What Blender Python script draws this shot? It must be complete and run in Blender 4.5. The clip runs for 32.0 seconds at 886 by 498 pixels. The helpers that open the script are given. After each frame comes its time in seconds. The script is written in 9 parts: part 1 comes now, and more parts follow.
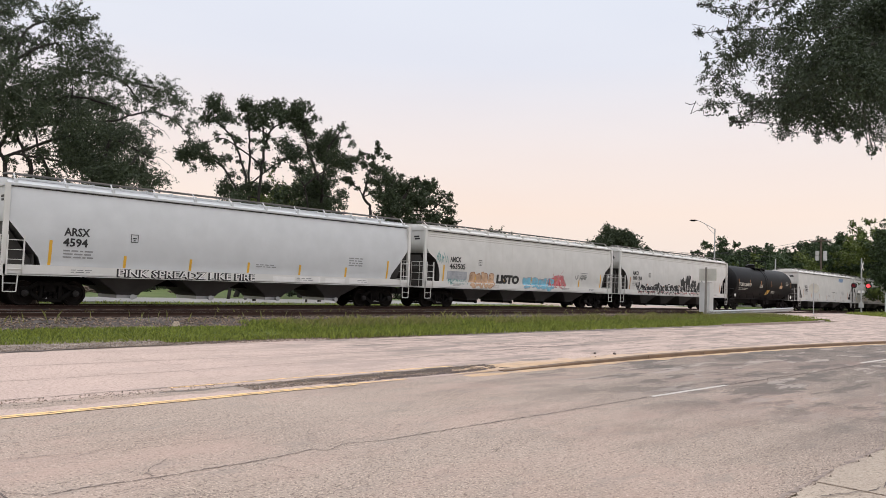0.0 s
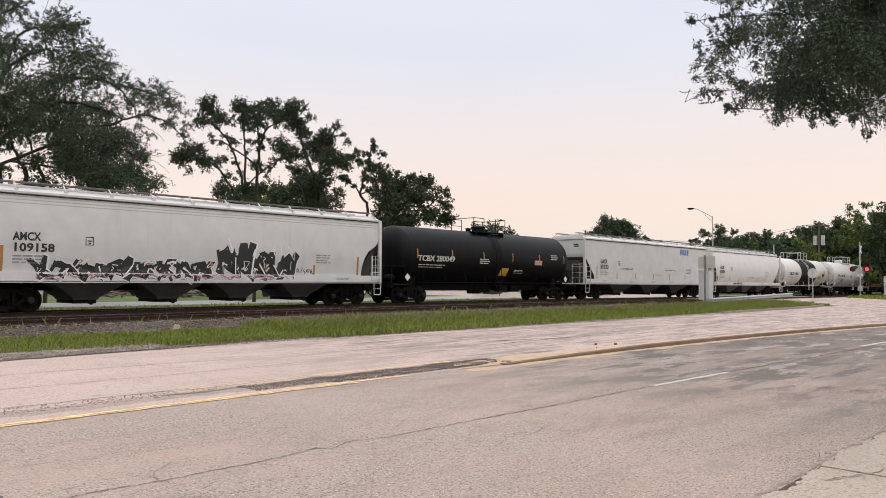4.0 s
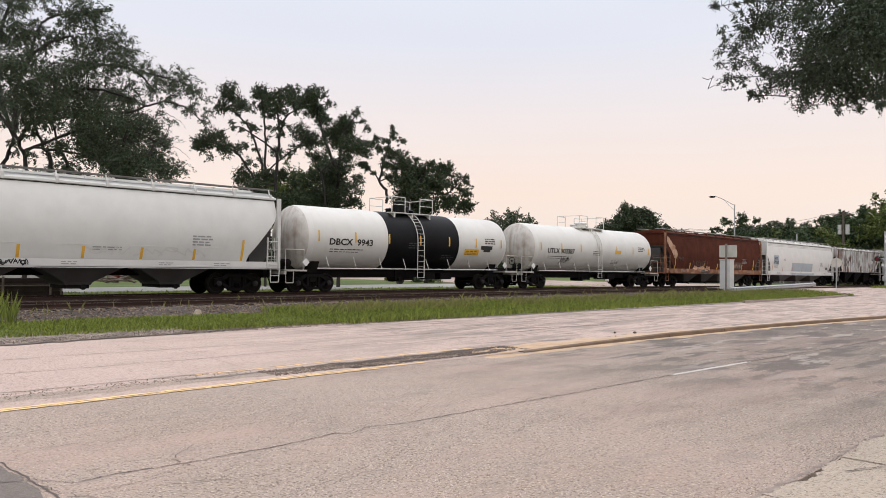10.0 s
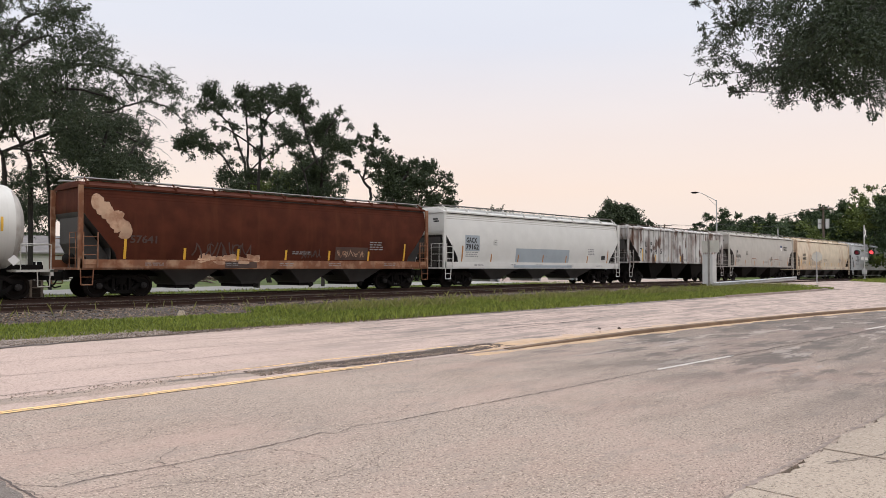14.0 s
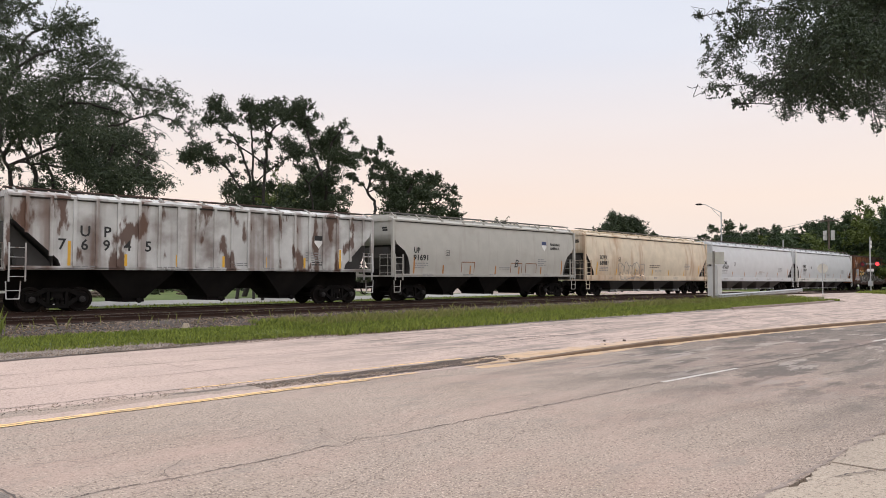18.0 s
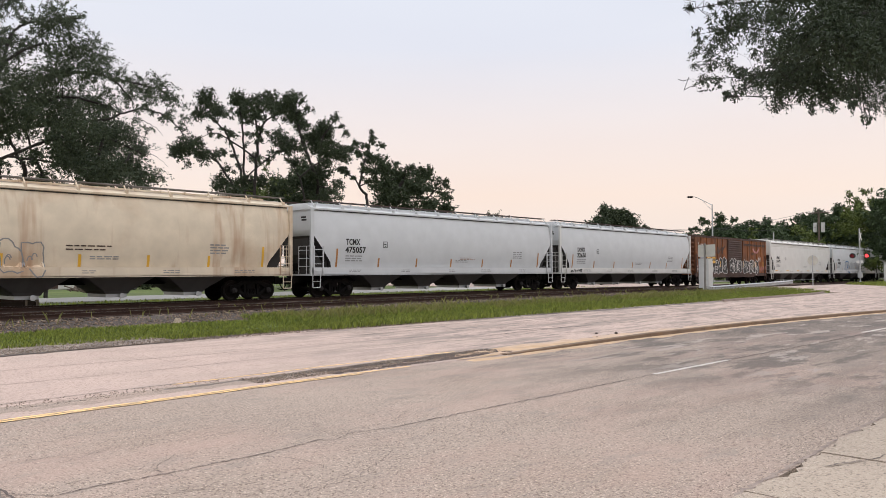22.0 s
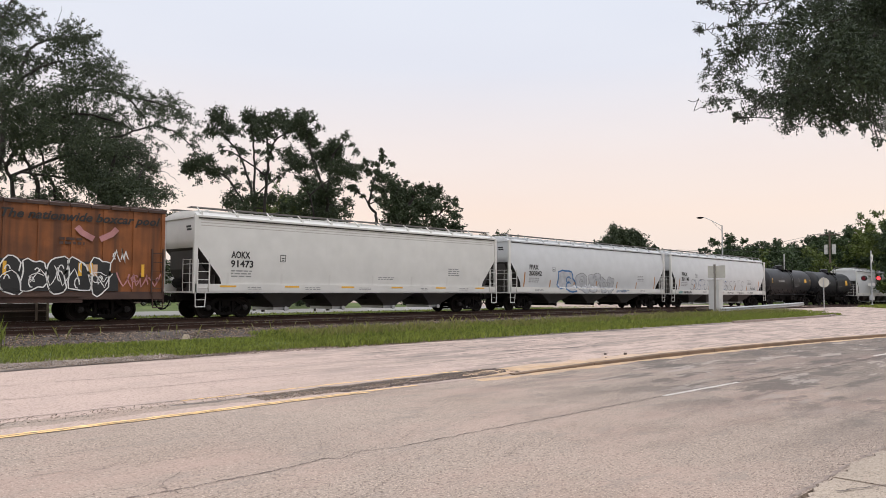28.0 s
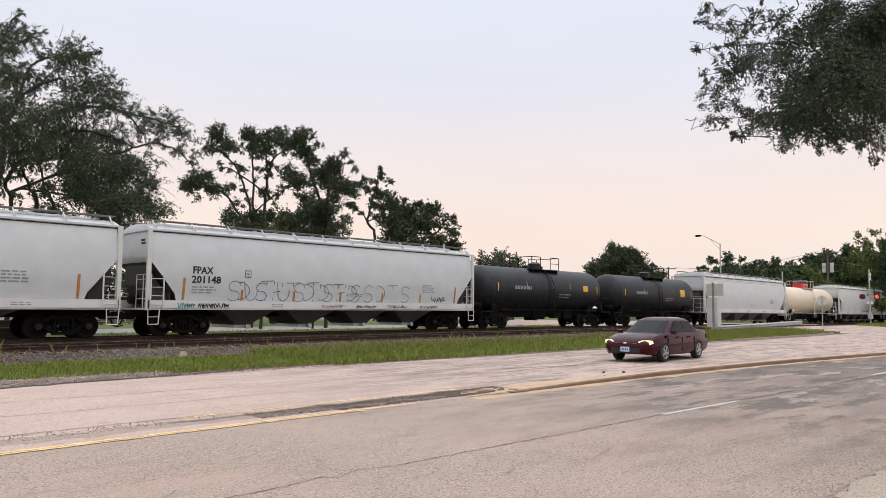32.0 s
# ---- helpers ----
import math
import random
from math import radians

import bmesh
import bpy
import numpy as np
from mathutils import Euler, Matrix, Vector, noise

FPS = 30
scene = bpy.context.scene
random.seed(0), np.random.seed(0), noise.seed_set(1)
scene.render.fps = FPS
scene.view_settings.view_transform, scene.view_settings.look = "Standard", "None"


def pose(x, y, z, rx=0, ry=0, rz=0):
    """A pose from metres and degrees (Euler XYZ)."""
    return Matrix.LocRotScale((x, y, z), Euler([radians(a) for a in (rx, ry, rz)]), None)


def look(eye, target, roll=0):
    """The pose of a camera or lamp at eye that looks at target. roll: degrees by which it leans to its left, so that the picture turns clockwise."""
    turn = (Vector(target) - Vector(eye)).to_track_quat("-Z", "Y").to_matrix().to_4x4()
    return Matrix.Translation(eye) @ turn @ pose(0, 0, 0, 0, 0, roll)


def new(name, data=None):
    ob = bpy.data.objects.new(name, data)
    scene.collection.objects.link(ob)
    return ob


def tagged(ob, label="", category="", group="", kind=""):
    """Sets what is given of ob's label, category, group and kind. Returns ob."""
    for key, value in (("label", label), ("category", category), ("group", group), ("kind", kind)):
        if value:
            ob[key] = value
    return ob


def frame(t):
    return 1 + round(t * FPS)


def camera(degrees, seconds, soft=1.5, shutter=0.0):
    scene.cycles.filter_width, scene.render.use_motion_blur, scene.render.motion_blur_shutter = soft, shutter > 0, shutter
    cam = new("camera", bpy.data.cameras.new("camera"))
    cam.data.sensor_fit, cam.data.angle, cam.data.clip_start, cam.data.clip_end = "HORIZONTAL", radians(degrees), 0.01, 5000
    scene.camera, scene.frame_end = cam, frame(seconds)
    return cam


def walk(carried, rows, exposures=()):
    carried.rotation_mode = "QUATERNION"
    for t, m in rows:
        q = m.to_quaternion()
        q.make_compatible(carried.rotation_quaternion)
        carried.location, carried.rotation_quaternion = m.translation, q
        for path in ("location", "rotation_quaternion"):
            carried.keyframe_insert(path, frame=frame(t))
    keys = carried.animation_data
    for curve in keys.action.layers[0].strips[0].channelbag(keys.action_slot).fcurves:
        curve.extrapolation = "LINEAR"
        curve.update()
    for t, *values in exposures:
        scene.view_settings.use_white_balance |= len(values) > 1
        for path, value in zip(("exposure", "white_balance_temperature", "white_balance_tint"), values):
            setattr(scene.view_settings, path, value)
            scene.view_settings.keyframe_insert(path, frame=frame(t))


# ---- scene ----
cam = camera(62.0, 32.0, soft=0.8)
EYE = (0.0, 0.0, 1.8)
# seconds, heading, pitch and roll in degrees of the hand-held camera, which stands at one spot
TURNS = [
    (0, 44.25, 2.77, 2.00), (0.5, 44.24, 2.99, 2.28), (1, 44.48, 3.03, 2.19), (1.5, 44.62, 3.03, 1.84), (2, 44.55, 3.00, 1.43),
    (2.5, 44.26, 2.91, 0.97), (3, 44.05, 2.76, 0.64), (3.5, 44.02, 2.56, 0.38), (5.5, 44.40, 2.06, 0.45), (6, 44.63, 1.99, 0.39),
    (6.5, 44.93, 1.90, 0.37), (7, 45.20, 1.82, 0.36), (7.5, 45.33, 1.77, 0.46), (8, 45.31, 1.73, 0.62), (8.5, 45.22, 1.70, 0.78),
    (9, 45.23, 1.64, 0.79), (9.5, 45.36, 1.56, 0.76), (10, 45.58, 1.41, 0.71), (10.5, 45.80, 1.19, 0.66), (11, 45.88, 0.95, 0.56),
    (11.5, 45.77, 0.77, 0.45), (12, 45.42, 0.70, 0.41), (12.5, 44.99, 0.78, 0.33), (13, 44.60, 0.95, 0.27), (13.5, 44.39, 1.15, 0.25),
    (14, 44.38, 1.26, 0.11), (14.5, 44.55, 1.29, 0.00), (16.5, 44.94, 1.57, -0.23), (17, 44.95, 1.79, -0.14), (17.5, 44.88, 2.04, -0.10),
    (18, 44.72, 2.21, 0.03), (18.5, 44.48, 2.26, 0.13), (19, 44.21, 2.18, 0.26), (19.5, 44.00, 1.97, 0.22), (20, 43.96, 1.80, 0.04),
    (20.5, 44.00, 1.74, -0.08), (21, 44.07, 1.74, -0.25), (21.5, 44.13, 1.73, -0.28), (22, 44.11, 1.71, -0.24), (22.5, 44.07, 1.68, -0.23),
    (23, 44.02, 1.68, -0.19), (23.5, 44.06, 1.78, -0.18), (24, 44.15, 2.02, -0.14), (24.5, 44.22, 2.36, -0.10), (25, 44.22, 2.72, 0.02),
    (25.5, 44.19, 2.98, 0.17), (27.5, 44.63, 3.10, 0.32), (28, 44.79, 3.16, 0.29), (28.5, 44.89, 3.32, 0.35), (29, 44.94, 3.50, 0.39),
    (29.5, 44.95, 3.62, 0.43), (30, 44.96, 3.70, 0.43), (30.5, 44.94, 3.81, 0.44), (31, 44.91, 3.98, 0.44), (31.5, 44.84, 4.25, 0.41),
    (32, 44.67, 4.51, 0.43),
]


def aim(yaw, pitch, roll):
    y, p = radians(yaw), radians(pitch)
    way = Vector((math.cos(y) * math.cos(p), math.sin(y) * math.cos(p), math.sin(p)))
    return look(EYE, Vector(EYE) + way, roll)


walk(cam, [(t, aim(y, p, r)) for t, y, p, r in TURNS])

# ---- light: an overcast evening sky, pale blue above and peach towards the horizon ----
world = bpy.data.worlds.new("world")
scene.world = world
world.use_nodes = True
wn, wl = world.node_tree.nodes, world.node_tree.links
wn.clear()
w_out = wn.new("ShaderNodeOutputWorld")
w_bg = wn.new("ShaderNodeBackground")
w_sky = wn.new("ShaderNodeTexSky")
w_sky.sky_type, w_sky.sun_disc = "NISHITA", False
w_sky.sun_elevation, w_sky.sun_rotation = radians(51), radians(215)
w_co = wn.new("ShaderNodeTexCoord")
w_sep = wn.new("ShaderNodeSeparateXYZ")
w_ramp = wn.new("ShaderNodeValToRGB")
ramp = w_ramp.color_ramp
ramp.elements[0].position, ramp.elements[0].color = 0.0, (0.87, 0.755, 0.70, 1)
ramp.elements[1].position, ramp.elements[1].color = 1.0, (2.30, 2.33, 2.45, 1)
for at, col in ((0.10, (0.965, 0.80, 0.705)), (0.19, (0.90, 0.81, 0.79)), (0.29, (0.79, 0.804, 0.882)), (0.40, (0.79, 0.83, 0.925)), (0.60, (1.28, 1.31, 1.42))):
    el = ramp.elements.new(at)
    el.color = (*col, 1)
w_noise = wn.new("ShaderNodeTexNoise")
w_noise.inputs["Scale"].default_value = 1.9
w_noise.inputs["Detail"].default_value = 4
w_map = wn.new("ShaderNodeMapping")
w_map.inputs["Scale"].default_value = (1, 1, 4.5)
w_mul = wn.new("ShaderNodeMix")
w_mul.data_type, w_mul.blend_type = "RGBA", "SOFT_LIGHT"
w_mul.inputs["Factor"].default_value = 0.26
w_add = wn.new("ShaderNodeMix")
w_add.data_type, w_add.blend_type = "RGBA", "ADD"
w_add.inputs["Factor"].default_value = 0.004
wl.new(w_co.outputs["Generated"], w_sep.inputs[0])
wl.new(w_co.outputs["Generated"], w_map.inputs["Vector"])
wl.new(w_map.outputs[0], w_noise.inputs["Vector"])
wl.new(w_sep.outputs["Z"], w_ramp.inputs["Fac"])
wl.new(w_ramp.outputs["Color"], w_mul.inputs["A"])
wl.new(w_noise.outputs["Fac"], w_mul.inputs["B"])
wl.new(w_mul.outputs["Result"], w_add.inputs["A"])
wl.new(w_sky.outputs["Color"], w_add.inputs["B"])
wl.new(w_add.outputs["Result"], w_bg.inputs["Color"])
wl.new(w_bg.outputs[0], w_out.inputs["Surface"])
sun = new("sun", bpy.data.lights.new("sun", "SUN"))
sun.data.energy, sun.data.angle, sun.data.color = 0.5, radians(25), (1.0, 0.86, 0.76)
sun.matrix_basis = look((-34, -49, 75), (0, 0, 0))

# ---- materials ----


def material(name, base, rough=0.7, metal=0.0, vary=0.12, scale=1.5, grain=40.0, bump=0.15, dirt=None, dirt_amount=0.5,
             dirt_scale=0.8, streak=None, streak_amount=0.5, streak_scale=2.5, jitter=0.0, spec=0.4, glow=0.0, crisp=0.0):
    """A surface with slow and fine variation, patches of dirt and vertical streaks, in metres of the object's own space."""
    m = bpy.data.materials.new(name)
    m.use_nodes = True
    n, l = m.node_tree.nodes, m.node_tree.links
    b = n["Principled BSDF"]
    co = n.new("ShaderNodeTexCoord")

    def noise_tex(sc, detail=4.0, stretch=None):
        t = n.new("ShaderNodeTexNoise")
        t.inputs["Scale"].default_value, t.inputs["Detail"].default_value = sc, detail
        if stretch:
            mp = n.new("ShaderNodeMapping")
            mp.inputs["Scale"].default_value = stretch
            l.new(co.outputs["Object"], mp.inputs["Vector"])
            l.new(mp.outputs[0], t.inputs["Vector"])
        else:
            l.new(co.outputs["Object"], t.inputs["Vector"])
        return t.outputs["Fac"]

    def blend(fac, a, c):
        mx = n.new("ShaderNodeMix")
        mx.data_type = "RGBA"
        l.new(fac, mx.inputs["Factor"])
        for sock, v in (("A", a), ("B", c)):
            if isinstance(v, tuple):
                mx.inputs[sock].default_value = (*v, 1)
            else:
                l.new(v, mx.inputs[sock])
        return mx.outputs["Result"]

    def window(sock, lo, hi, top=1.0):
        r = n.new("ShaderNodeMapRange")
        r.inputs["From Min"].default_value, r.inputs["From Max"].default_value, r.inputs["To Max"].default_value = lo, hi, top
        l.new(sock, r.inputs["Value"])
        return r.outputs["Result"]

    low = tuple(c * (1 - vary) for c in base)
    high = tuple(min(1.0, c * (1 + vary)) for c in base)
    col = blend(window(noise_tex(scale), 0.3, 0.7), low, high)
    fine = noise_tex(grain, 3.0)
    dark = tuple(c * (1 - vary * 1.2) for c in base)
    col = blend(window(fine, 0.45, 0.75, 0.45), col, dark)
    if dirt:
        if crisp:
            col = blend(window(noise_tex(dirt_scale * 2.6, 8.0, (1, 1, 0.35)), crisp, crisp + 0.05, 0.9), col, dirt)
        col = blend(window(noise_tex(dirt_scale, 6.0), 0.62 - 0.25 * dirt_amount, 0.74 - 0.15 * dirt_amount, dirt_amount), col, dirt)
    if streak:
        col = blend(window(noise_tex(streak_scale, 3.0, (1, 1, 0.06)), 0.66 - 0.22 * streak_amount, 0.82 - 0.2 * streak_amount, streak_amount), col, streak)
    if jitter:
        info = n.new("ShaderNodeObjectInfo")
        hsv = n.new("ShaderNodeHueSaturation")
        l.new(window(info.outputs["Random"], 0, 1, 1.0), hsv.inputs["Value"])
        hsv.inputs["Value"].default_value = 1
        r = n.new("ShaderNodeMapRange")
        r.inputs["To Min"].default_value, r.inputs["To Max"].default_value = 1 - jitter, 1 + jitter
        l.new(info.outputs["Random"], r.inputs["Value"])
        l.new(r.outputs["Result"], hsv.inputs["Value"])
        l.new(col, hsv.inputs["Color"])
        col = hsv.outputs["Color"]
    l.new(col, b.inputs["Base Color"])
    b.inputs["Roughness"].default_value, b.inputs["Metallic"].default_value = rough, metal
    b.inputs["Specular IOR Level"].default_value = spec
    if glow:
        b.inputs["Emission Color"].default_value, b.inputs["Emission Strength"].default_value = (*base, 1), glow
    if bump:
        bp = n.new("ShaderNodeBump")
        bp.inputs["Strength"].default_value, bp.inputs["Distance"].default_value = bump, 0.02
        l.new(fine, bp.inputs["Height"])
        l.new(bp.outputs[0], b.inputs["Normal"])
    return m


def road_material(name, base, dark, light, grain, worn, bump=0.7, coarse=0.28, blotch=0.5):
    """Paving with visible aggregate: pale and dark grit over a slowly varying ground."""
    m = material(name, base, 0.92, vary=0.07, scale=0.5, grain=grain, bump=bump, dirt=worn, dirt_amount=0.45, dirt_scale=0.4)
    n, l = m.node_tree.nodes, m.node_tree.links
    b = n["Principled BSDF"]
    col = b.inputs["Base Color"].links[0].from_socket
    co = n.new("ShaderNodeTexCoord")
    for tint, sc, lo, hi, amount in ((dark, grain * coarse, 0.58, 0.68, blotch), (dark, grain, 0.54, 0.60, 0.95), (light, grain * 1.35, 0.57, 0.63, 0.9), (tuple(0.55 * c for c in dark), grain * 0.55, 0.63, 0.67, 0.8)):
        t = n.new("ShaderNodeTexNoise")
        t.inputs["Scale"].default_value, t.inputs["Detail"].default_value, t.inputs["Roughness"].default_value = sc, 3.0, 0.75
        mp = n.new("ShaderNodeMapping")
        mp.inputs["Location"].default_value = (sc, 3.1, 0)
        l.new(co.outputs["Object"], mp.inputs["Vector"])
        l.new(mp.outputs[0], t.inputs["Vector"])
        r = n.new("ShaderNodeMapRange")
        r.inputs["From Min"].default_value, r.inputs["From Max"].default_value, r.inputs["To Max"].default_value = lo, hi, amount
        l.new(t.outputs["Fac"], r.inputs["Value"])
        mx = n.new("ShaderNodeMix")
        mx.data_type = "RGBA"
        l.new(r.outputs["Result"], mx.inputs["Factor"])
        l.new(col, mx.inputs["A"])
        mx.inputs["B"].default_value = (*tint, 1)
        col = mx.outputs["Result"]
    l.new(col, b.inputs["Base Color"])
    return m


def darken_beyond(m, x0, x1, amount, tint):
    """Newer, darker paving that takes over unevenly as the road runs on."""
    n, l = m.node_tree.nodes, m.node_tree.links
    b = n["Principled BSDF"]
    col = b.inputs["Base Color"].links[0].from_socket
    co = n.new("ShaderNodeTexCoord")
    sep = n.new("ShaderNodeSeparateXYZ")
    l.new(co.outputs["Object"], sep.inputs[0])
    t = n.new("ShaderNodeTexNoise")
    t.inputs["Scale"].default_value, t.inputs["Detail"].default_value = 0.9, 5.0
    mp = n.new("ShaderNodeMapping")
    mp.inputs["Scale"].default_value = (0.35, 1.6, 1)
    l.new(co.outputs["Object"], mp.inputs["Vector"])
    l.new(mp.outputs[0], t.inputs["Vector"])
    mad = n.new("ShaderNodeMath")
    mad.operation = "MULTIPLY_ADD"
    mad.inputs[1].default_value = 26.0
    l.new(t.outputs["Fac"], mad.inputs[0])
    l.new(sep.outputs["X"], mad.inputs[2])
    r = n.new("ShaderNodeMapRange")
    r.inputs["From Min"].default_value, r.inputs["From Max"].default_value, r.inputs["To Max"].default_value = x0 + 13, x1 + 13, amount
    l.new(mad.outputs[0], r.inputs["Value"])
    mx = n.new("ShaderNodeMix")
    mx.data_type, mx.blend_type = "RGBA", "MULTIPLY"
    l.new(r.outputs["Result"], mx.inputs["Factor"])
    l.new(col, mx.inputs["A"])
    mx.inputs["B"].default_value = (*tint, 1)
    l.new(mx.outputs["Result"], b.inputs["Base Color"])


def mottle(m, x0, x1, tint, scale, stretch, lo, hi, amount):
    """Worn blotches with uneven edges that set in along the road between x0 and x1."""
    n, l = m.node_tree.nodes, m.node_tree.links
    b = n["Principled BSDF"]
    col = b.inputs["Base Color"].links[0].from_socket
    co = n.new("ShaderNodeTexCoord")
    sep = n.new("ShaderNodeSeparateXYZ")
    l.new(co.outputs["Object"], sep.inputs[0])
    along = n.new("ShaderNodeMapRange")
    along.inputs["From Min"].default_value, along.inputs["From Max"].default_value = x0, x1
    l.new(sep.outputs["X"], along.inputs["Value"])
    mp = n.new("ShaderNodeMapping")
    mp.inputs["Scale"].default_value, mp.inputs["Location"].default_value = stretch, (scale, 7.3, 0)
    l.new(co.outputs["Object"], mp.inputs["Vector"])
    t = n.new("ShaderNodeTexNoise")
    t.inputs["Scale"].default_value, t.inputs["Detail"].default_value, t.inputs["Roughness"].default_value = scale, 9.0, 0.68
    l.new(mp.outputs[0], t.inputs["Vector"])
    r = n.new("ShaderNodeMapRange")
    r.inputs["From Min"].default_value, r.inputs["From Max"].default_value, r.inputs["To Max"].default_value = lo, hi, amount
    l.new(t.outputs["Fac"], r.inputs["Value"])
    mul = n.new("ShaderNodeMath")
    mul.operation = "MULTIPLY"
    l.new(along.outputs["Result"], mul.inputs[0])
    l.new(r.outputs["Result"], mul.inputs[1])
    mx = n.new("ShaderNodeMix")
    mx.data_type = "RGBA"
    l.new(mul.outputs[0], mx.inputs["Factor"])
    l.new(col, mx.inputs["A"])
    mx.inputs["B"].default_value = (*tint, 1)
    l.new(mx.outputs["Result"], b.inputs["Base Color"])


def leaf_material(name, base, vary=0.35):
    m = bpy.data.materials.new(name)
    m.use_nodes = True
    n, l = m.node_tree.nodes, m.node_tree.links
    b = n["Principled BSDF"]
    geo = n.new("ShaderNodeNewGeometry")
    rp = n.new("ShaderNodeValToRGB")
    rp.color_ramp.elements[0].color = (*[c * (1 - vary) for c in base], 1)
    rp.color_ramp.elements[1].color = (base[0] * (1 + vary * 1.3), base[1] * (1 + vary), base[2] * (1 + vary * 0.5), 1)
    l.new(geo.outputs["Random Per Island"], rp.inputs["Fac"])
    l.new(rp.outputs["Color"], b.inputs["Base Color"])
    b.inputs["Roughness"].default_value, b.inputs["Specular IOR Level"].default_value = 0.65, 0.25
    return m


RUST = (0.11, 0.05, 0.025)
GRIME = (0.10, 0.08, 0.065)
M_WHITE = material("white_paint", (0.575, 0.568, 0.542), 0.5, vary=0.05, dirt=(0.40, 0.37, 0.33), dirt_amount=0.10, streak=(0.46, 0.43, 0.39), streak_amount=0.16, bump=0.05)
M_GREY = material("pale_grey_paint", (0.51, 0.522, 0.53), 0.45, vary=0.05, dirt=(0.38, 0.37, 0.36), dirt_amount=0.08, streak=(0.42, 0.42, 0.42), streak_amount=0.14, bump=0.05)
M_WORN = material("worn_grey_paint", (0.54, 0.53, 0.505), 0.6, vary=0.06, dirt=(0.40, 0.37, 0.33), dirt_amount=0.2, streak=(0.36, 0.32, 0.28), streak_amount=0.25, bump=0.08)
M_TAUPE = material("taupe_grey_paint", (0.40, 0.385, 0.35), 0.6, vary=0.06, dirt=(0.28, 0.24, 0.2), dirt_amount=0.3, streak=(0.24, 0.20, 0.17), streak_amount=0.3, bump=0.06)
M_CREAM = material("rust_stained_cream_paint", (0.60, 0.51, 0.39), 0.6, vary=0.1, dirt=(0.40, 0.24, 0.13), dirt_amount=0.56, dirt_scale=0.4, streak=(0.31, 0.15, 0.07), streak_amount=0.54, streak_scale=2.2, bump=0.08)
M_OXIDE = material("oxide_red_paint", (0.068, 0.0185, 0.0095), 0.8, vary=0.25, spec=0.12, dirt=(0.04, 0.011, 0.006), dirt_amount=0.5, streak=(0.105, 0.036, 0.016), streak_amount=0.4, bump=0.1)
M_OXIDE_WORN = material("scraped_oxide_paint", (0.19, 0.075, 0.035), 0.75, vary=0.2, dirt=(0.42, 0.27, 0.17), dirt_amount=0.6, dirt_scale=2.0, streak=(0.12, 0.05, 0.03), streak_amount=0.5, bump=0.1)
M_PEEL = material("peeled_paint", (0.46, 0.30, 0.20), 0.8, vary=0.2, dirt=(0.2, 0.08, 0.04), dirt_amount=0.7, dirt_scale=2.2, bump=0.1)
M_RUSTWHITE = material("rusted_white_paint", (0.50, 0.495, 0.48), 0.7, vary=0.12, crisp=0.56, dirt=(0.085, 0.040, 0.024), dirt_amount=0.68, dirt_scale=0.6, streak=(0.12, 0.06, 0.038), streak_amount=0.7, streak_scale=1.6, bump=0.12)
M_BLACK = material("black_tank_paint", (0.0045, 0.0045, 0.005), 0.5, vary=0.3, dirt=(0.009, 0.0085, 0.008), dirt_amount=0.3, bump=0.04, spec=0.13)
M_BLACK_OLD = material("faded_black_paint", (0.017, 0.018, 0.021), 0.45, vary=0.3, dirt=(0.024, 0.022, 0.02), dirt_amount=0.35, streak=(0.03, 0.028, 0.028), streak_amount=0.35, bump=0.05, spec=0.28)
M_TANKWHITE = material("white_tank_paint", (0.58, 0.565, 0.53), 0.45, vary=0.04, dirt=(0.45, 0.40, 0.35), dirt_amount=0.22, streak=(0.40, 0.35, 0.3), streak_amount=0.22, streak_scale=1.2, bump=0.03)
M_TANKGRIME = material("grimy_tank_end", (0.46, 0.435, 0.40), 0.6, vary=0.12, dirt=(0.22, 0.165, 0.125), dirt_amount=0.6, dirt_scale=1.2, streak=(0.16, 0.10, 0.07), streak_amount=0.5, streak_scale=2.5, bump=0.05)
M_TANKCREAM = material("cream_tank_paint", (0.62, 0.53, 0.41), 0.5, vary=0.05, dirt=(0.45, 0.36, 0.27), dirt_amount=0.3, bump=0.03)
M_ORANGE = material("boxcar_orange_paint", (0.22, 0.075, 0.022), 0.65, vary=0.2, dirt=(0.07, 0.03, 0.016), dirt_amount=0.6, streak=(0.05, 0.022, 0.013), streak_amount=0.7, bump=0.1)
M_BROWNDARK = material("dark_brown_paint", (0.06, 0.035, 0.028), 0.7, vary=0.25, dirt=(0.10, 0.05, 0.03), dirt_amount=0.4, bump=0.1)
# grimy gear, with the shade under the cars put into its colour
M_STEEL = material("grimy_shaded_gear", (0.008, 0.007, 0.0065), 0.85, spec=0.1, vary=0.3, dirt=(0.016, 0.013, 0.011), dirt_amount=0.5, bump=0.2)
# also carries painted shade: end slopes, end openings and the eave line
M_BAY_SHADE = material("dusty_bay_and_shade", (0.045, 0.042, 0.040), 0.75, vary=0.2, dirt=(0.05, 0.04, 0.035), dirt_amount=0.5, streak=(0.05, 0.045, 0.04), streak_amount=0.4, bump=0.1)
# wheels and caps are darkened for that under-car shade too
M_WHEEL = material("worn_shaded_wheel_steel", (0.010, 0.008, 0.007), 0.75, 0.0, vary=0.3, dirt=(0.018, 0.012, 0.01), dirt_amount=0.4, spec=0.12)
M_CAP = material("shaded_bearing_cap", (0.028, 0.026, 0.025), 0.7, vary=0.2, spec=0.15)
M_YELLOW = material("reflector_yellow", (0.66, 0.37, 0.04), 0.4, vary=0.08, dirt=(0.4, 0.22, 0.05), dirt_amount=0.3)
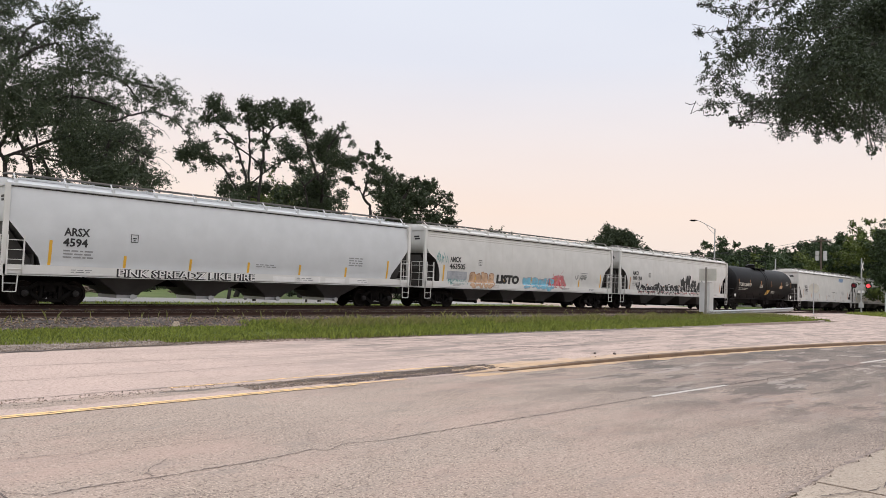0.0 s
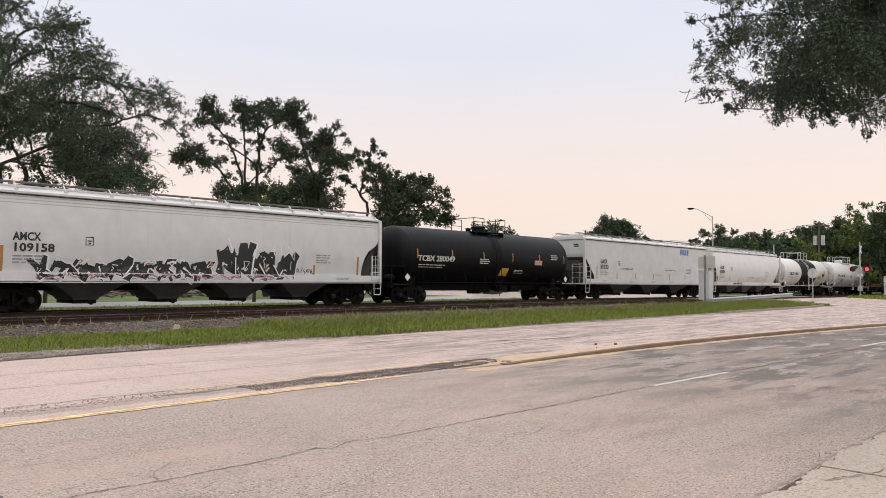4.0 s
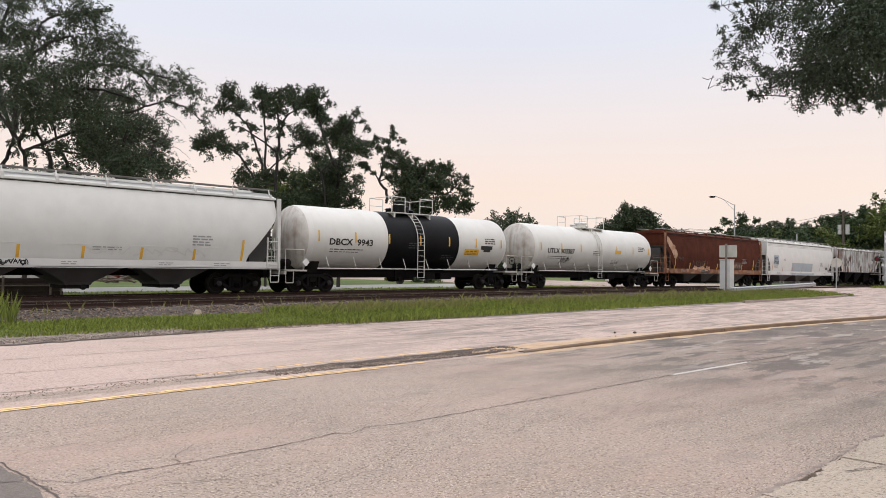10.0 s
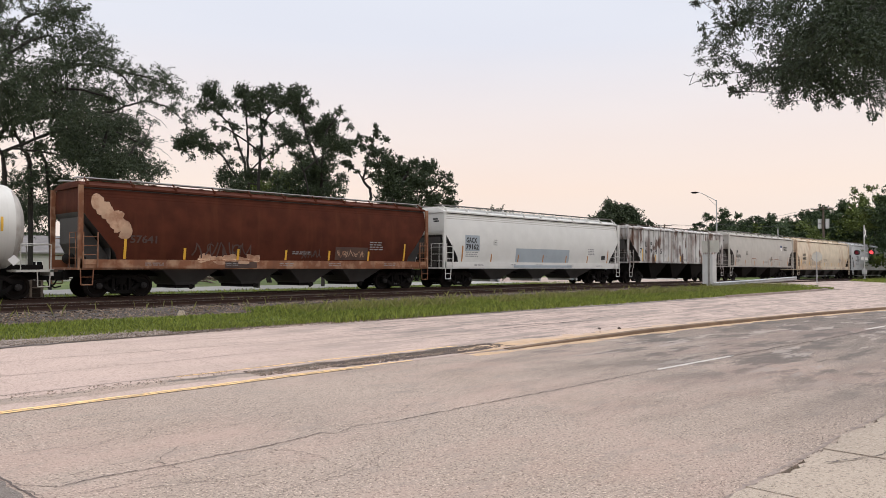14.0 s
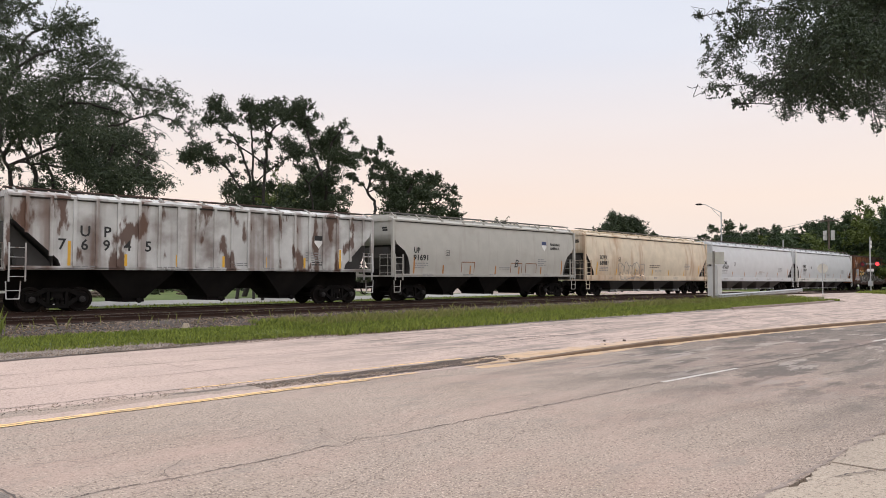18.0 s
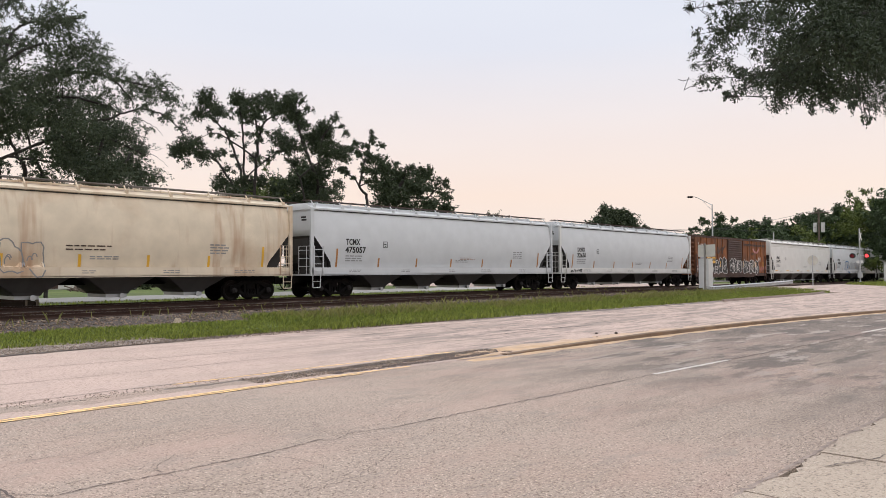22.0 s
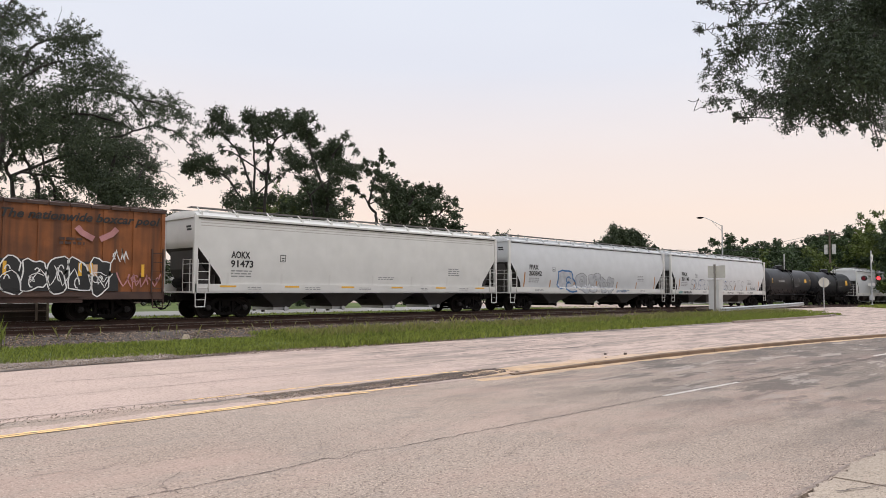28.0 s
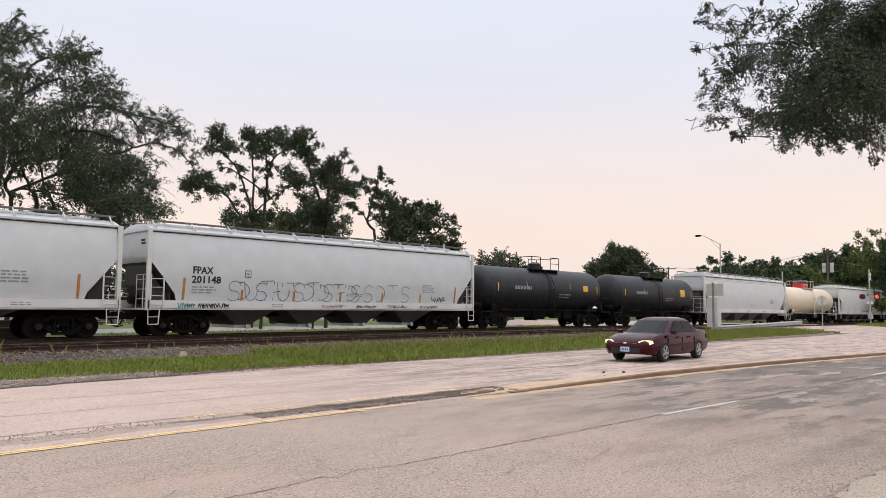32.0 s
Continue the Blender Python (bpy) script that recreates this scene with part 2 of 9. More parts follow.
M_AMBER = material("reflector_amber", (0.38, 0.17, 0.05), 0.45, vary=0.1)
M_LETTER = material("black_lettering", (0.022, 0.022, 0.022), 0.6, vary=0.2, bump=0)
M_LETTERW = material("white_lettering", (0.66, 0.65, 0.63), 0.6, vary=0.1, bump=0)
M_LETTERG = material("grey_lettering", (0.22, 0.22, 0.22), 0.6, vary=0.15, bump=0)
M_BLUE = material("blue_logo_paint", (0.035, 0.14, 0.33), 0.5, vary=0.1, bump=0)
M_NAVY = material("navy_emblem_paint", (0.03, 0.045, 0.12), 0.5, vary=0.1, bump=0)
M_G_TAN = material("tan_spray_paint", (0.50, 0.33, 0.21), 0.7, vary=0.25, scale=3)
M_G_BLUE = material("sky_blue_spray_paint", (0.17, 0.42, 0.55), 0.7, vary=0.2, scale=3)
M_G_PINK = material("red_pink_spray_paint", (0.50, 0.13, 0.14), 0.7, vary=0.25, scale=3)
M_G_ROSE = material("rose_spray_paint", (0.42, 0.20, 0.20), 0.7, vary=0.2, scale=3)
M_G_GREY = material("grey_spray_paint", (0.33, 0.34, 0.36), 0.7, vary=0.2, scale=3)
M_G_DKBLUE = material("dark_blue_spray_paint", (0.04, 0.08, 0.22), 0.7, vary=0.2, scale=3)
M_G_PALE = material("pale_grey_spray_paint", (0.40, 0.41, 0.43), 0.7, vary=0.2, scale=3)
M_G_MIDBLUE = material("blue_spray_paint", (0.045, 0.13, 0.29), 0.7, vary=0.2, scale=3)
M_G_TEAL = material("teal_spray_paint", (0.08, 0.25, 0.24), 0.7, vary=0.2, scale=3)
M_PATCH = material("grey_overpaint", (0.31, 0.35, 0.38), 0.6, vary=0.06, bump=0.03)
M_RED = material("placard_red", (0.5, 0.03, 0.03), 0.5, vary=0.1, bump=0)
M_GALV = material("galvanised_steel", (0.42, 0.43, 0.44), 0.45, 0.6, vary=0.1, dirt=(0.3, 0.28, 0.26), dirt_amount=0.3, bump=0.05)
M_BOARD = material("weathered_steel_walkway", (0.17, 0.16, 0.15), 0.7, 0.2, vary=0.2, dirt=(0.09, 0.075, 0.065), dirt_amount=0.5)
M_ALU = material("aluminium_cabinet", (0.56, 0.56, 0.55), 0.5, 0.3, vary=0.06, dirt=(0.4, 0.38, 0.36), dirt_amount=0.3)
M_SIGNBACK = material("sign_back", (0.52, 0.50, 0.44), 0.6, 0.1, vary=0.1, dirt=(0.3, 0.27, 0.24), dirt_amount=0.3)
M_SIGNPOST = material("weathered_grey_post", (0.21, 0.195, 0.175), 0.8, vary=0.2, dirt=(0.13, 0.11, 0.095), dirt_amount=0.4)
M_WOOD = material("weathered_pole_wood", (0.13, 0.10, 0.08), 0.85, vary=0.25, scale=4, streak=(0.07, 0.05, 0.04), streak_amount=0.5)
M_RAIL = material("rusty_rail", (0.045, 0.026, 0.02), 0.75, 0.1, vary=0.2, bump=0.1, spec=0.2)
M_RAILTOP = material("rail_running_face", (0.12, 0.10, 0.09), 0.45, 0.5, vary=0.15)
M_TIE = material("creosoted_tie", (0.040, 0.030, 0.026), 0.95, vary=0.3, jitter=0.3, bump=0.3, spec=0.15)
M_BALLAST = material("ballast_bed", (0.07, 0.058, 0.052), 0.95, vary=0.4, scale=5, grain=14, bump=1.0, dirt=(0.055, 0.043, 0.038), dirt_amount=0.6)
M_GRASS_BASE = material("grass_ground", (0.101, 0.129, 0.031), 0.95, vary=0.3, scale=0.6, grain=18, bump=0.8, dirt=(0.109, 0.098, 0.039), dirt_amount=0.4)
M_LAWN = material("mown_lawn", (0.085, 0.118, 0.024), 0.95, vary=0.3, scale=0.25, grain=12, bump=0.6, dirt=(0.12, 0.115, 0.04), dirt_amount=0.35, dirt_scale=0.2)
M_ASPHALT = road_material("weathered_asphalt", (0.332, 0.264, 0.217), (0.125, 0.092, 0.072), (0.62, 0.495, 0.40), 32.0, (0.278, 0.214, 0.168))
mottle(M_ASPHALT, -9.0, -8.0, (0.41, 0.285, 0.235), 0.35, (0.7, 1.2, 1), 0.48, 0.66, 0.55)
mottle(M_ASPHALT, -9.0, -8.0, (0.235, 0.20, 0.172), 1.7, (0.6, 1.3, 1), 0.54, 0.66, 0.5)
darken_beyond(M_ASPHALT, 8.5, 23.0, 1.0, (0.52, 0.53, 0.54))
mottle(M_ASPHALT, 9.5, 14.0, (0.085, 0.072, 0.064), 0.8, (0.5, 1.5, 1), 0.50, 0.56, 0.7)
mottle(M_ASPHALT, 11.0, 14.0, (0.32, 0.27, 0.235), 1.0, (0.4, 1.7, 1), 0.56, 0.585, 0.85)
M_ASPHALT_DK = road_material("smooth_dark_asphalt", (0.165, 0.138, 0.120), (0.080, 0.066, 0.057), (0.36, 0.31, 0.27), 50.0, (0.269, 0.224, 0.192))
M_ASPHALT_OLD = road_material("pale_old_asphalt", (0.246, 0.205, 0.176), (0.139, 0.115, 0.098), (0.369, 0.312, 0.271), 45.0, (0.213, 0.176, 0.152))
M_ASPHALT_MID = road_material("dusty_dark_asphalt", (0.185, 0.157, 0.140), (0.101, 0.084, 0.074), (0.302, 0.258, 0.230), 45.0, (0.213, 0.179, 0.157))
M_CONCRETE = road_material("old_road_concrete", (0.462, 0.350, 0.298), (0.275, 0.205, 0.168), (0.570, 0.448, 0.385), 20.0, (0.343, 0.272, 0.222), 0.35, 0.11, 0.6)
mottle(M_CONCRETE, 6.0, 14.0, (0.24, 0.195, 0.168), 0.7, (0.4, 2.2, 1), 0.49, 0.56, 0.8)
mottle(M_CONCRETE, 9.0, 14.0, (0.16, 0.132, 0.116), 1.3, (0.45, 3.0, 1), 0.545, 0.575, 0.75)
mottle(M_CONCRETE, -10.0, 4.0, (0.33, 0.27, 0.235), 1.6, (0.5, 2.0, 1), 0.55, 0.66, 0.5)
M_BACKROAD = material("grey_back_street", (0.320, 0.308, 0.288), 0.9, vary=0.1)
M_SAND = material("sandy_gutter", (0.484, 0.334, 0.206), 0.95, vary=0.2, scale=2.5, grain=30, bump=0.5, dirt=(0.329, 0.258, 0.212), dirt_amount=0.5, dirt_scale=1.5)
M_SANDSTAIN = material("sand_stained_concrete", (0.47, 0.335, 0.235), 0.95, vary=0.15, scale=2, grain=24, bump=0.4, dirt=(0.42, 0.335, 0.275), dirt_amount=0.6, dirt_scale=2.5)
M_KERB = material("shaded_kerb_concrete", (0.15, 0.100, 0.066), 0.9, vary=0.2, scale=2, grain=30, bump=0.4, dirt=(0.25, 0.155, 0.075), dirt_amount=0.35, dirt_scale=1.2)
M_SLAB = road_material("pavement_concrete", (0.385, 0.315, 0.25), (0.20, 0.16, 0.127), (0.50, 0.425, 0.35), 34.0, (0.265, 0.212, 0.168), 0.5)
M_GRAVEL = material("shoulder_gravel", (0.25, 0.205, 0.172), 0.95, vary=0.45, scale=1.6, grain=16, bump=1.0, dirt=(0.15, 0.125, 0.11), dirt_amount=0.5, dirt_scale=2.5)
M_CRACK = material("crack_fill", (0.105, 0.083, 0.074), 0.95, vary=0.3, scale=6, grain=50)
M_JOINT = material("worn_joint", (0.27, 0.215, 0.185), 0.95, vary=0.3, scale=6, grain=50)
M_LINE_Y = material("worn_yellow_line", (0.86, 0.56, 0.25), 0.85, vary=0.15, scale=3, grain=40, bump=0.4, dirt=(0.36, 0.275, 0.205), dirt_amount=0.6, dirt_scale=7.0, crisp=0.55)
M_LINE_W = material("worn_white_line", (0.52, 0.475, 0.43), 0.8, vary=0.1, scale=3, grain=45, bump=0.3, dirt=(0.336, 0.296, 0.280), dirt_amount=0.4, dirt_scale=3)
M_STONE = leaf_material("ballast_stone", (0.125, 0.10, 0.087), 0.7)
M_BARK = material("tree_bark", (0.030, 0.026, 0.023), 0.95, vary=0.3, scale=3, grain=15, bump=0.6)
M_LEAF_WILLOW = leaf_material("dusty_green_leaves", (0.047, 0.065, 0.040))
M_LEAF_LOCUST = leaf_material("deep_green_leaves", (0.034, 0.050, 0.026))
M_LEAF_FAR = leaf_material("far_green_leaves", (0.036, 0.060, 0.026))
M_LEAF_BRIGHT = leaf_material("fresh_green_leaves", (0.075, 0.105, 0.026))
M_LEAF_NEAR = leaf_material("shaded_leaves", (0.029, 0.044, 0.025))
M_BLADE = leaf_material("grass_blades", (0.155, 0.200, 0.042), 0.5)
M_BLADE_DRY = leaf_material("seeding_grass", (0.175, 0.18, 0.062), 0.3)
M_GLASS = material("dark_window_glass", (0.010, 0.011, 0.012), 0.05, vary=0.05, bump=0, spec=0.06)
M_SIDING = material("white_siding", (0.50, 0.49, 0.46), 0.7, vary=0.05)
M_SHINGLE = material("grey_shingles", (0.17, 0.16, 0.155), 0.9, vary=0.2, grain=12, bump=0.4)
M_MAROON = material("maroon_car_paint", (0.034, 0.0025, 0.006), 0.12, 0.0, vary=0.05, grain=200, bump=0.0, spec=0.16)
M_REDPAINT = material("dark_red_truck_paint", (0.13, 0.014, 0.018), 0.3, vary=0.1, bump=0)
M_TYRE = material("tyre_rubber", (0.02, 0.02, 0.02), 0.85, vary=0.2)
M_RIM = material("alloy_rim", (0.42, 0.42, 0.42), 0.35, 0.7, vary=0.1)
M_PLASTIC = material("black_trim", (0.018, 0.018, 0.018), 0.55, vary=0.2, bump=0)
M_HEADLAMP = material("lit_headlamp", (1.0, 0.82, 0.52), 0.2, vary=0.02, bump=0, glow=0.5)
M_CHROME = material("chrome", (0.6, 0.6, 0.6), 0.15, 0.9, vary=0.05, bump=0)
M_PLATE = material("plate_face", (0.42, 0.52, 0.62), 0.5, vary=0.1, bump=0)
M_TAIL = material("tail_lamp_red", (0.25, 0.01, 0.01), 0.2, vary=0.1, bump=0)
M_FLASH = material("lit_red_flasher", (1.0, 0.06, 0.07), 0.3, vary=0.02, bump=0, glow=1.6)
M_FLASH_OFF = material("unlit_red_lens", (0.22, 0.02, 0.03), 0.25, vary=0.1, bump=0)
M_SIGNWHITE = material("sign_white", (0.65, 0.64, 0.62), 0.5, vary=0.06)
M_WIRE = material("dark_cable", (0.03, 0.03, 0.03), 0.7, vary=0.1, bump=0)

# ---- mesh tools ----


def add_box(bm, x0, x1, y0, y1, z0, z1):
    v = [bm.verts.new(p) for p in ((x0, y0, z0), (x1, y0, z0), (x1, y1, z0), (x0, y1, z0), (x0, y0, z1), (x1, y0, z1), (x1, y1, z1), (x0, y1, z1))]
    for f in ((3, 2, 1, 0), (4, 5, 6, 7), (0, 1, 5, 4), (1, 2, 6, 5), (2, 3, 7, 6), (3, 0, 4, 7)):
        bm.faces.new([v[i] for i in f])


def add_rings(bm, rings, closed=True, caps=True):
    """Skins a row of rings of equal length."""
    vs = [[bm.verts.new(p) for p in ring] for ring in rings]
    k = len(rings[0])
    for a, b in zip(vs, vs[1:]):
        for i in range(k if closed else k - 1):
            bm.faces.new((a[i], a[(i + 1) % k], b[(i + 1) % k], b[i]))
    if caps:
        bm.faces.new(vs[0][::-1])
        bm.faces.new(vs[-1])


def add_tube(bm, p, q, r, sides=6, r2=None):
    p, q = Vector(p), Vector(q)
    d = (q - p).normalized()
    a = d.orthogonal().normalized()
    b = d.cross(a)
    r2 = r if r2 is None else r2
    ring = [(math.cos(2 * math.pi * i / sides), math.sin(2 * math.pi * i / sides)) for i in range(sides)]
    add_rings(bm, [[c + (a * u + b * w) * s for u, w in ring] for c, s in ((p, r), (q, r2))])


def add_path(bm, pts, r, sides=5):
    for p, q in zip(pts, pts[1:]):
        add_tube(bm, p, q, r, sides)


def add_drum(bm, x, y0, y1, z, r, sides=20):
    """A cylinder along y."""
    ring = [(math.cos(2 * math.pi * i / sides), math.sin(2 * math.pi * i / sides)) for i in range(sides)]
    add_rings(bm, [[(x + r * u, y, z + r * w) for u, w in ring] for y in (y0, y1)])


def finish(name, bm, mats, smooth=False):
    bmesh.ops.recalc_face_normals(bm, faces=bm.faces[:])
    me = bpy.data.meshes.new(name)
    bm.to_mesh(me)
    bm.free()
    for m in mats if isinstance(mats, (list, tuple)) else [mats]:
        me.materials.append(m)
    if smooth:
        me.shade_smooth()
        me.set_sharp_from_angle(angle=radians(40))
    return me


def place(name, me, parent=None, m=None, label=""):
    ob = new(name, me)
    ob.parent = parent
    if m is not None:
        ob.matrix_basis = m
    if label:
        ob["label"] = label
    return ob


def part(name, bm, mat, parent, label="", smooth=False, m=None):
    return place(name, finish(name, bm, mat, smooth), parent, m, label)


def root(name, label, category, group="", kind="", m=None):
    ob = tagged(new(name), label, category, group, kind)
    if m is not None:
        ob.matrix_basis = m
    return ob


def array_mesh(name, verts, faces, mat):
    me = bpy.data.meshes.new(name)
    verts, faces = np.asarray(verts, np.float32), np.asarray(faces, np.int32)
    k = faces.shape[1]
    me.vertices.add(len(verts))
    me.vertices.foreach_set("co", verts.ravel())
    me.loops.add(faces.size)
    me.loops.foreach_set("vertex_index", faces.ravel())
    me.polygons.add(len(faces))
    me.polygons.foreach_set("loop_start", np.arange(0, faces.size, k, dtype=np.int32))
    me.update(calc_edges=True)
    me.materials.append(mat)
    return me


LETTERS = {}


def letter_mesh(text, size, mat, slant=0.0, heavy=0.0):
    """Text in the built-in font as a thin mesh that stands upright and faces -y."""
    key = (text, size, mat.name, slant, heavy)
    if key not in LETTERS:
        cu = bpy.data.curves.new("lettering", "FONT")
        cu.body, cu.size, cu.shear, cu.offset, cu.extrude, cu.resolution_u = text, size, slant, heavy, 0.002, 2
        ob = bpy.data.objects.new("lettering", cu)
        me = bpy.data.meshes.new_from_object(ob)
        me.transform(Matrix.Rotation(radians(90), 4, "X"))
        me.materials.clear()
        me.materials.append(mat)
        bpy.data.objects.remove(ob)
        LETTERS[key] = me
    return LETTERS[key]

# ---- ground, roads and tracks ----
TRACK_Y, RAIL_Z = 31.1, 0.5


def grade(x):
    """How far the railway has sunk as it runs on towards the crossing."""
    return -0.005 * min(90.0, max(0.0, x - 40.0))


def sheet(name, rows, mat, label, category, kind="structure", jag=0.0, parent=None, thick=0.0):
    """A surface skinned between rows of points; all rows have the same count."""
    bm = bmesh.new()
    vs = [[bm.verts.new(p) for p in row] for row in rows]
    for a, b in zip(vs, vs[1:]):
        for i in range(len(a) - 1):
            bm.faces.new((a[i], a[i + 1], b[i + 1], b[i]))
    if thick:
        edge = bmesh.ops.extrude_face_region(bm, geom=bm.faces[:])
        bmesh.ops.translate(bm, vec=(0, 0, -thick), verts=[g for g in edge["geom"] if isinstance(g, bmesh.types.BMVert)])
    ob = part(name, bm, mat, parent)
    if parent is None:
        tagged(ob, label, category, kind=kind)
    return ob


def bend(x):
    """How far the road's lines swing towards the viewer as it runs on."""
    return -0.0042 * max(0.0, x - 13.0) ** 2 if x < 60 else -9.28 - 0.39 * (x - 60)


def lane_edge(x):
    """Where the concrete lanes end and the gravel begins."""
    return float(np.interp(x, (0.0, 5.0, 8.7, 11.2, 13.8, 16.5, 20.0, 40.0), (17.8, 17.9, 18.25, 18.75, 18.95, 18.45, 18.2, 17.75)))


XS = [-320, -120, -60, -30, -15, -8] + [x * 1.0 for x in range(-5, 62, 2)] + [70, 80, 100, 130, 200, 320]
ground = sheet("ground", [[(x, y, -0.06) for x in (-2500, -300, 0, 300, 2500)] for y in (-2500, -300, 0, 300, 2500)], M_LAWN, "mown grass ground that runs to the horizon", "ground")
road = sheet("road", [[(x, y + bend(x) * k, -0.004) for x in XS] for y, k in ((2.42, 0.75), (6.3, 0.8), (10.15, 0.9))], M_ASPHALT, "worn grey-brown asphalt road with cracks", "road", thick=0.12)
far_road = sheet("far_road", [[(x, (y0 if y0 < 17 else lane_edge(x)) + bend(x) * k, 0.0) for x in XS] for y0, k in ((10.15, 0.9), (13.8, 0.3), (17.55, 0.0))], M_CONCRETE, "pale pinkish concrete lanes beyond the yellow line", "road", thick=0.12)
side_street = sheet("side_street", [[(x, y, z + (grade(x) if 23 < y < 34 else 0.0)) for x in (62.5, 66, 74, 86, 90)] for y, z in ((17.5, 0.004), (20, 0.05), (23.5, 0.42), (33.5, 0.43), (37, 0.1), (48, 0.0), (110, 0.0))], M_CONCRETE, "pale street that crosses the tracks", "road", thick=0.1)
back_street = sheet("back_street", [[(x, y, -0.01) for x in (-200, -50, 0, 30, 62, 130, 260)] for y in (48.5, 57.0)], M_BACKROAD, "pale street behind the railway", "road", thick=0.05)
rng = random.Random(5)
shoulder = sheet("shoulder", [[(x, lane_edge(x) + y + (rng.uniform(-0.10, 0.10) if -5 < x < 62 else 0), z) for x in XS[:-6]] for y, z in ((-0.10, 0.004), (0.25, 0.012), (0.9, 0.02), (2.2, 0.03))], M_GRAVEL, "grey gravel strip beside the concrete", "shoulder")
vergez = ((19.7, 0.0), (20.2, 0.04), (21.5, 0.07), (23.0, 0.10), (24.3, 0.10))
verge = sheet("verge", [[(x, y + 0.25 * noise.noise((x * 0.3, y, 0)), z + 0.05 * noise.noise((x * 0.5, y, 3))) for x in XS[:-6]] for y, z in vergez], M_GRASS_BASE, "rough green grass verge before the railway", "verge")
verge_far = sheet("verge", [[(x, y, z) for x in (90, 100, 130, 180, 320)] for y, z in ((17.6, 0.0), (20.2, 0.06), (23.0, 0.20), (24.3, 0.22))], M_GRASS_BASE, "rough grass beyond the crossing", "verge")
bed = sheet("ballast", [[(x, y, z + (grade(x) if y > 24 else 0.0) + (0.03 * noise.noise((x * 2, y * 2, 0)) if -6 < x < 62 else 0)) for x in XS] for y, z in ((23.6, 0.10), (24.25, 0.31), (25.0, 0.335), (26.6, 0.335), (27.3, 0.30), (29.3, 0.30), (30.2, 0.345), (32.0, 0.345), (33.0, 0.32), (34.4, -0.05))], M_BALLAST, "grey crushed-stone ballast under the tracks", "ballast")


def rail_mesh(x0, x1):
    bm = bmesh.new()
    prof = [(-0.07, 0), (0.07, 0), (0.07, 0.015), (0.012, 0.04), (0.012, 0.10), (0.036, 0.115), (0.034, 0.15), (-0.034, 0.15), (-0.036, 0.115), (-0.012, 0.10), (-0.012, 0.04), (-0.07, 0.015)]
    add_rings(bm, [[(x, y, z + grade(x)) for y, z in prof] for x in (x0, 40, 130, x1)])
    bm.faces.ensure_lookup_table()
    bm.normal_update()
    for f in bm.faces:
        if f.normal.z > 0.9 and f.calc_center_median().z - grade(f.calc_center_median().x) > 0.1:
            f.material_index = 1
    return finish("rail", bm, [M_RAIL, M_RAILTOP])


bm = bmesh.new()
add_box(bm, -0.11, 0.11, -1.28, 1.28, -0.16, 0.0)
ME_TIE = finish("tie", bm, M_TIE)
ME_RAIL = rail_mesh(-320, 320)
rng = random.Random(8)
for cy, count, x_from, what in ((25.75, 150, -4.0, "empty near railway track with rusty rails"), (TRACK_Y, 150, -4.0, "railway track that the train rolls on")):
    track = root("railway_track", what, "railway track", kind="structure", m=pose(0, cy, 0.35))
    for s in (-1, 1):
        place("rail", ME_RAIL, track, pose(0, s * 0.7525, 0.0))
    for k in range(count):
        place("tie", ME_TIE, track, pose(x_from + k * 0.52, rng.uniform(-0.04, 0.04), grade(x_from + k * 0.52) + rng.uniform(-0.012, 0.004), 0, 0, rng.uniform(-1, 1)))
    bm = bmesh.new()
    for k in list(range(-140, -8, 1)) + list(range(144, 420, 1)):
        add_box(bm, k * 0.52 - 0.11, k * 0.52 + 0.11, -1.28, 1.28, grade(k * 0.52) - 0.16, grade(k * 0.52) - 0.003)
    tagged(part("tie_row", bm, M_TIE, track), kind="stuff")


def stones(name, n, x0, x1, y0, y1, size, zf, mat, seed, label, category):
    """Loose stones as small uneven octahedra in one mesh."""
    g = np.random.default_rng(seed)
    c = np.c_[g.uniform(x0, x1, n), g.uniform(y0, y1, n), np.zeros(n)]
    c[:, 2] = [zf(x, y) for x, y in c[:, :2]]
    r = size * g.uniform(0.5, 1.2, (n, 1, 1))
    base = np.array([(1, 0, 0), (0, 1, 0), (-1, 0, 0), (0, -1, 0), (0, 0, 0.8), (0, 0, -0.6)])[None]
    v = base * r * g.uniform(0.7, 1.3, (n, 6, 3))
    a = g.uniform(0, 6.28, n)
    ca, sa = np.cos(a)[:, None], np.sin(a)[:, None]
    x, y = v[..., 0] * ca - v[..., 1] * sa, v[..., 0] * sa + v[..., 1] * ca
    v = np.stack([x, y, v[..., 2]], -1) + c[:, None]
    tri = np.array([(0, 1, 4), (1, 2, 4), (2, 3, 4), (3, 0, 4), (1, 0, 5), (2, 1, 5), (3, 2, 5), (0, 3, 5)])
    f = (tri[None] + 6 * np.arange(n)[:, None, None]).reshape(-1, 3)
    return tagged(new(name, array_mesh(name, v.reshape(-1, 3), f, mat)), label, category, kind="stuff")


def bed_z(x, y):
    return 0.10 + 0.21 * min(1.0, max(0.0, (y - 23.6) / 0.65)) + (0.02 if y > 24.9 else 0.0) + grade(x)


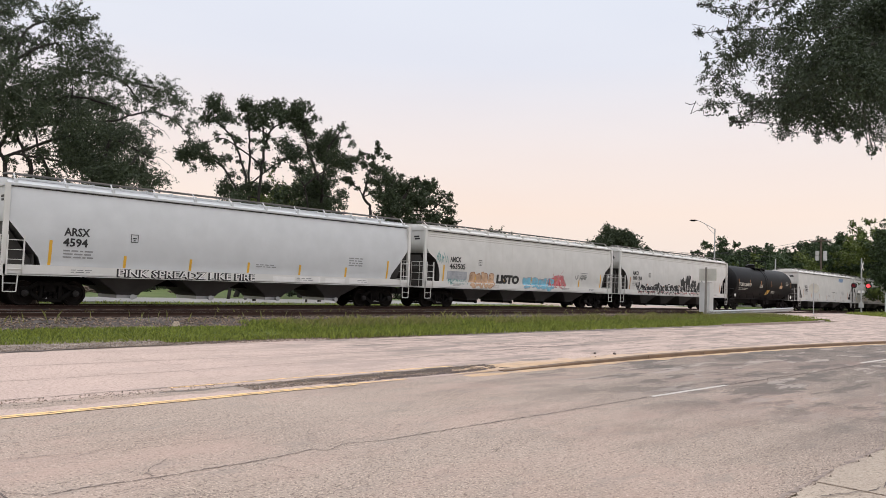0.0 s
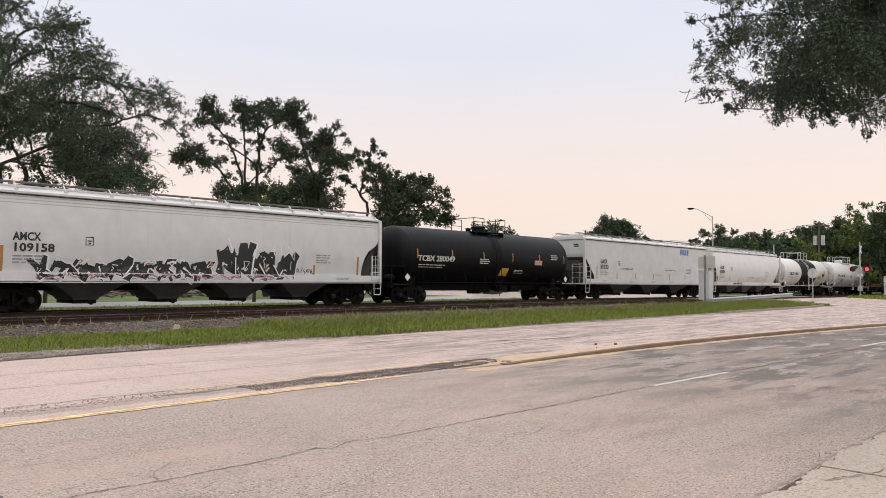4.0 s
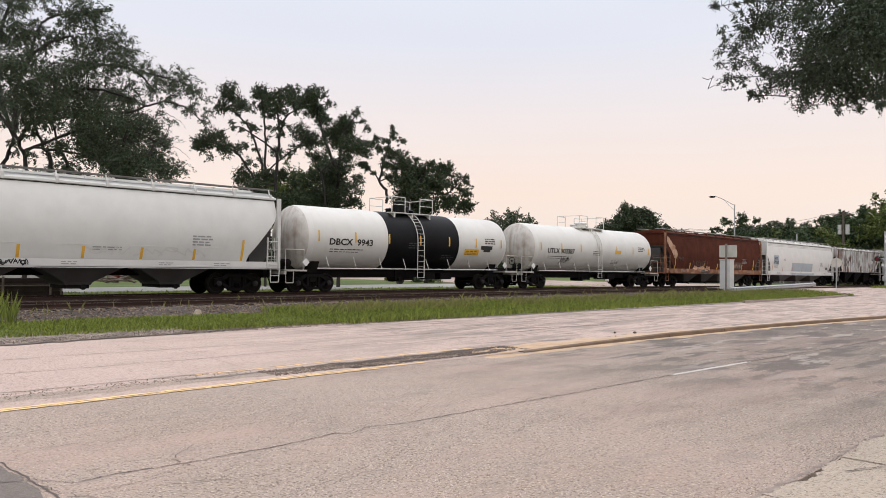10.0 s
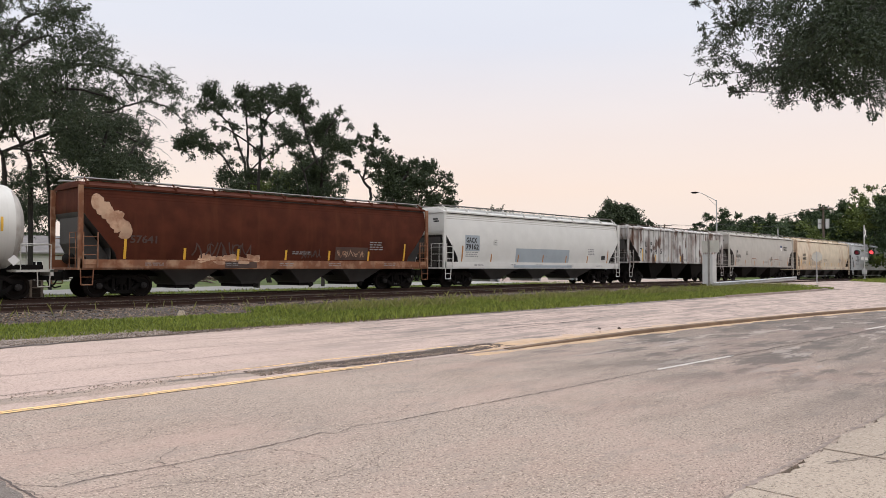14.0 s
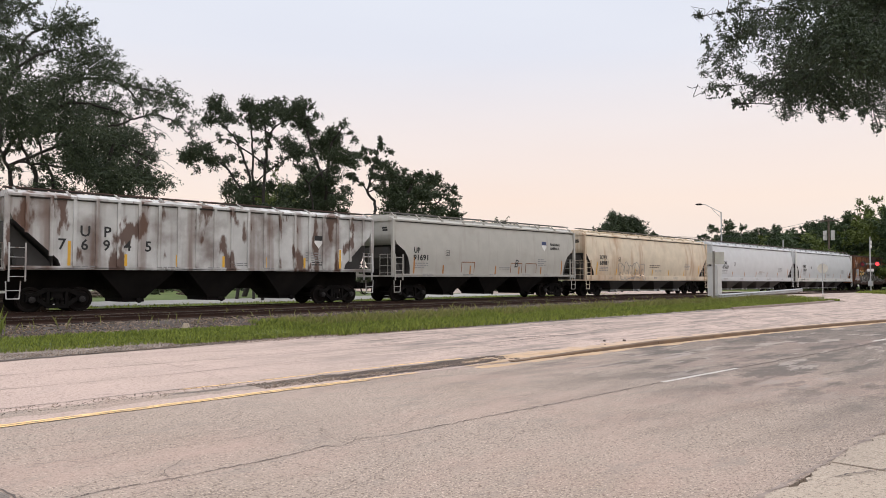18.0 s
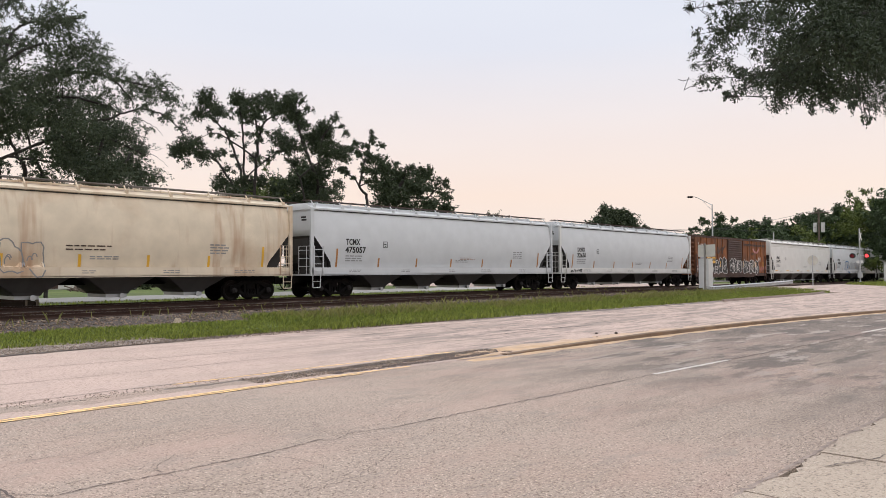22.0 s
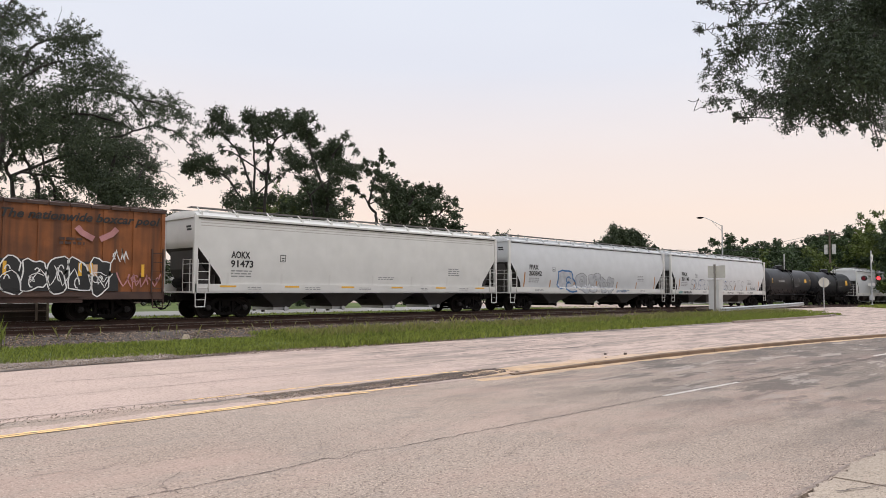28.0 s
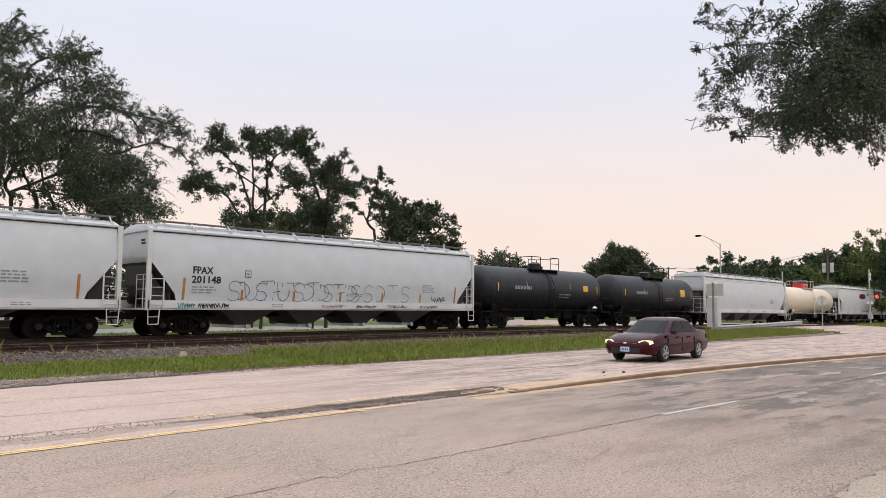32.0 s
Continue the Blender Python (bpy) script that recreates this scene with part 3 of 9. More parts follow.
stones("ballast_stones", 15000, 0, 50, 23.3, 25.0, 0.045, bed_z, M_STONE, 3, "loose grey ballast stones", "ballast")
stones("ballast_stones", 7000, 0, 60, 25.05, 30.2, 0.045, lambda x, y: 0.335 + grade(x), M_STONE, 4, "loose grey ballast stones between the rails", "ballast")
stones("gravel_stones", 11000, 2, 20, 18.0, 19.8, 0.014, lambda x, y: 0.022, M_STONE, 5, "loose gravel on the shoulder", "gravel")
stones("broken_asphalt", 4200, 6.5, 12.4, 10.45, 11.1, 0.013, lambda x, y: 0.004, M_STONE, 6, "crumbled asphalt along the yellow line", "rubble")
stones("broken_asphalt", 650, 0.5, 6.5, 10.85, 11.4, 0.011, lambda x, y: 0.004, M_STONE, 7, "crumbled asphalt on the concrete lane", "rubble")
stones("broken_asphalt", 2600, 8.0, 12.9, 10.35, 11.15, 0.022, lambda x, y: 0.004 if noise.noise((x * 1.3, y * 4, 0)) > -0.05 else -0.1, M_CRACK, 16, "dark crumbled asphalt along the yellow line", "rubble")
stones("kerb_rubble", 1500, 5.0, 12.5, 2.2, 2.85, 0.006, lambda x, y: 0.002, M_JOINT, 7, "dark crumbled grit along the pavement edge", "rubble")
bm = bmesh.new()
rng = random.Random(9)
v = [bm.verts.new(p) for p in ((11.30, 23.3, 0.12), (11.55, 23.25, 0.12), (11.62, 23.42, 0.12), (11.35, 23.5, 0.12), (11.36, 23.33, 0.30), (11.52, 23.30, 0.28), (11.5, 23.42, 0.27))]
for f in ((0, 1, 5, 4), (1, 2, 6, 5), (2, 3, 4, 6), (3, 0, 4), (4, 5, 6), (0, 3, 2, 1)):
    bm.faces.new([v[i] for i in f])
tagged(part("pale_rock", bm, M_SLAB, None), "pale broken rock at the ballast's foot", "rock")


def wander(pts, step, amp, seed):
    """A jagged line through the given points."""
    g = random.Random(seed)
    out = []
    for (x0, y0), (x1, y1) in zip(pts, pts[1:]):
        n = max(2, int(math.hypot(x1 - x0, y1 - y0) / step))
        out += [(x0 + (x1 - x0) * k / n + g.uniform(-amp, amp), y0 + (y1 - y0) * k / n + g.uniform(-amp, amp)) for k in range(n)]
    return out + [pts[-1]]


def strip(name, pts, w0, w1, z, mat, parent, seed=1, ragged=0.4, label=""):
    """A flat strip of uneven width on the road."""
    g = random.Random(seed)
    bm = bmesh.new()
    edge = []
    for i, p in enumerate(pts):
        a, b = pts[max(i - 1, 0)], pts[min(i + 1, len(pts) - 1)]
        d = Vector((b[0] - a[0], b[1] - a[1])).normalized()
        t = i / max(1, len(pts) - 1)
        w = (w0 + (w1 - w0) * t) / 2
        u, v2 = w * (1 + g.uniform(-ragged, ragged)), w * (1 + g.uniform(-ragged, ragged))
        edge.append((bm.verts.new((p[0] - d.y * u, p[1] + d.x * u, z)), bm.verts.new((p[0] + d.y * v2, p[1] - d.x * v2, z))))
    for a, b in zip(edge, edge[1:]):
        bm.faces.new((a[0], a[1], b[1], b[0]))
    return part(name, bm, mat, parent, label)


def blob(name, x, y, rx, ry, z, mat, parent, seed):
    """A flat worn scrap with an uneven outline."""
    g = random.Random(seed)
    bm = bmesh.new()
    ph = [g.uniform(0, 6.28) for i in range(4)]
    ring = []
    for k in range(36):
        a = 2 * math.pi * k / 36
        r = 1 + 0.25 * math.sin(2 * a + ph[0]) + 0.22 * math.sin(3 * a + ph[1]) + 0.18 * math.sin(7 * a + ph[2]) + 0.12 * math.sin(11 * a + ph[3]) + g.uniform(-0.12, 0.12)
        ring.append(bm.verts.new((x + rx * r * math.cos(a), y + ry * r * math.sin(a), z)))
    c = bm.verts.new((x, y, z))
    for a, b in zip(ring, ring[1:] + ring[:1]):
        bm.faces.new((c, a, b))
    return part(name, bm, mat, parent)


# cracks and joints of the near road
strip("crack", wander([(1.2, 6.9), (1.89, 6.77), (2.13, 6.44), (2.45, 6.47), (3.12, 6.41), (3.52, 6.42), (4.02, 6.4), (4.77, 6.49), (4.88, 6.37), (5.23, 6.52), (5.72, 6.38), (6.66, 6.38), (7.3, 6.37), (8.74, 6.33), (10.07, 6.32), (11.76, 6.31)], 0.06, 0.02, 1), 0.011, 0.016, 0.002, M_CRACK, road, 1, 0.8)
strip("crack", wander([(14.57, 6.22), (17.1, 6.14), (20.3, 5.97), (25.7, 5.9), (32, 5.6)], 0.3, 0.03, 2), 0.03, 0.04, 0.002, M_CRACK, road, 2, 0.7)
for k, pts in enumerate(([(1.85, 6.75), (1.95, 6.2), (2.3, 5.6), (2.5, 5.0)], [(3.1, 6.15), (3.0, 6.6), (3.4, 7.0)], [(4.0, 6.3), (4.2, 5.9), (4.15, 5.5)], [(2.0, 8.6), (3.0, 8.5), (4.2, 8.7)], [(3.3, 7.6), (4.4, 7.5), (5.2, 7.7)],
                         [(5.2, 6.4), (5.0, 6.9), (5.4, 7.4)], [(2.2, 7.9), (2.9, 7.7), (3.3, 7.9)], [(2.6, 5.9), (3.3, 5.6), (4.0, 5.7)], [(1.5, 5.9), (2.2, 6.1), (3.1, 6.15)], [(6.2, 5.2), (6.9, 5.5), (7.3, 5.3)], [(8.0, 7.2), (9.2, 7.1), (10.0, 7.3)])):
    strip("crack", wander(pts, 0.05, 0.03, 10 + k), 0.006, 0.004, 0.002, M_CRACK, road, 3 + k, 0.9)
for k in range(40):
    g = random.Random(700 + k)
    x, y, a = g.uniform(1.6, 11.0 if k < 24 else 5.5), g.uniform(4.4, 9.4), g.uniform(-0.6, 0.6) + (1.4 if k % 3 == 0 else 0)
    l = g.uniform(0.2, 0.9)
    strip("crack", wander([(x, y), (x + l * math.cos(a), y + l * math.sin(a) * 0.6), (x + 2 * l * math.cos(a + 0.3), y + l * math.sin(a + 0.5))], 0.05, 0.025, 720 + k), 0.004, 0.003, 0.0021 + 0.00001 * k, M_CRACK, road, 740 + k, 0.8)
strip("crack", wander([(1.92, 2.6), (1.92, 5.85), (1.84, 7.54), (1.8, 8.2)], 0.06, 0.015, 59), 0.03, 0.015, 0.0008, M_CRACK, road, 59, 0.6)
strip("asphalt_patch", wander([(1.05, 2.5), (1.03, 6.0), (1.0, 9.9)], 0.15, 0.02, 60), 1.6, 1.6, -0.0010, M_ASPHALT_DK, road, 60, 0.03)
# painted lines
for dy, name_seed in ((-0.055, 61), (0.05, 161)):
    strip("centre_line", wander([(-30, 10.08 + dy), (0, 10.1 + dy), (5.0, 10.14 + dy), (7.3, 10.18 + dy), (9.0 + 12 * dy, 10.15 + dy)], 0.2, 0.008, 3), 0.135, 0.075, 0.0045 + 0.01 * abs(dy), M_LINE_Y, road, name_seed, 0.3, "worn yellow centre line")
strip("centre_line", wander([(5.5, 11.35), (8.5, 11.4), (12.0, 11.3)], 0.4, 0.01, 4), 0.05, 0.10, 0.005, M_LINE_Y, far_road, 62, 0.6)
strip("gutter_sand", wander([(x * 1.0, 9.9 + bend(x) * 0.9) for x in range(11, 60, 3)], 0.4, 0.03, 33), 0.30, 0.24, -0.0016, M_SAND, road, 63, 0.7)
strip("lane_dash", wander([(11.76, 6.31), (14.68, 6.22)], 0.3, 0.006, 5), 0.09, 0.09, 0.0005, M_LINE_W, road, 64, 0.2, "worn white lane dash")
strip("lane_dash", wander([(23.44, 6.1), (26.6, 5.95)], 0.3, 0.006, 6), 0.10, 0.10, 0.0005, M_LINE_W, road, 65, 0.2)
# the broken strip between yellow line and concrete, and joints in the concrete
strip("broken_strip", wander([(-6, 10.95), (1.0, 10.93), (3.5, 10.85), (7, 10.8), (10, 10.75), (12.2, 10.6)], 0.25, 0.05, 7), 0.55, 0.5, 0.0022, M_ASPHALT, far_road, 66, 0.2)
strip("broken_strip", wander([(5.2, 10.95), (7.2, 10.95), (9.5, 10.95), (12.2, 10.85)], 0.2, 0.05, 8), 0.10, 0.55, 0.0035, M_ASPHALT_DK, far_road, 67, 0.5)
strip("joint", wander([(-8, 11.5), (3.1, 11.45), (7, 11.42), (12, 11.4)], 0.25, 0.03, 9), 0.06, 0.05, 0.003, M_JOINT, far_road, 68, 0.8)
strip("joint", wander([(-12, 15.4), (4.9, 15.3), (8.1, 15.0), (16, 15.1), (26, 15.2)], 0.4, 0.03, 10), 0.05, 0.03, 0.003, M_JOINT, far_road, 69, 0.8)
strip("joint", wander([(2.0, 13.4), (6.0, 13.3), (12.0, 13.4), (18, 13.5)], 0.4, 0.03, 11), 0.03, 0.015, 0.003, M_JOINT, far_road, 70, 0.8)
strip("joint", wander([(16.9, 14.25), (18.2, 13.9), (19.2, 13.6), (20.4, 13.3)], 0.2, 0.05, 12), 0.10, 0.12, 0.003, M_CRACK, far_road, 71, 0.7)
for k, (x, y, rx, ry) in enumerate(((12.9, 10.75, 1.1, 0.3), (14.5, 10.65, 1.6, 0.16), (17.5, 10.55, 1.8, 0.14), (11.8, 10.25, 0.6, 0.10))):
    blob("sand_patch", x, y + bend(x) * 0.9, rx, ry, 0.0062 + 0.0004 * k, M_SAND, far_road, 180 + k)
for k in range(9):
    x = 2.0 + 4.6 * k
    strip("joint", wander([(x, 11.6), (x + 0.25, 14.2), (x + 0.4, 17.4)], 0.5, 0.02, 120 + k), 0.012, 0.012, 0.0028, M_JOINT, far_road, 130 + k, 0.6)
strip("shoulder_edge", wander([(x, lane_edge(x) + 0.06) for x in (-5, 0, 5, 8.7, 11.2, 13.8, 16.5, 20, 30, 40, 58)], 0.3, 0.07, 14), 0.22, 0.08, 0.014, M_CRACK, shoulder, 140, 0.7)


for k in range(90):
    g = random.Random(900 + k)
    x = g.uniform(12.5, 34.0) if k < 90 else g.uniform(3.0, 12.0)
    y, l = g.uniform(13.2, 17.9), g.uniform(0.3, 1.9)
    strip("crack", wander([(x, y), (x + l, y + g.uniform(-0.12, 0.12)), (x + 2 * l, y + g.uniform(-0.25, 0.25))], 0.12, 0.05, 930 + k), g.uniform(0.02, 0.07), 0.01, 0.0026 + 0.00001 * k, M_CRACK if k % 3 == 0 else M_JOINT, far_road, 950 + k, 0.9)
strip("sand_stain", wander([(x * 1.0, 10.72 + bend(x) * 0.9) for x in range(12, 44, 2)], 0.3, 0.10, 83), 0.9, 0.5, 0.0023, M_SANDSTAIN, far_road, 84, 0.4, "sandy stain behind the kerb")


def kerb():
    """The raised median kerb with worn yellow paint, in lengths."""
    k = root("kerb", "low worn concrete kerb with yellow paint", "kerb", kind="structure")
    x = 12.3
    n = 0
    while x < 62:
        x2 = x + 3.0
        bm = bmesh.new()
        h = 0.02 + 0.075 * min(1.0, n / 2.0)
        h2 = 0.02 + 0.075 * min(1.0, (n + 1) / 2.0)
        add_rings(bm, [[(xx, y + bend(xx) * 0.9, z) for y, z in ((10.02, -0.05), (10.04, hh * 0.85), (10.06, hh), (10.19, hh), (10.22, hh * 0.7), (10.24, -0.05))] for xx, hh in ((x + 0.01, h), (x2 - 0.01, h2))])
        # sandy top; the upright faces have their shade put into a darker brown
        bm.normal_update()
        for f in bm.faces:
            f.material_index = 1 if f.normal.z > 0.7 else 0
        part("kerb_stone", bm, [M_KERB, M_SAND], k)
        x, n = x2, n + 1


kerb()


def verge_edging():
    """A low broken concrete edge where the verge runs out beside the crossing."""
    k = root("verge_edging", "low grey concrete edging along the grass tip", "kerb", kind="structure")
    line = [(41.0, 17.72), (46.0, 17.7), (52.0, 17.72), (58.0, 17.95), (62.0, 18.6), (64.0, 19.6)]
    for (xa, ya), (xb, yb) in zip(line, line[1:]):
        d = Vector((xb - xa, yb - ya, 0)).normalized()
        o = Vector((-d.y, d.x, 0)) * 0.09
        a, b = Vector((xa, ya, 0)) + d * 0.02, Vector((xb, yb, 0)) - d * 0.02
        bm = bmesh.new()
        add_rings(bm, [[p - o + Vector((0, 0, -0.05)), p - o * 0.8 + Vector((0, 0, 0.13)), p + o * 0.8 + Vector((0, 0, 0.13)), p + o + Vector((0, 0, -0.05))] for p in (a, b)])
        part("kerb_stone", bm, M_JOINT, k)


verge_edging()


def pavement():
    """Broken concrete slabs at the near roadside, the camera's own ground."""
    p = root("pavement", "pale broken concrete pavement slabs", "pavement", kind="structure")
    g = random.Random(21)
    x = -8.0
    while x < 40:
        w = 1.75
        for y1, y0 in ((2.40, 1.05), (1.03, -0.45), (-0.47, -1.9)):
            dx = bend(x) * 0.75
            front = [(x + w * i / 16, y1 + dx + (0.10 * noise.noise((x * 1.1 + i * 0.12, 0, 4)) + g.uniform(-0.04, 0.03) if y1 > 2 else 0)) for i in range(17)]
            bm = bmesh.new()
            ring = front + [(x + w - 0.02, y0 + dx), (x + 0.0, y0 + dx)]
            ring[16] = (x + w - 0.02, ring[16][1])
            z = g.uniform(0.0, 0.012)
            add_rings(bm, [[(a, b, c) for a, b in ring] for c in (-0.1, 0.016 + z)])
            part("slab", bm, M_SLAB, p)
        x += w
    for k, pts in enumerate(([(7.2, 2.2), (7.9, 1.9), (8.8, 1.95), (9.6, 1.7)], [(8.8, 1.95), (9.0, 1.5), (9.5, 1.1)], [(5.9, 1.9), (6.4, 1.5), (6.6, 1.0)])):
        strip("crack", wander(pts, 0.05, 0.02, 150 + k), 0.014, 0.006, 0.033, M_CRACK, p, 151 + k, 0.7)
    strip("edge_gap", wander([(x * 0.5, 2.47 + bend(x * 0.5) * 0.75) for x in range(9, 30)], 0.08, 0.025, 160), 0.045, 0.04, 0.001, M_JOINT, p, 161, 0.8)


pavement()


def lump(x, y, r, seed):
    g = random.Random(seed)
    bm = bmesh.new()
    bmesh.ops.create_icosphere(bm, subdivisions=2, radius=r)
    for v in bm.verts:
        v.co *= g.uniform(0.75, 1.15)
        v.co.z *= 0.7
    tagged(part("asphalt_lump", bm, M_CRACK, None, m=pose(x, y, r * 0.5)), "small dark lump of broken asphalt behind the kerb", "rubble")


lump(18.0, 11.43, 0.045, 1)
lump(18.45, 11.07, 0.05, 2)
lump(17.2, 10.9, 0.02, 3)

# ---- the train: each car stands in its own space, x along the car, the near side at -y, z from the rail's top ----

# seconds and metres that the train has gone
TRAIN_WAY = [
    (0, -0.00), (0.5, 5.35), (1, 10.70), (1.5, 16.05), (2, 21.46), (2.5, 26.99), (5.5, 59.53), (6, 64.85),
    (6.5, 70.13), (7, 75.63), (7.5, 81.30), (8, 86.86), (8.5, 92.18), (9, 97.45), (9.5, 102.84), (10, 108.29),
    (10.5, 113.74), (11, 119.17), (11.5, 124.54), (12, 130.05), (12.5, 135.48), (13, 140.86), (13.5, 146.20), (14, 151.60),
    (16.5, 178.68), (17, 184.11), (17.5, 189.42), (18, 194.60), (18.5, 199.90), (19, 205.35), (19.5, 210.89), (20, 216.34),
    (20.5, 221.68), (21, 226.89), (21.5, 232.22), (22, 237.70), (22.5, 243.14), (23, 248.46), (23.5, 253.88), (24, 259.43),
    (24.5, 264.98), (25, 270.49), (27.5, 297.89), (28, 303.35), (28.5, 308.84), (29, 314.40), (29.5, 319.88), (30, 325.25),
    (30.5, 330.50), (31, 335.85), (31.5, 341.38), (32, 346.92),
]

WAY_T = [t for t, s in TRAIN_WAY]
WAY_S = [s for t, s in TRAIN_WAY]
TRAIN = []
WHEELSETS = []


def add_revolved(bm, profile, sides=20, x=0.0, z=0.0):
    """A body of revolution round an axle along y, from (y, radius) pairs."""
    ring = [(math.cos(2 * math.pi * i / sides), math.sin(2 * math.pi * i / sides)) for i in range(sides)]
    add_rings(bm, [[(x + r * u, y, z + r * w) for u, w in ring] for y, r in profile])


def add_bar(bm, a, b, y0, y1, h):
    """A flat bar between two (x, z) points."""
    d = Vector((b[0] - a[0], b[1] - a[1])).normalized() * (h / 2)
    o = (-d.y, d.x)
    ring = [(a[0] + o[0], a[1] + o[1]), (b[0] + o[0], b[1] + o[1]), (b[0] - o[0], b[1] - o[1]), (a[0] - o[0], a[1] - o[1])]
    add_rings(bm, [[(x, y, z) for x, z in ring] for y in (y0, y1)])


def wheelset_mesh():
    bm = bmesh.new()
    half = [(0.0, 0.08), (0.64, 0.08), (0.66, 0.13), (0.71, 0.15), (0.73, 0.33), (0.70, 0.37), (0.70, 0.485), (0.73, 0.49),
            (0.74, 0.462), (0.845, 0.452), (0.845, 0.37), (0.80, 0.34), (0.82, 0.15), (0.89, 0.12), (0.90, 0.07), (1.02, 0.07)]
    add_revolved(bm, [(-y, r) for y, r in half[:0:-1]] + half, 22)
    count = len(bm.faces)
    for s in (-1, 1):
        add_revolved(bm, [(s * 1.02, 0.125), (s * 1.13, 0.12), (s * 1.15, 0.06), (s * 1.17, 0.05)], 12)
        for i in range(3):
            a = i * 2 * math.pi / 3
            add_drum(bm, 0.085 * math.cos(a), s * 1.14, s * 1.165, 0.085 * math.sin(a), 0.018, 6)
    bm.faces.ensure_lookup_table()
    for f in bm.faces[count:]:
        f.material_index = 1
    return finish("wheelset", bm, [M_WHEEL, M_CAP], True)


def side_frame_mesh():
    bm = bmesh.new()
    y0, y1 = -0.08, 0.08
    for s in (-1, 1):
        add_bar(bm, (s * 1.08, 0.60), (s * 0.70, 0.66), y0, y1, 0.14)
        add_bar(bm, (s * 0.74, 0.64), (s * 0.42, 0.82), y0, y1, 0.15)
        add_bar(bm, (s * 0.76, 0.52), (s * 0.34, 0.22), y0, y1, 0.14)
        add_bar(bm, (s * 0.33, 0.22), (s * 0.33, 0.80), y0, y1, 0.10)
        add_bar(bm, (s * 1.06, 0.38), (s * 1.06, 0.62), y0, y1, 0.06)
        add_bar(bm, (s * 0.72, 0.40), (s * 0.72, 0.60), y0, y1, 0.08)
    add_bar(bm, (-0.45, 0.82), (0.45, 0.82), y0, y1, 0.14)
    add_bar(bm, (-0.40, 0.20), (0.40, 0.20), y0, y1, 0.12)
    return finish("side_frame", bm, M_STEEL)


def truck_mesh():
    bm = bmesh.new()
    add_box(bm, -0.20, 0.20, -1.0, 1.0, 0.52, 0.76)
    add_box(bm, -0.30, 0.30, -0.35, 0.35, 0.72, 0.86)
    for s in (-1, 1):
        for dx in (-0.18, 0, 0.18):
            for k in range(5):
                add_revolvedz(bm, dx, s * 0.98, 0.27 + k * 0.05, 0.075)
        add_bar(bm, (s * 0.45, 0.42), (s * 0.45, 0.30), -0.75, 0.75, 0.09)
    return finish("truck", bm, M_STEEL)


def add_revolvedz(bm, x, y, z, r, sides=8):
    ring = [(math.cos(2 * math.pi * i / sides), math.sin(2 * math.pi * i / sides)) for i in range(sides)]
    add_rings(bm, [[(x + r * f * u, y + r * f * w, z + dz) for u, w in ring] for dz, f in ((0, 0.8), (0.015, 1), (0.03, 1), (0.04, 0.8))])


def ladder_mesh(mat, x0, x1, z0, z1, rungs, name="ladder"):
    bm = bmesh.new()
    for x in (x0, x1):
        add_box(bm, x - 0.022, x + 0.022, -0.03, 0.03, z0, z1)
    for i in range(rungs):
        z = z0 + (i + 0.5) * (z1 - z0) / rungs
        add_tube(bm, (x0, 0, z), (x1, 0, z), 0.014, 5)
    return finish(name, bm, mat)


def stirrup_mesh(mat):
    bm = bmesh.new()
    add_path(bm, [(0.05, 0, 1.16), (0.08, 0.02, 0.52), (0.50, 0.02, 0.52), (0.53, 0, 1.16)], 0.022, 5)
    add_tube(bm, (0.07, 0.01, 0.82), (0.51, 0.01, 0.82), 0.014, 5)
    return finish("stirrup", bm, mat)


def coupler_mesh():
    bm = bmesh.new()
    add_box(bm, -0.05, 0.60, -0.09, 0.09, 0.78, 0.96)
    add_box(bm, 0.45, 0.72, -0.17, 0.15, 0.70, 1.02)
    add_box(bm, -0.10, 0.12, -0.28, 0.28, 0.70, 1.08)
    add_path(bm, [(0.10, -0.35, 0.78), (0.22, -0.36, 0.52), (0.42, -0.33, 0.40), (0.66, -0.30, 0.46)], 0.03, 6)
    return finish("coupler", bm, M_STEEL)


ME_WHEELSET, ME_FRAME, ME_TRUCK, ME_COUPLER = wheelset_mesh(), side_frame_mesh(), truck_mesh(), coupler_mesh()
MIRROR = Matrix.Rotation(radians(180), 4, "Z")
CACHE = {}


def cached(key, make):
    if key not in CACHE:
        CACHE[key] = make()
    return CACHE[key]


def running_gear(car, length, inset):
    """Two trucks, the couplers at both ends."""
    for x in (inset, length - inset):
        truck = place("truck", ME_TRUCK, car, pose(x, 0, 0))
        for s in (-1, 1):
            place("side_frame", ME_FRAME, truck, pose(0, s * 0.98, 0))
            ws = place("wheelset", ME_WHEELSET, truck, pose(s * 0.89, 0, 0.455))
            WHEELSETS.append((ws, s * 0.89))
    place("coupler", ME_COUPLER, car, pose(length, 0, 0))
    place("coupler", ME_COUPLER, car, MIRROR.copy())


def lettering(car, text, x, z, size, mat, yf, slant=0.0, heavy=0.0, name="lettering", width=0.0):
    """Text on the near side, squeezed or stretched to the given width and laid on the side's curve."""
    me = letter_mesh(text, size, mat, slant, heavy).copy()
    xs = [v.co.x for v in me.vertices]
    k = width / (max(xs) - min(xs)) if width else 1.0
    for v in me.vertices:
        v.co.x = x + v.co.x * k
        v.co.z += z
        v.co.y += yf(v.co.z) - 0.010
    return place(name, me, car)


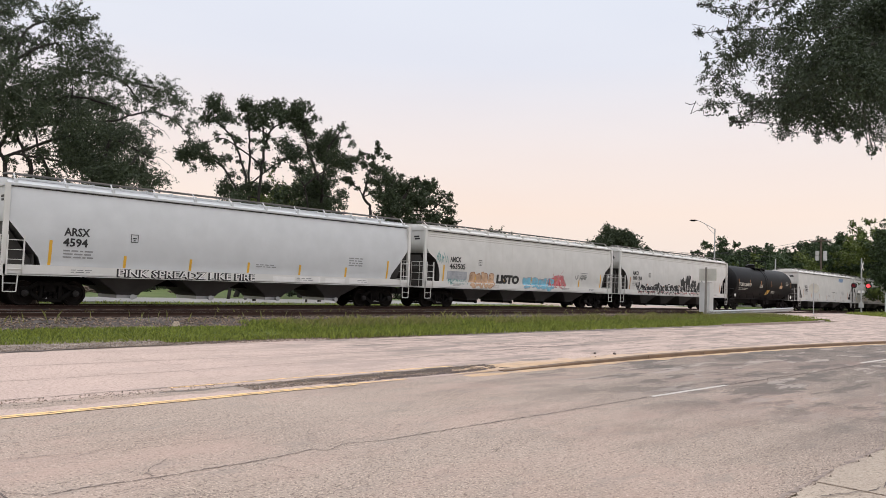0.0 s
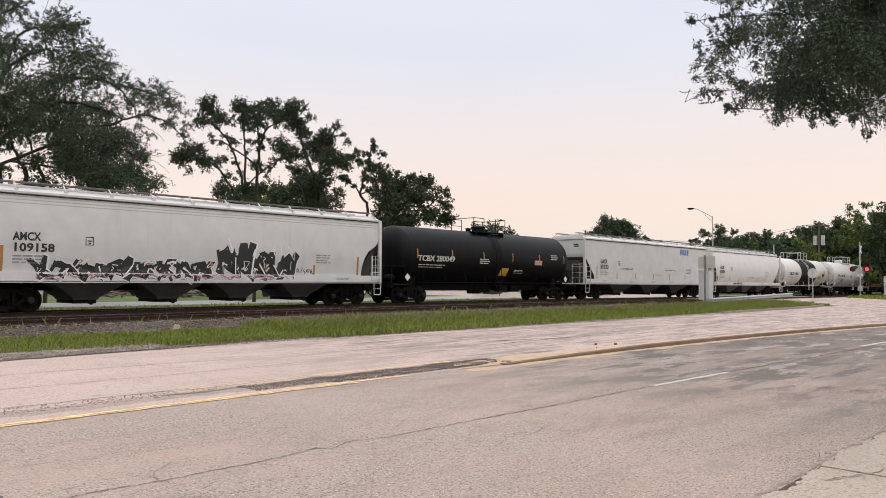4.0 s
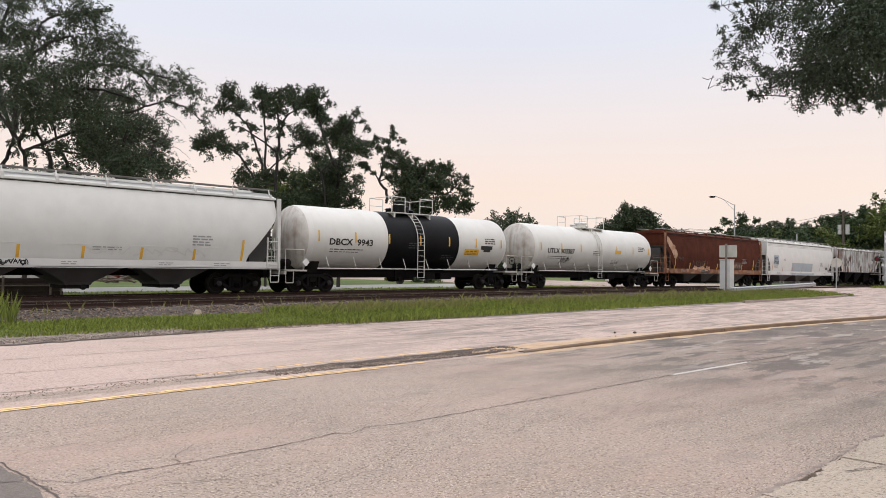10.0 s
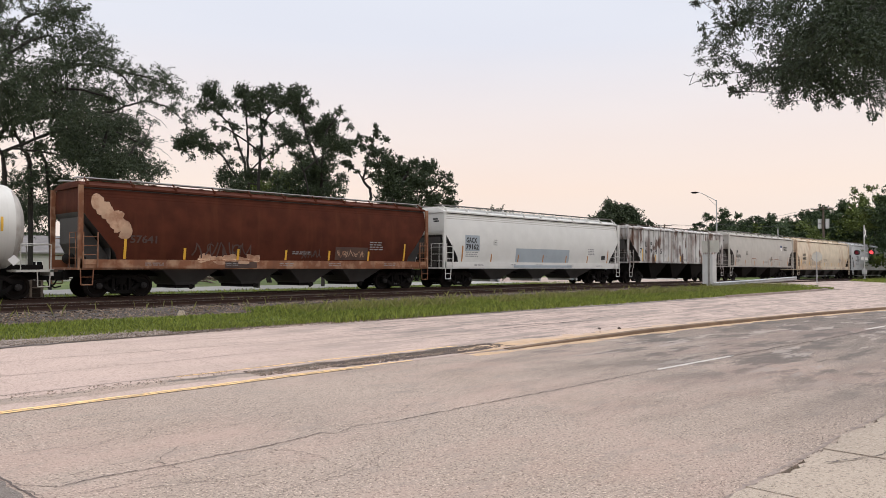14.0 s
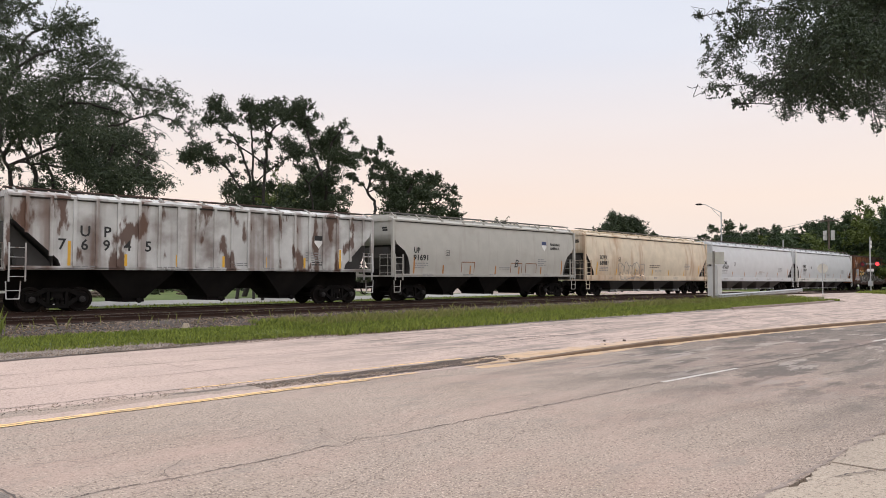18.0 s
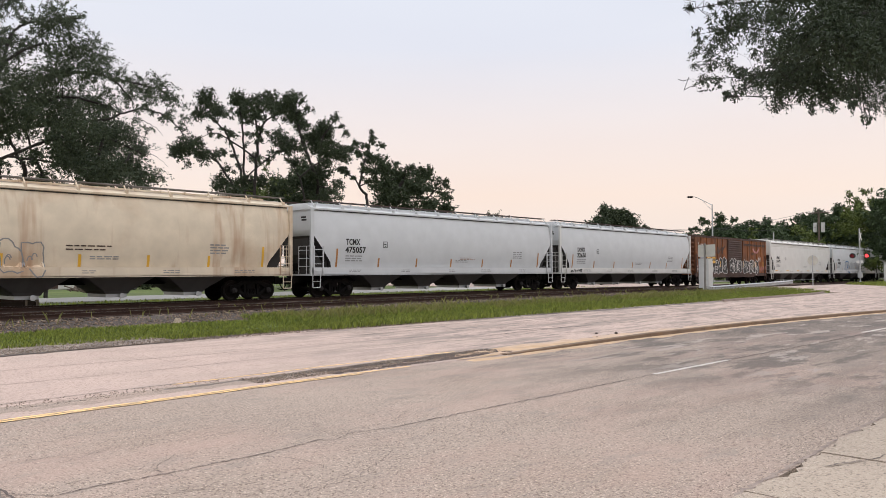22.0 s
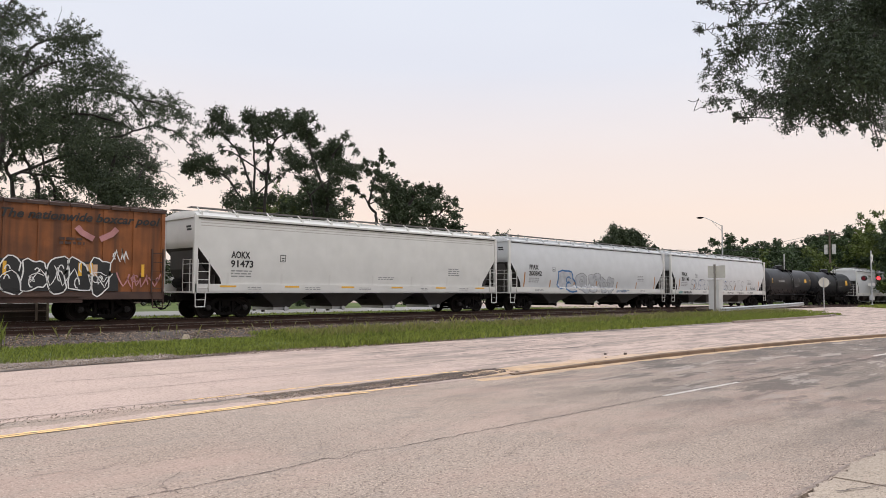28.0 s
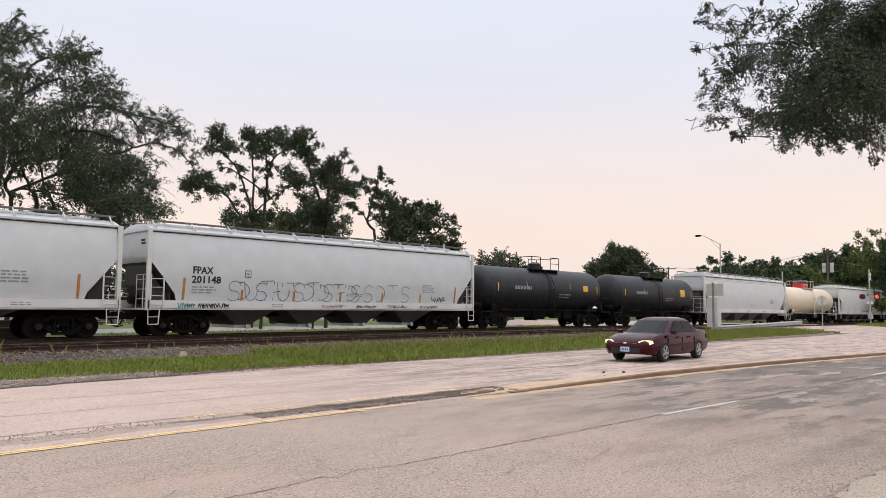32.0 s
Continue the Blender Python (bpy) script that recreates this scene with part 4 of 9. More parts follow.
def bars(car, x, z, rows, width, mat, yf, seed, h=0.055, pitch=0.12, name="small_print"):
    """Small print that cannot be read, as rows of plain bars."""
    rng = random.Random(seed)
    bm = bmesh.new()
    for i in range(rows):
        zz = z - i * pitch
        xx = x
        while xx < x + width * rng.uniform(0.75, 1.0):
            w = rng.uniform(0.10, 0.34)
            add_box(bm, xx, min(xx + w, x + width), yf(zz) - 0.008, yf(zz) - 0.003, zz, zz + h)
            xx += w + 0.06
    return part(name, bm, mat, car)


def plate(car, name, x0, x1, z0, z1, mat, yf, lift=0.006, label=""):
    """A flat marking that lies on the car's side."""
    bm = bmesh.new()
    n = max(1, int((z1 - z0) / 0.12))
    zs = [z0 + (z1 - z0) * i / n for i in range(n + 1)]
    rows = [[bm.verts.new((x, yf(z) - lift, z)) for x in (x0, x1)] for z in zs]
    for a, b in zip(rows, rows[1:]):
        bm.faces.new((a[0], a[1], b[1], b[0]))
    return part(name, bm, mat, car, label)


def add_ribbon(bm, pts, width, yf, lift):
    pts = [Vector(p) for p in pts]
    edge = []
    for i, p in enumerate(pts):
        d = (pts[min(i + 1, len(pts) - 1)] - pts[max(i - 1, 0)]).normalized() * (width / 2)
        o = Vector((-d.y, d.x))
        edge.append([bm.verts.new((q.x, yf(q.y) - lift, q.y)) for q in (p + o, p - o)])
    for a, b in zip(edge, edge[1:]):
        bm.faces.new((a[0], a[1], b[1], b[0]))


def add_fill(bm, pts, yf, lift):
    """A filled outline in rings, so that it follows the side it lies on."""
    c = sum((Vector(p) for p in pts), Vector((0, 0))) / len(pts)
    rings = []
    for k in (0.2, 0.4, 0.6, 0.8, 1.0):
        ring = [c.lerp(Vector(p), k) for p in pts]
        rings.append([bm.verts.new((p.x, yf(p.y) - lift, p.y)) for p in ring])
    n = len(pts)
    for a, b in zip(rings, rings[1:]):
        for i in range(n):
            bm.faces.new((a[i], a[(i + 1) % n], b[(i + 1) % n], b[i]))
    vc = bm.verts.new((c.x, yf(c.y) - lift, c.y))
    for i in range(n):
        bm.faces.new((vc, rings[0][i], rings[0][(i + 1) % n]))


def bubble(rng, x, z, w, h, n=18):
    """The outline of one swollen spray-can letter."""
    ph = [rng.uniform(0, 6.28) for i in range(3)]
    out = []
    for i in range(n):
        a = 2 * math.pi * i / n
        r = 1 + 0.16 * math.sin(2 * a + ph[0]) + 0.13 * math.sin(3 * a + ph[1]) + 0.07 * math.sin(5 * a + ph[2])
        c, s = math.cos(a), math.sin(a)
        k = 1 / max(abs(c), abs(s)) ** 0.85
        out.append((x + w / 2 * r * c * k * 0.85, z + h / 2 * r * s * k * 0.85))
    return out


def bubble_graffiti(car, x0, x1, z0, z1, count, fill, line, yf, seed, width=0.05, label="", inner=True):
    """Swollen sprayed letters, each a part with its outline."""
    rng = random.Random(seed)
    w = (x1 - x0) / count
    for i in range(count):
        f, o = bmesh.new(), bmesh.new()
        pts = bubble(rng, x0 + w * (i + 0.5), (z0 + z1) / 2 + rng.uniform(-0.04, 0.04), w * 1.12, (z1 - z0))
        add_fill(f, pts, yf, 0.006 + 0.0012 * (i % 2))
        add_ribbon(o, pts + pts[:2], width, yf, 0.011)
        if inner:
            cx, cz = x0 + w * (i + 0.5), (z0 + z1) / 2
            for k in range(2):
                hx, hz = rng.uniform(-0.2, 0.2) * w, rng.uniform(-0.25, 0.25) * (z1 - z0)
                add_ribbon(o, [(cx + hx + 0.12 * w * math.cos(a), cz + hz + 0.14 * (z1 - z0) * math.sin(a)) for a in np.linspace(0.3, rng.uniform(2.5, 5.5), 7)], width * 0.8, yf, 0.0112)
        g = part("graffiti_letter", f, fill, car, label)
        tagged(part("outline", o, line, g), kind="stuff")


def sprayed_script(car, x0, x1, z0, z1, count, mat, yf, seed, width=0.045, label=""):
    """Large loose strokes of a can: stems, bowls and hooks in a row, each a part."""
    rng = random.Random(seed)
    w, h = (x1 - x0) / count, z1 - z0
    for i in range(count):
        x, lean = x0 + w * (i + 0.1), rng.uniform(-0.08, 0.12) * w
        kind = rng.randrange(5)
        arc = lambda cx, cz, rx, rz, a, b: [(cx + rx * w * math.cos(t), cz + rz * h * math.sin(t)) for t in np.linspace(a, b, 10)]
        stem = [(x + 0.12 * w, z0), (x + 0.12 * w + lean, z1 + rng.uniform(-0.1, 0.12) * h)]
        if kind == 0:
            way = [stem, arc(x + 0.12 * w, z0 + 0.5 * h, 0.6, 0.48, -1.5, 1.6)]
        elif kind == 1:
            way = [arc(x + 0.42 * w, z0 + 0.45 * h, 0.36, 0.45, 2.9, 6.6), [(x + 0.06 * w, z0 + 0.5 * h), (x - 0.02 * w, z1)]]
        elif kind == 2:
            way = [[(x - 0.05 * w, z1), (x + 0.75 * w, z1 + 0.06 * h)], [(x + 0.35 * w, z1), (x + 0.3 * w + lean, z0)]]
        elif kind == 3:
            way = [arc(x + 0.45 * w, z0 + 0.72 * h, 0.34, 0.26, 0.6, 4.4), arc(x + 0.4 * w, z0 + 0.24 * h, 0.34, 0.26, -2.6, 1.6)]
        else:
            way = [stem, [(x + 0.1 * w, z0 + 0.45 * h), (x + 0.6 * w, z0 + 0.55 * h)], [(x + 0.62 * w, z0 - 0.02 * h), (x + 0.66 * w, z1)]]
        for pts in way:
            bm = bmesh.new()
            add_ribbon(bm, pts, width * rng.uniform(0.8, 1.2), yf, 0.008)
            part("graffiti_stroke", bm, mat, car, label)


def scrawl(rng):
    """One swing of the spray can: an up-and-down stroke, sometimes with a loop or a dash; no letter."""
    n = rng.randint(3, 5)
    up = rng.random() < 0.5
    pts = [(0.62 * k / (n - 1) + rng.uniform(-0.12, 0.12), rng.uniform(0.75, 1.0) if (k % 2 == 0) == up else rng.uniform(0.0, 0.3)) for k in range(n)]
    out = [pts]
    if rng.random() < 0.45:
        cx, cz, r = rng.uniform(0.1, 0.5), rng.uniform(0.3, 0.7), rng.uniform(0.12, 0.28)
        out.append([(cx + r * math.cos(a), cz + r * math.sin(a)) for a in np.linspace(0.4, rng.uniform(4.0, 6.5), 7)])
    return out


def tag_graffiti(car, x0, x1, z0, z1, count, mat, yf, seed, width=0.045, label="", name="graffiti_stroke"):
    """Hand-sprayed scrawl: strokes of a can, with no letters that could be read."""
    rng = random.Random(seed)
    w = (x1 - x0) / count
    for i in range(count):
        bx, bz, sc = x0 + w * i + rng.uniform(-0.05, 0.05) * w, z0 + rng.uniform(-0.06, 0.06) * (z1 - z0), rng.uniform(0.85, 1.05)
        for st in scrawl(rng):
            pts = [Vector((bx + (px * 1.5) * w + rng.uniform(-0.06, 0.06) * w, bz + pz * (z1 - z0) * sc)) for px, pz in st]
            fine = []
            for a, b in zip(pts, pts[1:]):
                bend = Vector((-(b - a).y, (b - a).x)) * rng.uniform(-0.14, 0.14)
                fine += [a.lerp(b, k / 4) + bend * math.sin(math.pi * k / 4) for k in range(4)]
            bm = bmesh.new()
            add_ribbon(bm, fine + [pts[-1]], width * rng.uniform(0.8, 1.2), yf, 0.008)
            part(name, bm, mat, car, label)


def wild_graffiti(car, x0, x1, z0, z1, count, yf, seed, fill=M_LETTER, edge=M_LETTERW, label=""):
    """Angular piece: interlocked dark letters with pale edges."""
    rng = random.Random(seed)
    w = (x1 - x0) / count
    for i in range(count):
        f, o = bmesh.new(), bmesh.new()
        x, h = x0 + w * i, z1 - z0
        lean = rng.uniform(-0.55, 0.55) * w
        top = z1 - rng.uniform(-0.1, 0.25) * h
        bot = z0 + rng.uniform(-0.08, 0.2) * h
        cut = rng.uniform(0.3, 0.6)
        pts = [(x, bot), (x + 0.30 * w, bot - 0.04), (x + 0.38 * w, bot + cut * h * 0.6), (x + 0.62 * w, bot + 0.05), (x + 1.0 * w, bot), (x + 0.86 * w + lean, bot + 0.55 * h),
               (x + 1.06 * w + lean, top), (x + 0.70 * w + lean, top + 0.06), (x + 0.55 * w + lean, bot + 0.72 * h), (x + 0.40 * w + lean, top), (x + 0.02 * w + lean, top - 0.05), (x + 0.15 * w, bot + 0.5 * h)]
        pts = [(x + (a - x) * 1.22 + rng.uniform(-0.13, 0.13) * w, b + rng.uniform(-0.09, 0.09) * h) for a, b in pts]
        add_fill(f, pts, yf, 0.006 + 0.0015 * (i % 2))
        cutoff = rng.randint(4, 12)
        add_ribbon(o, (pts + pts[:1])[:max(8, cutoff)], rng.uniform(0.05, 0.09), yf, 0.011)
        for k in range(3):
            qx, qz = x + rng.uniform(0, 1) * w, bot + rng.uniform(0, 0.9) * h
            add_ribbon(o, [(qx, qz), (qx + rng.uniform(-0.3, 0.3) * w, qz + rng.uniform(-0.3, 0.3) * h), (qx + rng.uniform(-0.4, 0.4) * w, qz + rng.uniform(-0.1, 0.4) * h)], rng.uniform(0.02, 0.06), yf, 0.0115)
        add_ribbon(o, [(x + 0.2 * w, bot + 0.15 * h), (x + 0.5 * w, bot + 0.35 * h), (x + 0.75 * w, bot + 0.3 * h)], 0.07, yf, 0.0112)
        g = part("graffiti_letter", f, fill, car, label)
        tagged(part("outline", o, edge, g), kind="stuff")


def car_root(name, at, length, label, category):
    car = root(name, label, category, "cars of the freight train")
    TRAIN.append((car, at, length))
    return car


def hopper_car(at, length, label, paint, marks, sill_paint=None, top=4.85, eave=4.36, bulge=0.08, half=1.60, bays=4, bands=False, ribs=0,
               knee=3.1, sheet=1.32, rect=True, board=None, bay_paint=M_BAY_SHADE, reflect=M_AMBER, letter=M_LETTER, sill=(1.14, 1.50), mark_x=2.1, seed=1,
               tall=True, curved_ends=False, post_paint=None, truck_at=1.85, seams=6):
    """A covered hopper; returns the car and the function that gives the near side's y at a height."""
    rng = random.Random(seed)
    car = car_root("hopper_car", at, length, label, "hopper car")
    sill_paint, board = sill_paint or paint, board or M_BOARD
    post_paint = post_paint or sill_paint
    s0, s1 = sill

    def yf(z):
        if z < s1 - 0.005:
            return -half
        return -(half - 0.03 - bulge * ((z - 2.75) / 1.5) ** 2)

    bm = bmesh.new()
    levels = []
    for i in range(10):
        z = s1 - 0.04 + (eave - s1 + 0.04) * i / 9
        if curved_ends:
            k = max(0.0, min(1.0, (z - s1) / (knee - s1)))
            inset = 0.14 + (sheet - 0.14) * math.sqrt(max(0.0, 1 - k * k))
        else:
            inset = 0.14 + (sheet - 0.14) * max(0.0, min(1.0, (knee - z) / (knee - s1 - 0.15)))
        levels.append((z, inset, -yf(max(z, s1))))
    e = levels[-1][2]
    levels += [(eave + 0.005, 0.08, e + 0.085), (eave + 0.085, 0.08, e + 0.085), (eave + 0.24, 0.12, e - 0.30), (top - 0.16, 0.14, 0.55), (top - 0.14, 0.16, 0.20)]
    add_rings(bm, [[(i, -w, z), (length - i, -w, z), (length - i, w, z), (i, w, z)] for z, i, w in levels])
    bm.normal_update()
    # slope sheets painted near-black for the shade beneath the overhanging ends
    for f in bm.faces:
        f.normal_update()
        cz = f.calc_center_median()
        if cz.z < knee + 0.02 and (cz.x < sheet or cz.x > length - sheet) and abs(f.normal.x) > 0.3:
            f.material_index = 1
    part("body", bm, [paint, M_BAY_SHADE], car, smooth=True)
    # upright weld seams
    for k in range(seams):
        x = sheet + 0.6 + (length - 2 * sheet - 1.2) * k / (seams - 1)
        bm = bmesh.new()
        zs = np.linspace(s1, eave - 0.03, 7)
        for a, b in zip(zs, zs[1:]):
            v = [bm.verts.new((xx, yf(z) - 0.004, z)) for xx, z in ((x - 0.012, a), (x + 0.012, a), (x + 0.012, b), (x - 0.012, b))]
            bm.faces.new(v)
        bmesh.ops.remove_doubles(bm, verts=bm.verts[:], dist=0.001)
        part("weld_seam", bm, paint, car)
    if ribs:
        for k in range(ribs):
            x = sheet * 0.37 + (length - sheet * 0.74) * k / (ribs - 1)
            low = s1 if sheet < x < length - sheet else max(s1, knee - (min(x, length - x) - 0.14) / (sheet - 0.14) * (knee - s1))
            for sgn in (-1, 1):
                bm = bmesh.new()
                y = sgn * (half - 0.04)
                add_box(bm, x - 0.06, x + 0.06, min(y, y + sgn * 0.09), max(y, y + sgn * 0.09), low, eave)
                part("side_post", bm, post_paint or paint, car)
    # real ridges; the taupe paints in the shading that makes them dark lines
    if bands:
        for z in (eave - 0.12, eave - 0.24, eave - 0.36):
            for sgn in (1, -1):
                bm = bmesh.new()
                y = sgn * yf(z)
                add_box(bm, 0.3, length - 0.3, min(y, y - sgn * -0.025), max(y, y - sgn * -0.025), z, z + 0.035)
                part("stiffening_band", bm, M_TAUPE if paint is not M_OXIDE else M_OXIDE, car)
    for sgn in (-1, 1):
        # dark strip that stands in for the shadow under the roof lip
        bm = bmesh.new()
        y = sgn * (e + 0.03)
        add_box(bm, 0.16, length - 0.16, min(y, y - sgn * 0.05), max(y, y - sgn * 0.05), eave - 0.05, eave - 0.012)
        part("eave_seam", bm, M_BAY_SHADE, car)
        bm = bmesh.new()
        y = sgn * half
        add_box(bm, 0.05, length - 0.05, min(y, y - sgn * 0.10), max(y, y - sgn * 0.10), s0, s1)
        add_box(bm, 0.05, length - 0.05, min(y, y - sgn * 0.30), max(y, y - sgn * 0.30), s0 - 0.03, s0 + 0.03)
        part("side_sill", bm, sill_paint, car)
        for x in (0.07, length - 0.07):
            bm = bmesh.new()
            add_box(bm, x - 0.085, x + 0.085, min(sgn * half, sgn * (half - 0.13)), max(sgn * half, sgn * (half - 0.13)), s0 - 0.05, eave + 0.05)
            part("corner_post", bm, post_paint, car)
    lad = cached(("lad", post_paint.name), lambda: ladder_mesh(post_paint, 0.14, 0.68, 1.15, 2.55, 4))
    lad_tall = cached(("ladt", post_paint.name), lambda: ladder_mesh(post_paint, 0.12, 0.60, 1.15, 4.4, 9))
    sti = cached(("sti", post_paint.name), lambda: stirrup_mesh(post_paint))
    for m, first in ((pose(0, -half - 0.04, 0), False), (pose(length, -half - 0.04, 0) @ Matrix.Diagonal((-1, 1, 1, 1)), False),
                     (pose(0, half + 0.04, 0), False), (pose(length, half + 0.04, 0) @ Matrix.Diagonal((-1, 1, 1, 1)), False)):
        place("ladder", lad, car, m)
        place("stirrup", sti, car, m)
    # end ladders, platforms and slope braces
    for x, d in ((0.0, 1), (length, -1)):
        bm = bmesh.new()
        add_box(bm, min(x, x + d * sheet), max(x, x + d * sheet), -half + 0.12, half - 0.12, s0 - 0.04, s0 + 0.04)
        part("end_platform", bm, sill_paint, car)
        bm = bmesh.new()
        for y in (-0.55, 0.55):
            add_box(bm, x + d * 0.55 - 0.05, x + d * 0.55 + 0.05, y - 0.05, y + 0.05, s0, knee - 0.32)
        add_box(bm, x + d * 0.9 - 0.3, x + d * 0.9 + 0.3, -0.2, 0.2, s0, s0 + 0.55)
        part("end_brace", bm, M_STEEL, car)
        # bulkhead and support in the same near-black, for the shaded end opening
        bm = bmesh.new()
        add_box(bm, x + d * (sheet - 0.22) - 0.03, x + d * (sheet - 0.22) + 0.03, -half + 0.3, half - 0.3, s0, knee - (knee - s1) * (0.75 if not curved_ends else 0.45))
        part("end_bulkhead", bm, M_BAY_SHADE, car)
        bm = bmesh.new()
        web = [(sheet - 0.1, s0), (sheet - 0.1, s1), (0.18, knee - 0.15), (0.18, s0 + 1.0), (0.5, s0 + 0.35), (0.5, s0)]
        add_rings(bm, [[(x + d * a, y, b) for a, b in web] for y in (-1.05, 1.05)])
        part("slope_support", bm, M_BAY_SHADE, car)
        bm = bmesh.new()
        for z in (1.55, 1.95, 2.35, 2.55):
            add_tube(bm, (x + d * 0.03, -half, z), (x + d * 0.03, -0.5, z), 0.014, 5)
        for y in (-1.15, -0.5):
            add_tube(bm, (x + d * 0.03, y, s0), (x + d * 0.03, y, 2.55), 0.018, 5)
        part("end_rail", bm, post_paint, car)
    bm = bmesh.new()
    add_revolvedx(bm, 0.50, 0.62, 1.55, 0.24, 1.1)
    part("air_reservoir", bm, M_STEEL, car, smooth=True)
    bm = bmesh.new()
    add_ringx(bm, length - 0.12, -0.55, 2.0, 0.26)
    part("brake_wheel", bm, M_STEEL, car)
    # roof: walks on brackets along both edges and the long hatch between them
    for sgn in (-1, 1):
        bm = bmesh.new()
        y = sgn * 0.86
        add_box(bm, 0.1, length - 0.1, y - 0.22, y + 0.22, top - 0.04, top)
        part("running_board", bm, board, car)
        br = cached(("bracket", paint.name, eave, top, sgn, bulge), lambda: bracket_mesh(paint, sgn, eave, top, half - bulge * 0.7))
        n = int(length / 1.75)
        for k in range(n + 1):
            place("walk_bracket", br, car, pose(0.35 + (length - 0.7) * k / n, 0, 0))
    bm = bmesh.new()
    add_box(bm, 0.8, length - 0.8, -0.32, 0.32, top - 0.20, top - 0.06)
    for x in np.arange(1.2, length - 1, 1.1):
        add_box(bm, x, x + 0.06, -0.40, 0.40, top - 0.21, top - 0.03)
    part("roof_hatch", bm, paint, car)
    # bays between the trucks, their colour darkened for the shade down there
    span = (length - 2 * 3.05) / bays
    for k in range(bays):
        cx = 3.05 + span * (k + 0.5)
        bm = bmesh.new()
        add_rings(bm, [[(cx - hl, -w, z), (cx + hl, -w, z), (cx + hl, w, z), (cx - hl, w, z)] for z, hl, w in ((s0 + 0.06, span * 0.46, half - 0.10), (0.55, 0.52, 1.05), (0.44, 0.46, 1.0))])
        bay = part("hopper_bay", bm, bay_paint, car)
        bm = bmesh.new()
        add_box(bm, cx - 0.42, cx + 0.42, -0.95, 0.95, 0.30, 0.45)
        add_drum(bm, cx + 0.15, -1.12, 1.12, 0.36, 0.07, 8)
        add_drum(bm, cx + 0.15, -1.16, -1.10, 0.36, 0.11, 10)
        part("outlet_gate", bm, M_GALV if seed % 3 == 0 else M_STEEL, bay)
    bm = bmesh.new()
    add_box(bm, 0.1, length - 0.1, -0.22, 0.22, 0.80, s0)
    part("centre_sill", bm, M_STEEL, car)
    running_gear(car, length, truck_at)
    # markings
    if marks:
        (word, number) = marks
        lettering(car, word, mark_x, 2.66, 0.42, letter, yf, heavy=0.012, width=0.235 * len(word))
        lettering(car, number, mark_x - 0.03, 2.26, 0.42, letter, yf, heavy=0.012, width=0.225 * len(number))
        bars(car, mark_x, 2.06, 3, 1.1, M_LETTERG if letter is M_LETTER else letter, yf, seed)
        bm = bmesh.new()
        for y, z in ((-0.95, 3.95), (-1.0, 3.82)):
            add_box(bm, 0.132, 0.138, y, y + 0.42, z, z + 0.09)
        part("end_number", bm, letter, car)
        if rect:
            bm = bmesh.new()
            q = yf(2.75) - 0.008
            bx = mark_x + 2.5
            for x0, x1, z0, z1 in ((bx, bx + 0.3, 2.85, 2.875), (bx, bx + 0.3, 2.55, 2.575), (bx, bx + 0.025, 2.55, 2.875), (bx + 0.275, bx + 0.3, 2.55, 2.875), (bx + 0.07, bx + 0.23, 2.70, 2.74), (bx + 0.11, bx + 0.19, 2.61, 2.65)):
                add_box(bm, x0, x1, q, q + 0.004, z0, z1)
            part("stencil_box", bm, letter, car)
    bars(car, length - 4.2, 2.45, 4, 0.9, M_LETTERG, yf, seed + 50)
    bars(car, length * 0.52, 1.9, 2, 1.1, M_LETTERG, yf, seed + 51, 0.04, 0.09)
    for k, x in enumerate(np.linspace(sheet + 0.22, length - sheet - 0.3, 7)):
        plate(car, "reflector", x, x + 0.11, s1 + 0.02, s1 + (0.95 if tall and k in (0, 6) else 0.50), reflect, yf, 0.010)
    for k in range(5):
        x = 2.6 + k * (length - 6) / 4 + rng.uniform(-0.5, 0.5)
        bars(car, x, (s0 + s1) / 2 + 0.03, 2, rng.uniform(0.5, 1.0), M_LETTERG, yf, seed + 60 + k, 0.03, 0.08)
    return car, yf


def bracket_mesh(mat, sgn, eave, top, half):
    bm = bmesh.new()
    add_path(bm, [(0, sgn * (half - 0.12), eave + 0.02), (0, sgn * (half - 0.22), eave + 0.26), (0, sgn * 1.06, top - 0.03)], 0.03, 4)
    add_box(bm, -0.045, 0.045, min(sgn * (half - 0.05), sgn * (half - 0.2)), max(sgn * (half - 0.05), sgn * (half - 0.2)), eave - 0.02, eave + 0.24)
    return finish("walk_bracket", bm, mat)


def add_revolvedx(bm, x, y, z, r, length, sides=14):
    """A round-ended drum along y, for reservoirs."""
    ring = [(math.cos(2 * math.pi * i / sides), math.sin(2 * math.pi * i / sides)) for i in range(sides)]
    prof = [(-length / 2, 0.2 * r), (-length / 2 + 0.06, 0.8 * r), (-length / 2 + 0.15, r), (length / 2 - 0.15, r), (length / 2 - 0.06, 0.8 * r), (length / 2, 0.2 * r)]
    add_rings(bm, [[(x + q * u, y + d, z + q * w) for u, w in ring] for d, q in prof])


def add_ringx(bm, x, y, z, r, sides=16):
    """A spoked hand wheel whose face looks along x."""
    pts = [(x, y + r * math.cos(2 * math.pi * i / sides), z + r * math.sin(2 * math.pi * i / sides)) for i in range(sides)]
    add_path(bm, pts + pts[:1], 0.02, 5)
    for i in range(0, sides, 4):
        add_tube(bm, (x, y, z), pts[i], 0.015, 4)
    add_tube(bm, (x - 0.1, y, z), (x + 0.1, y, z), 0.04, 6)


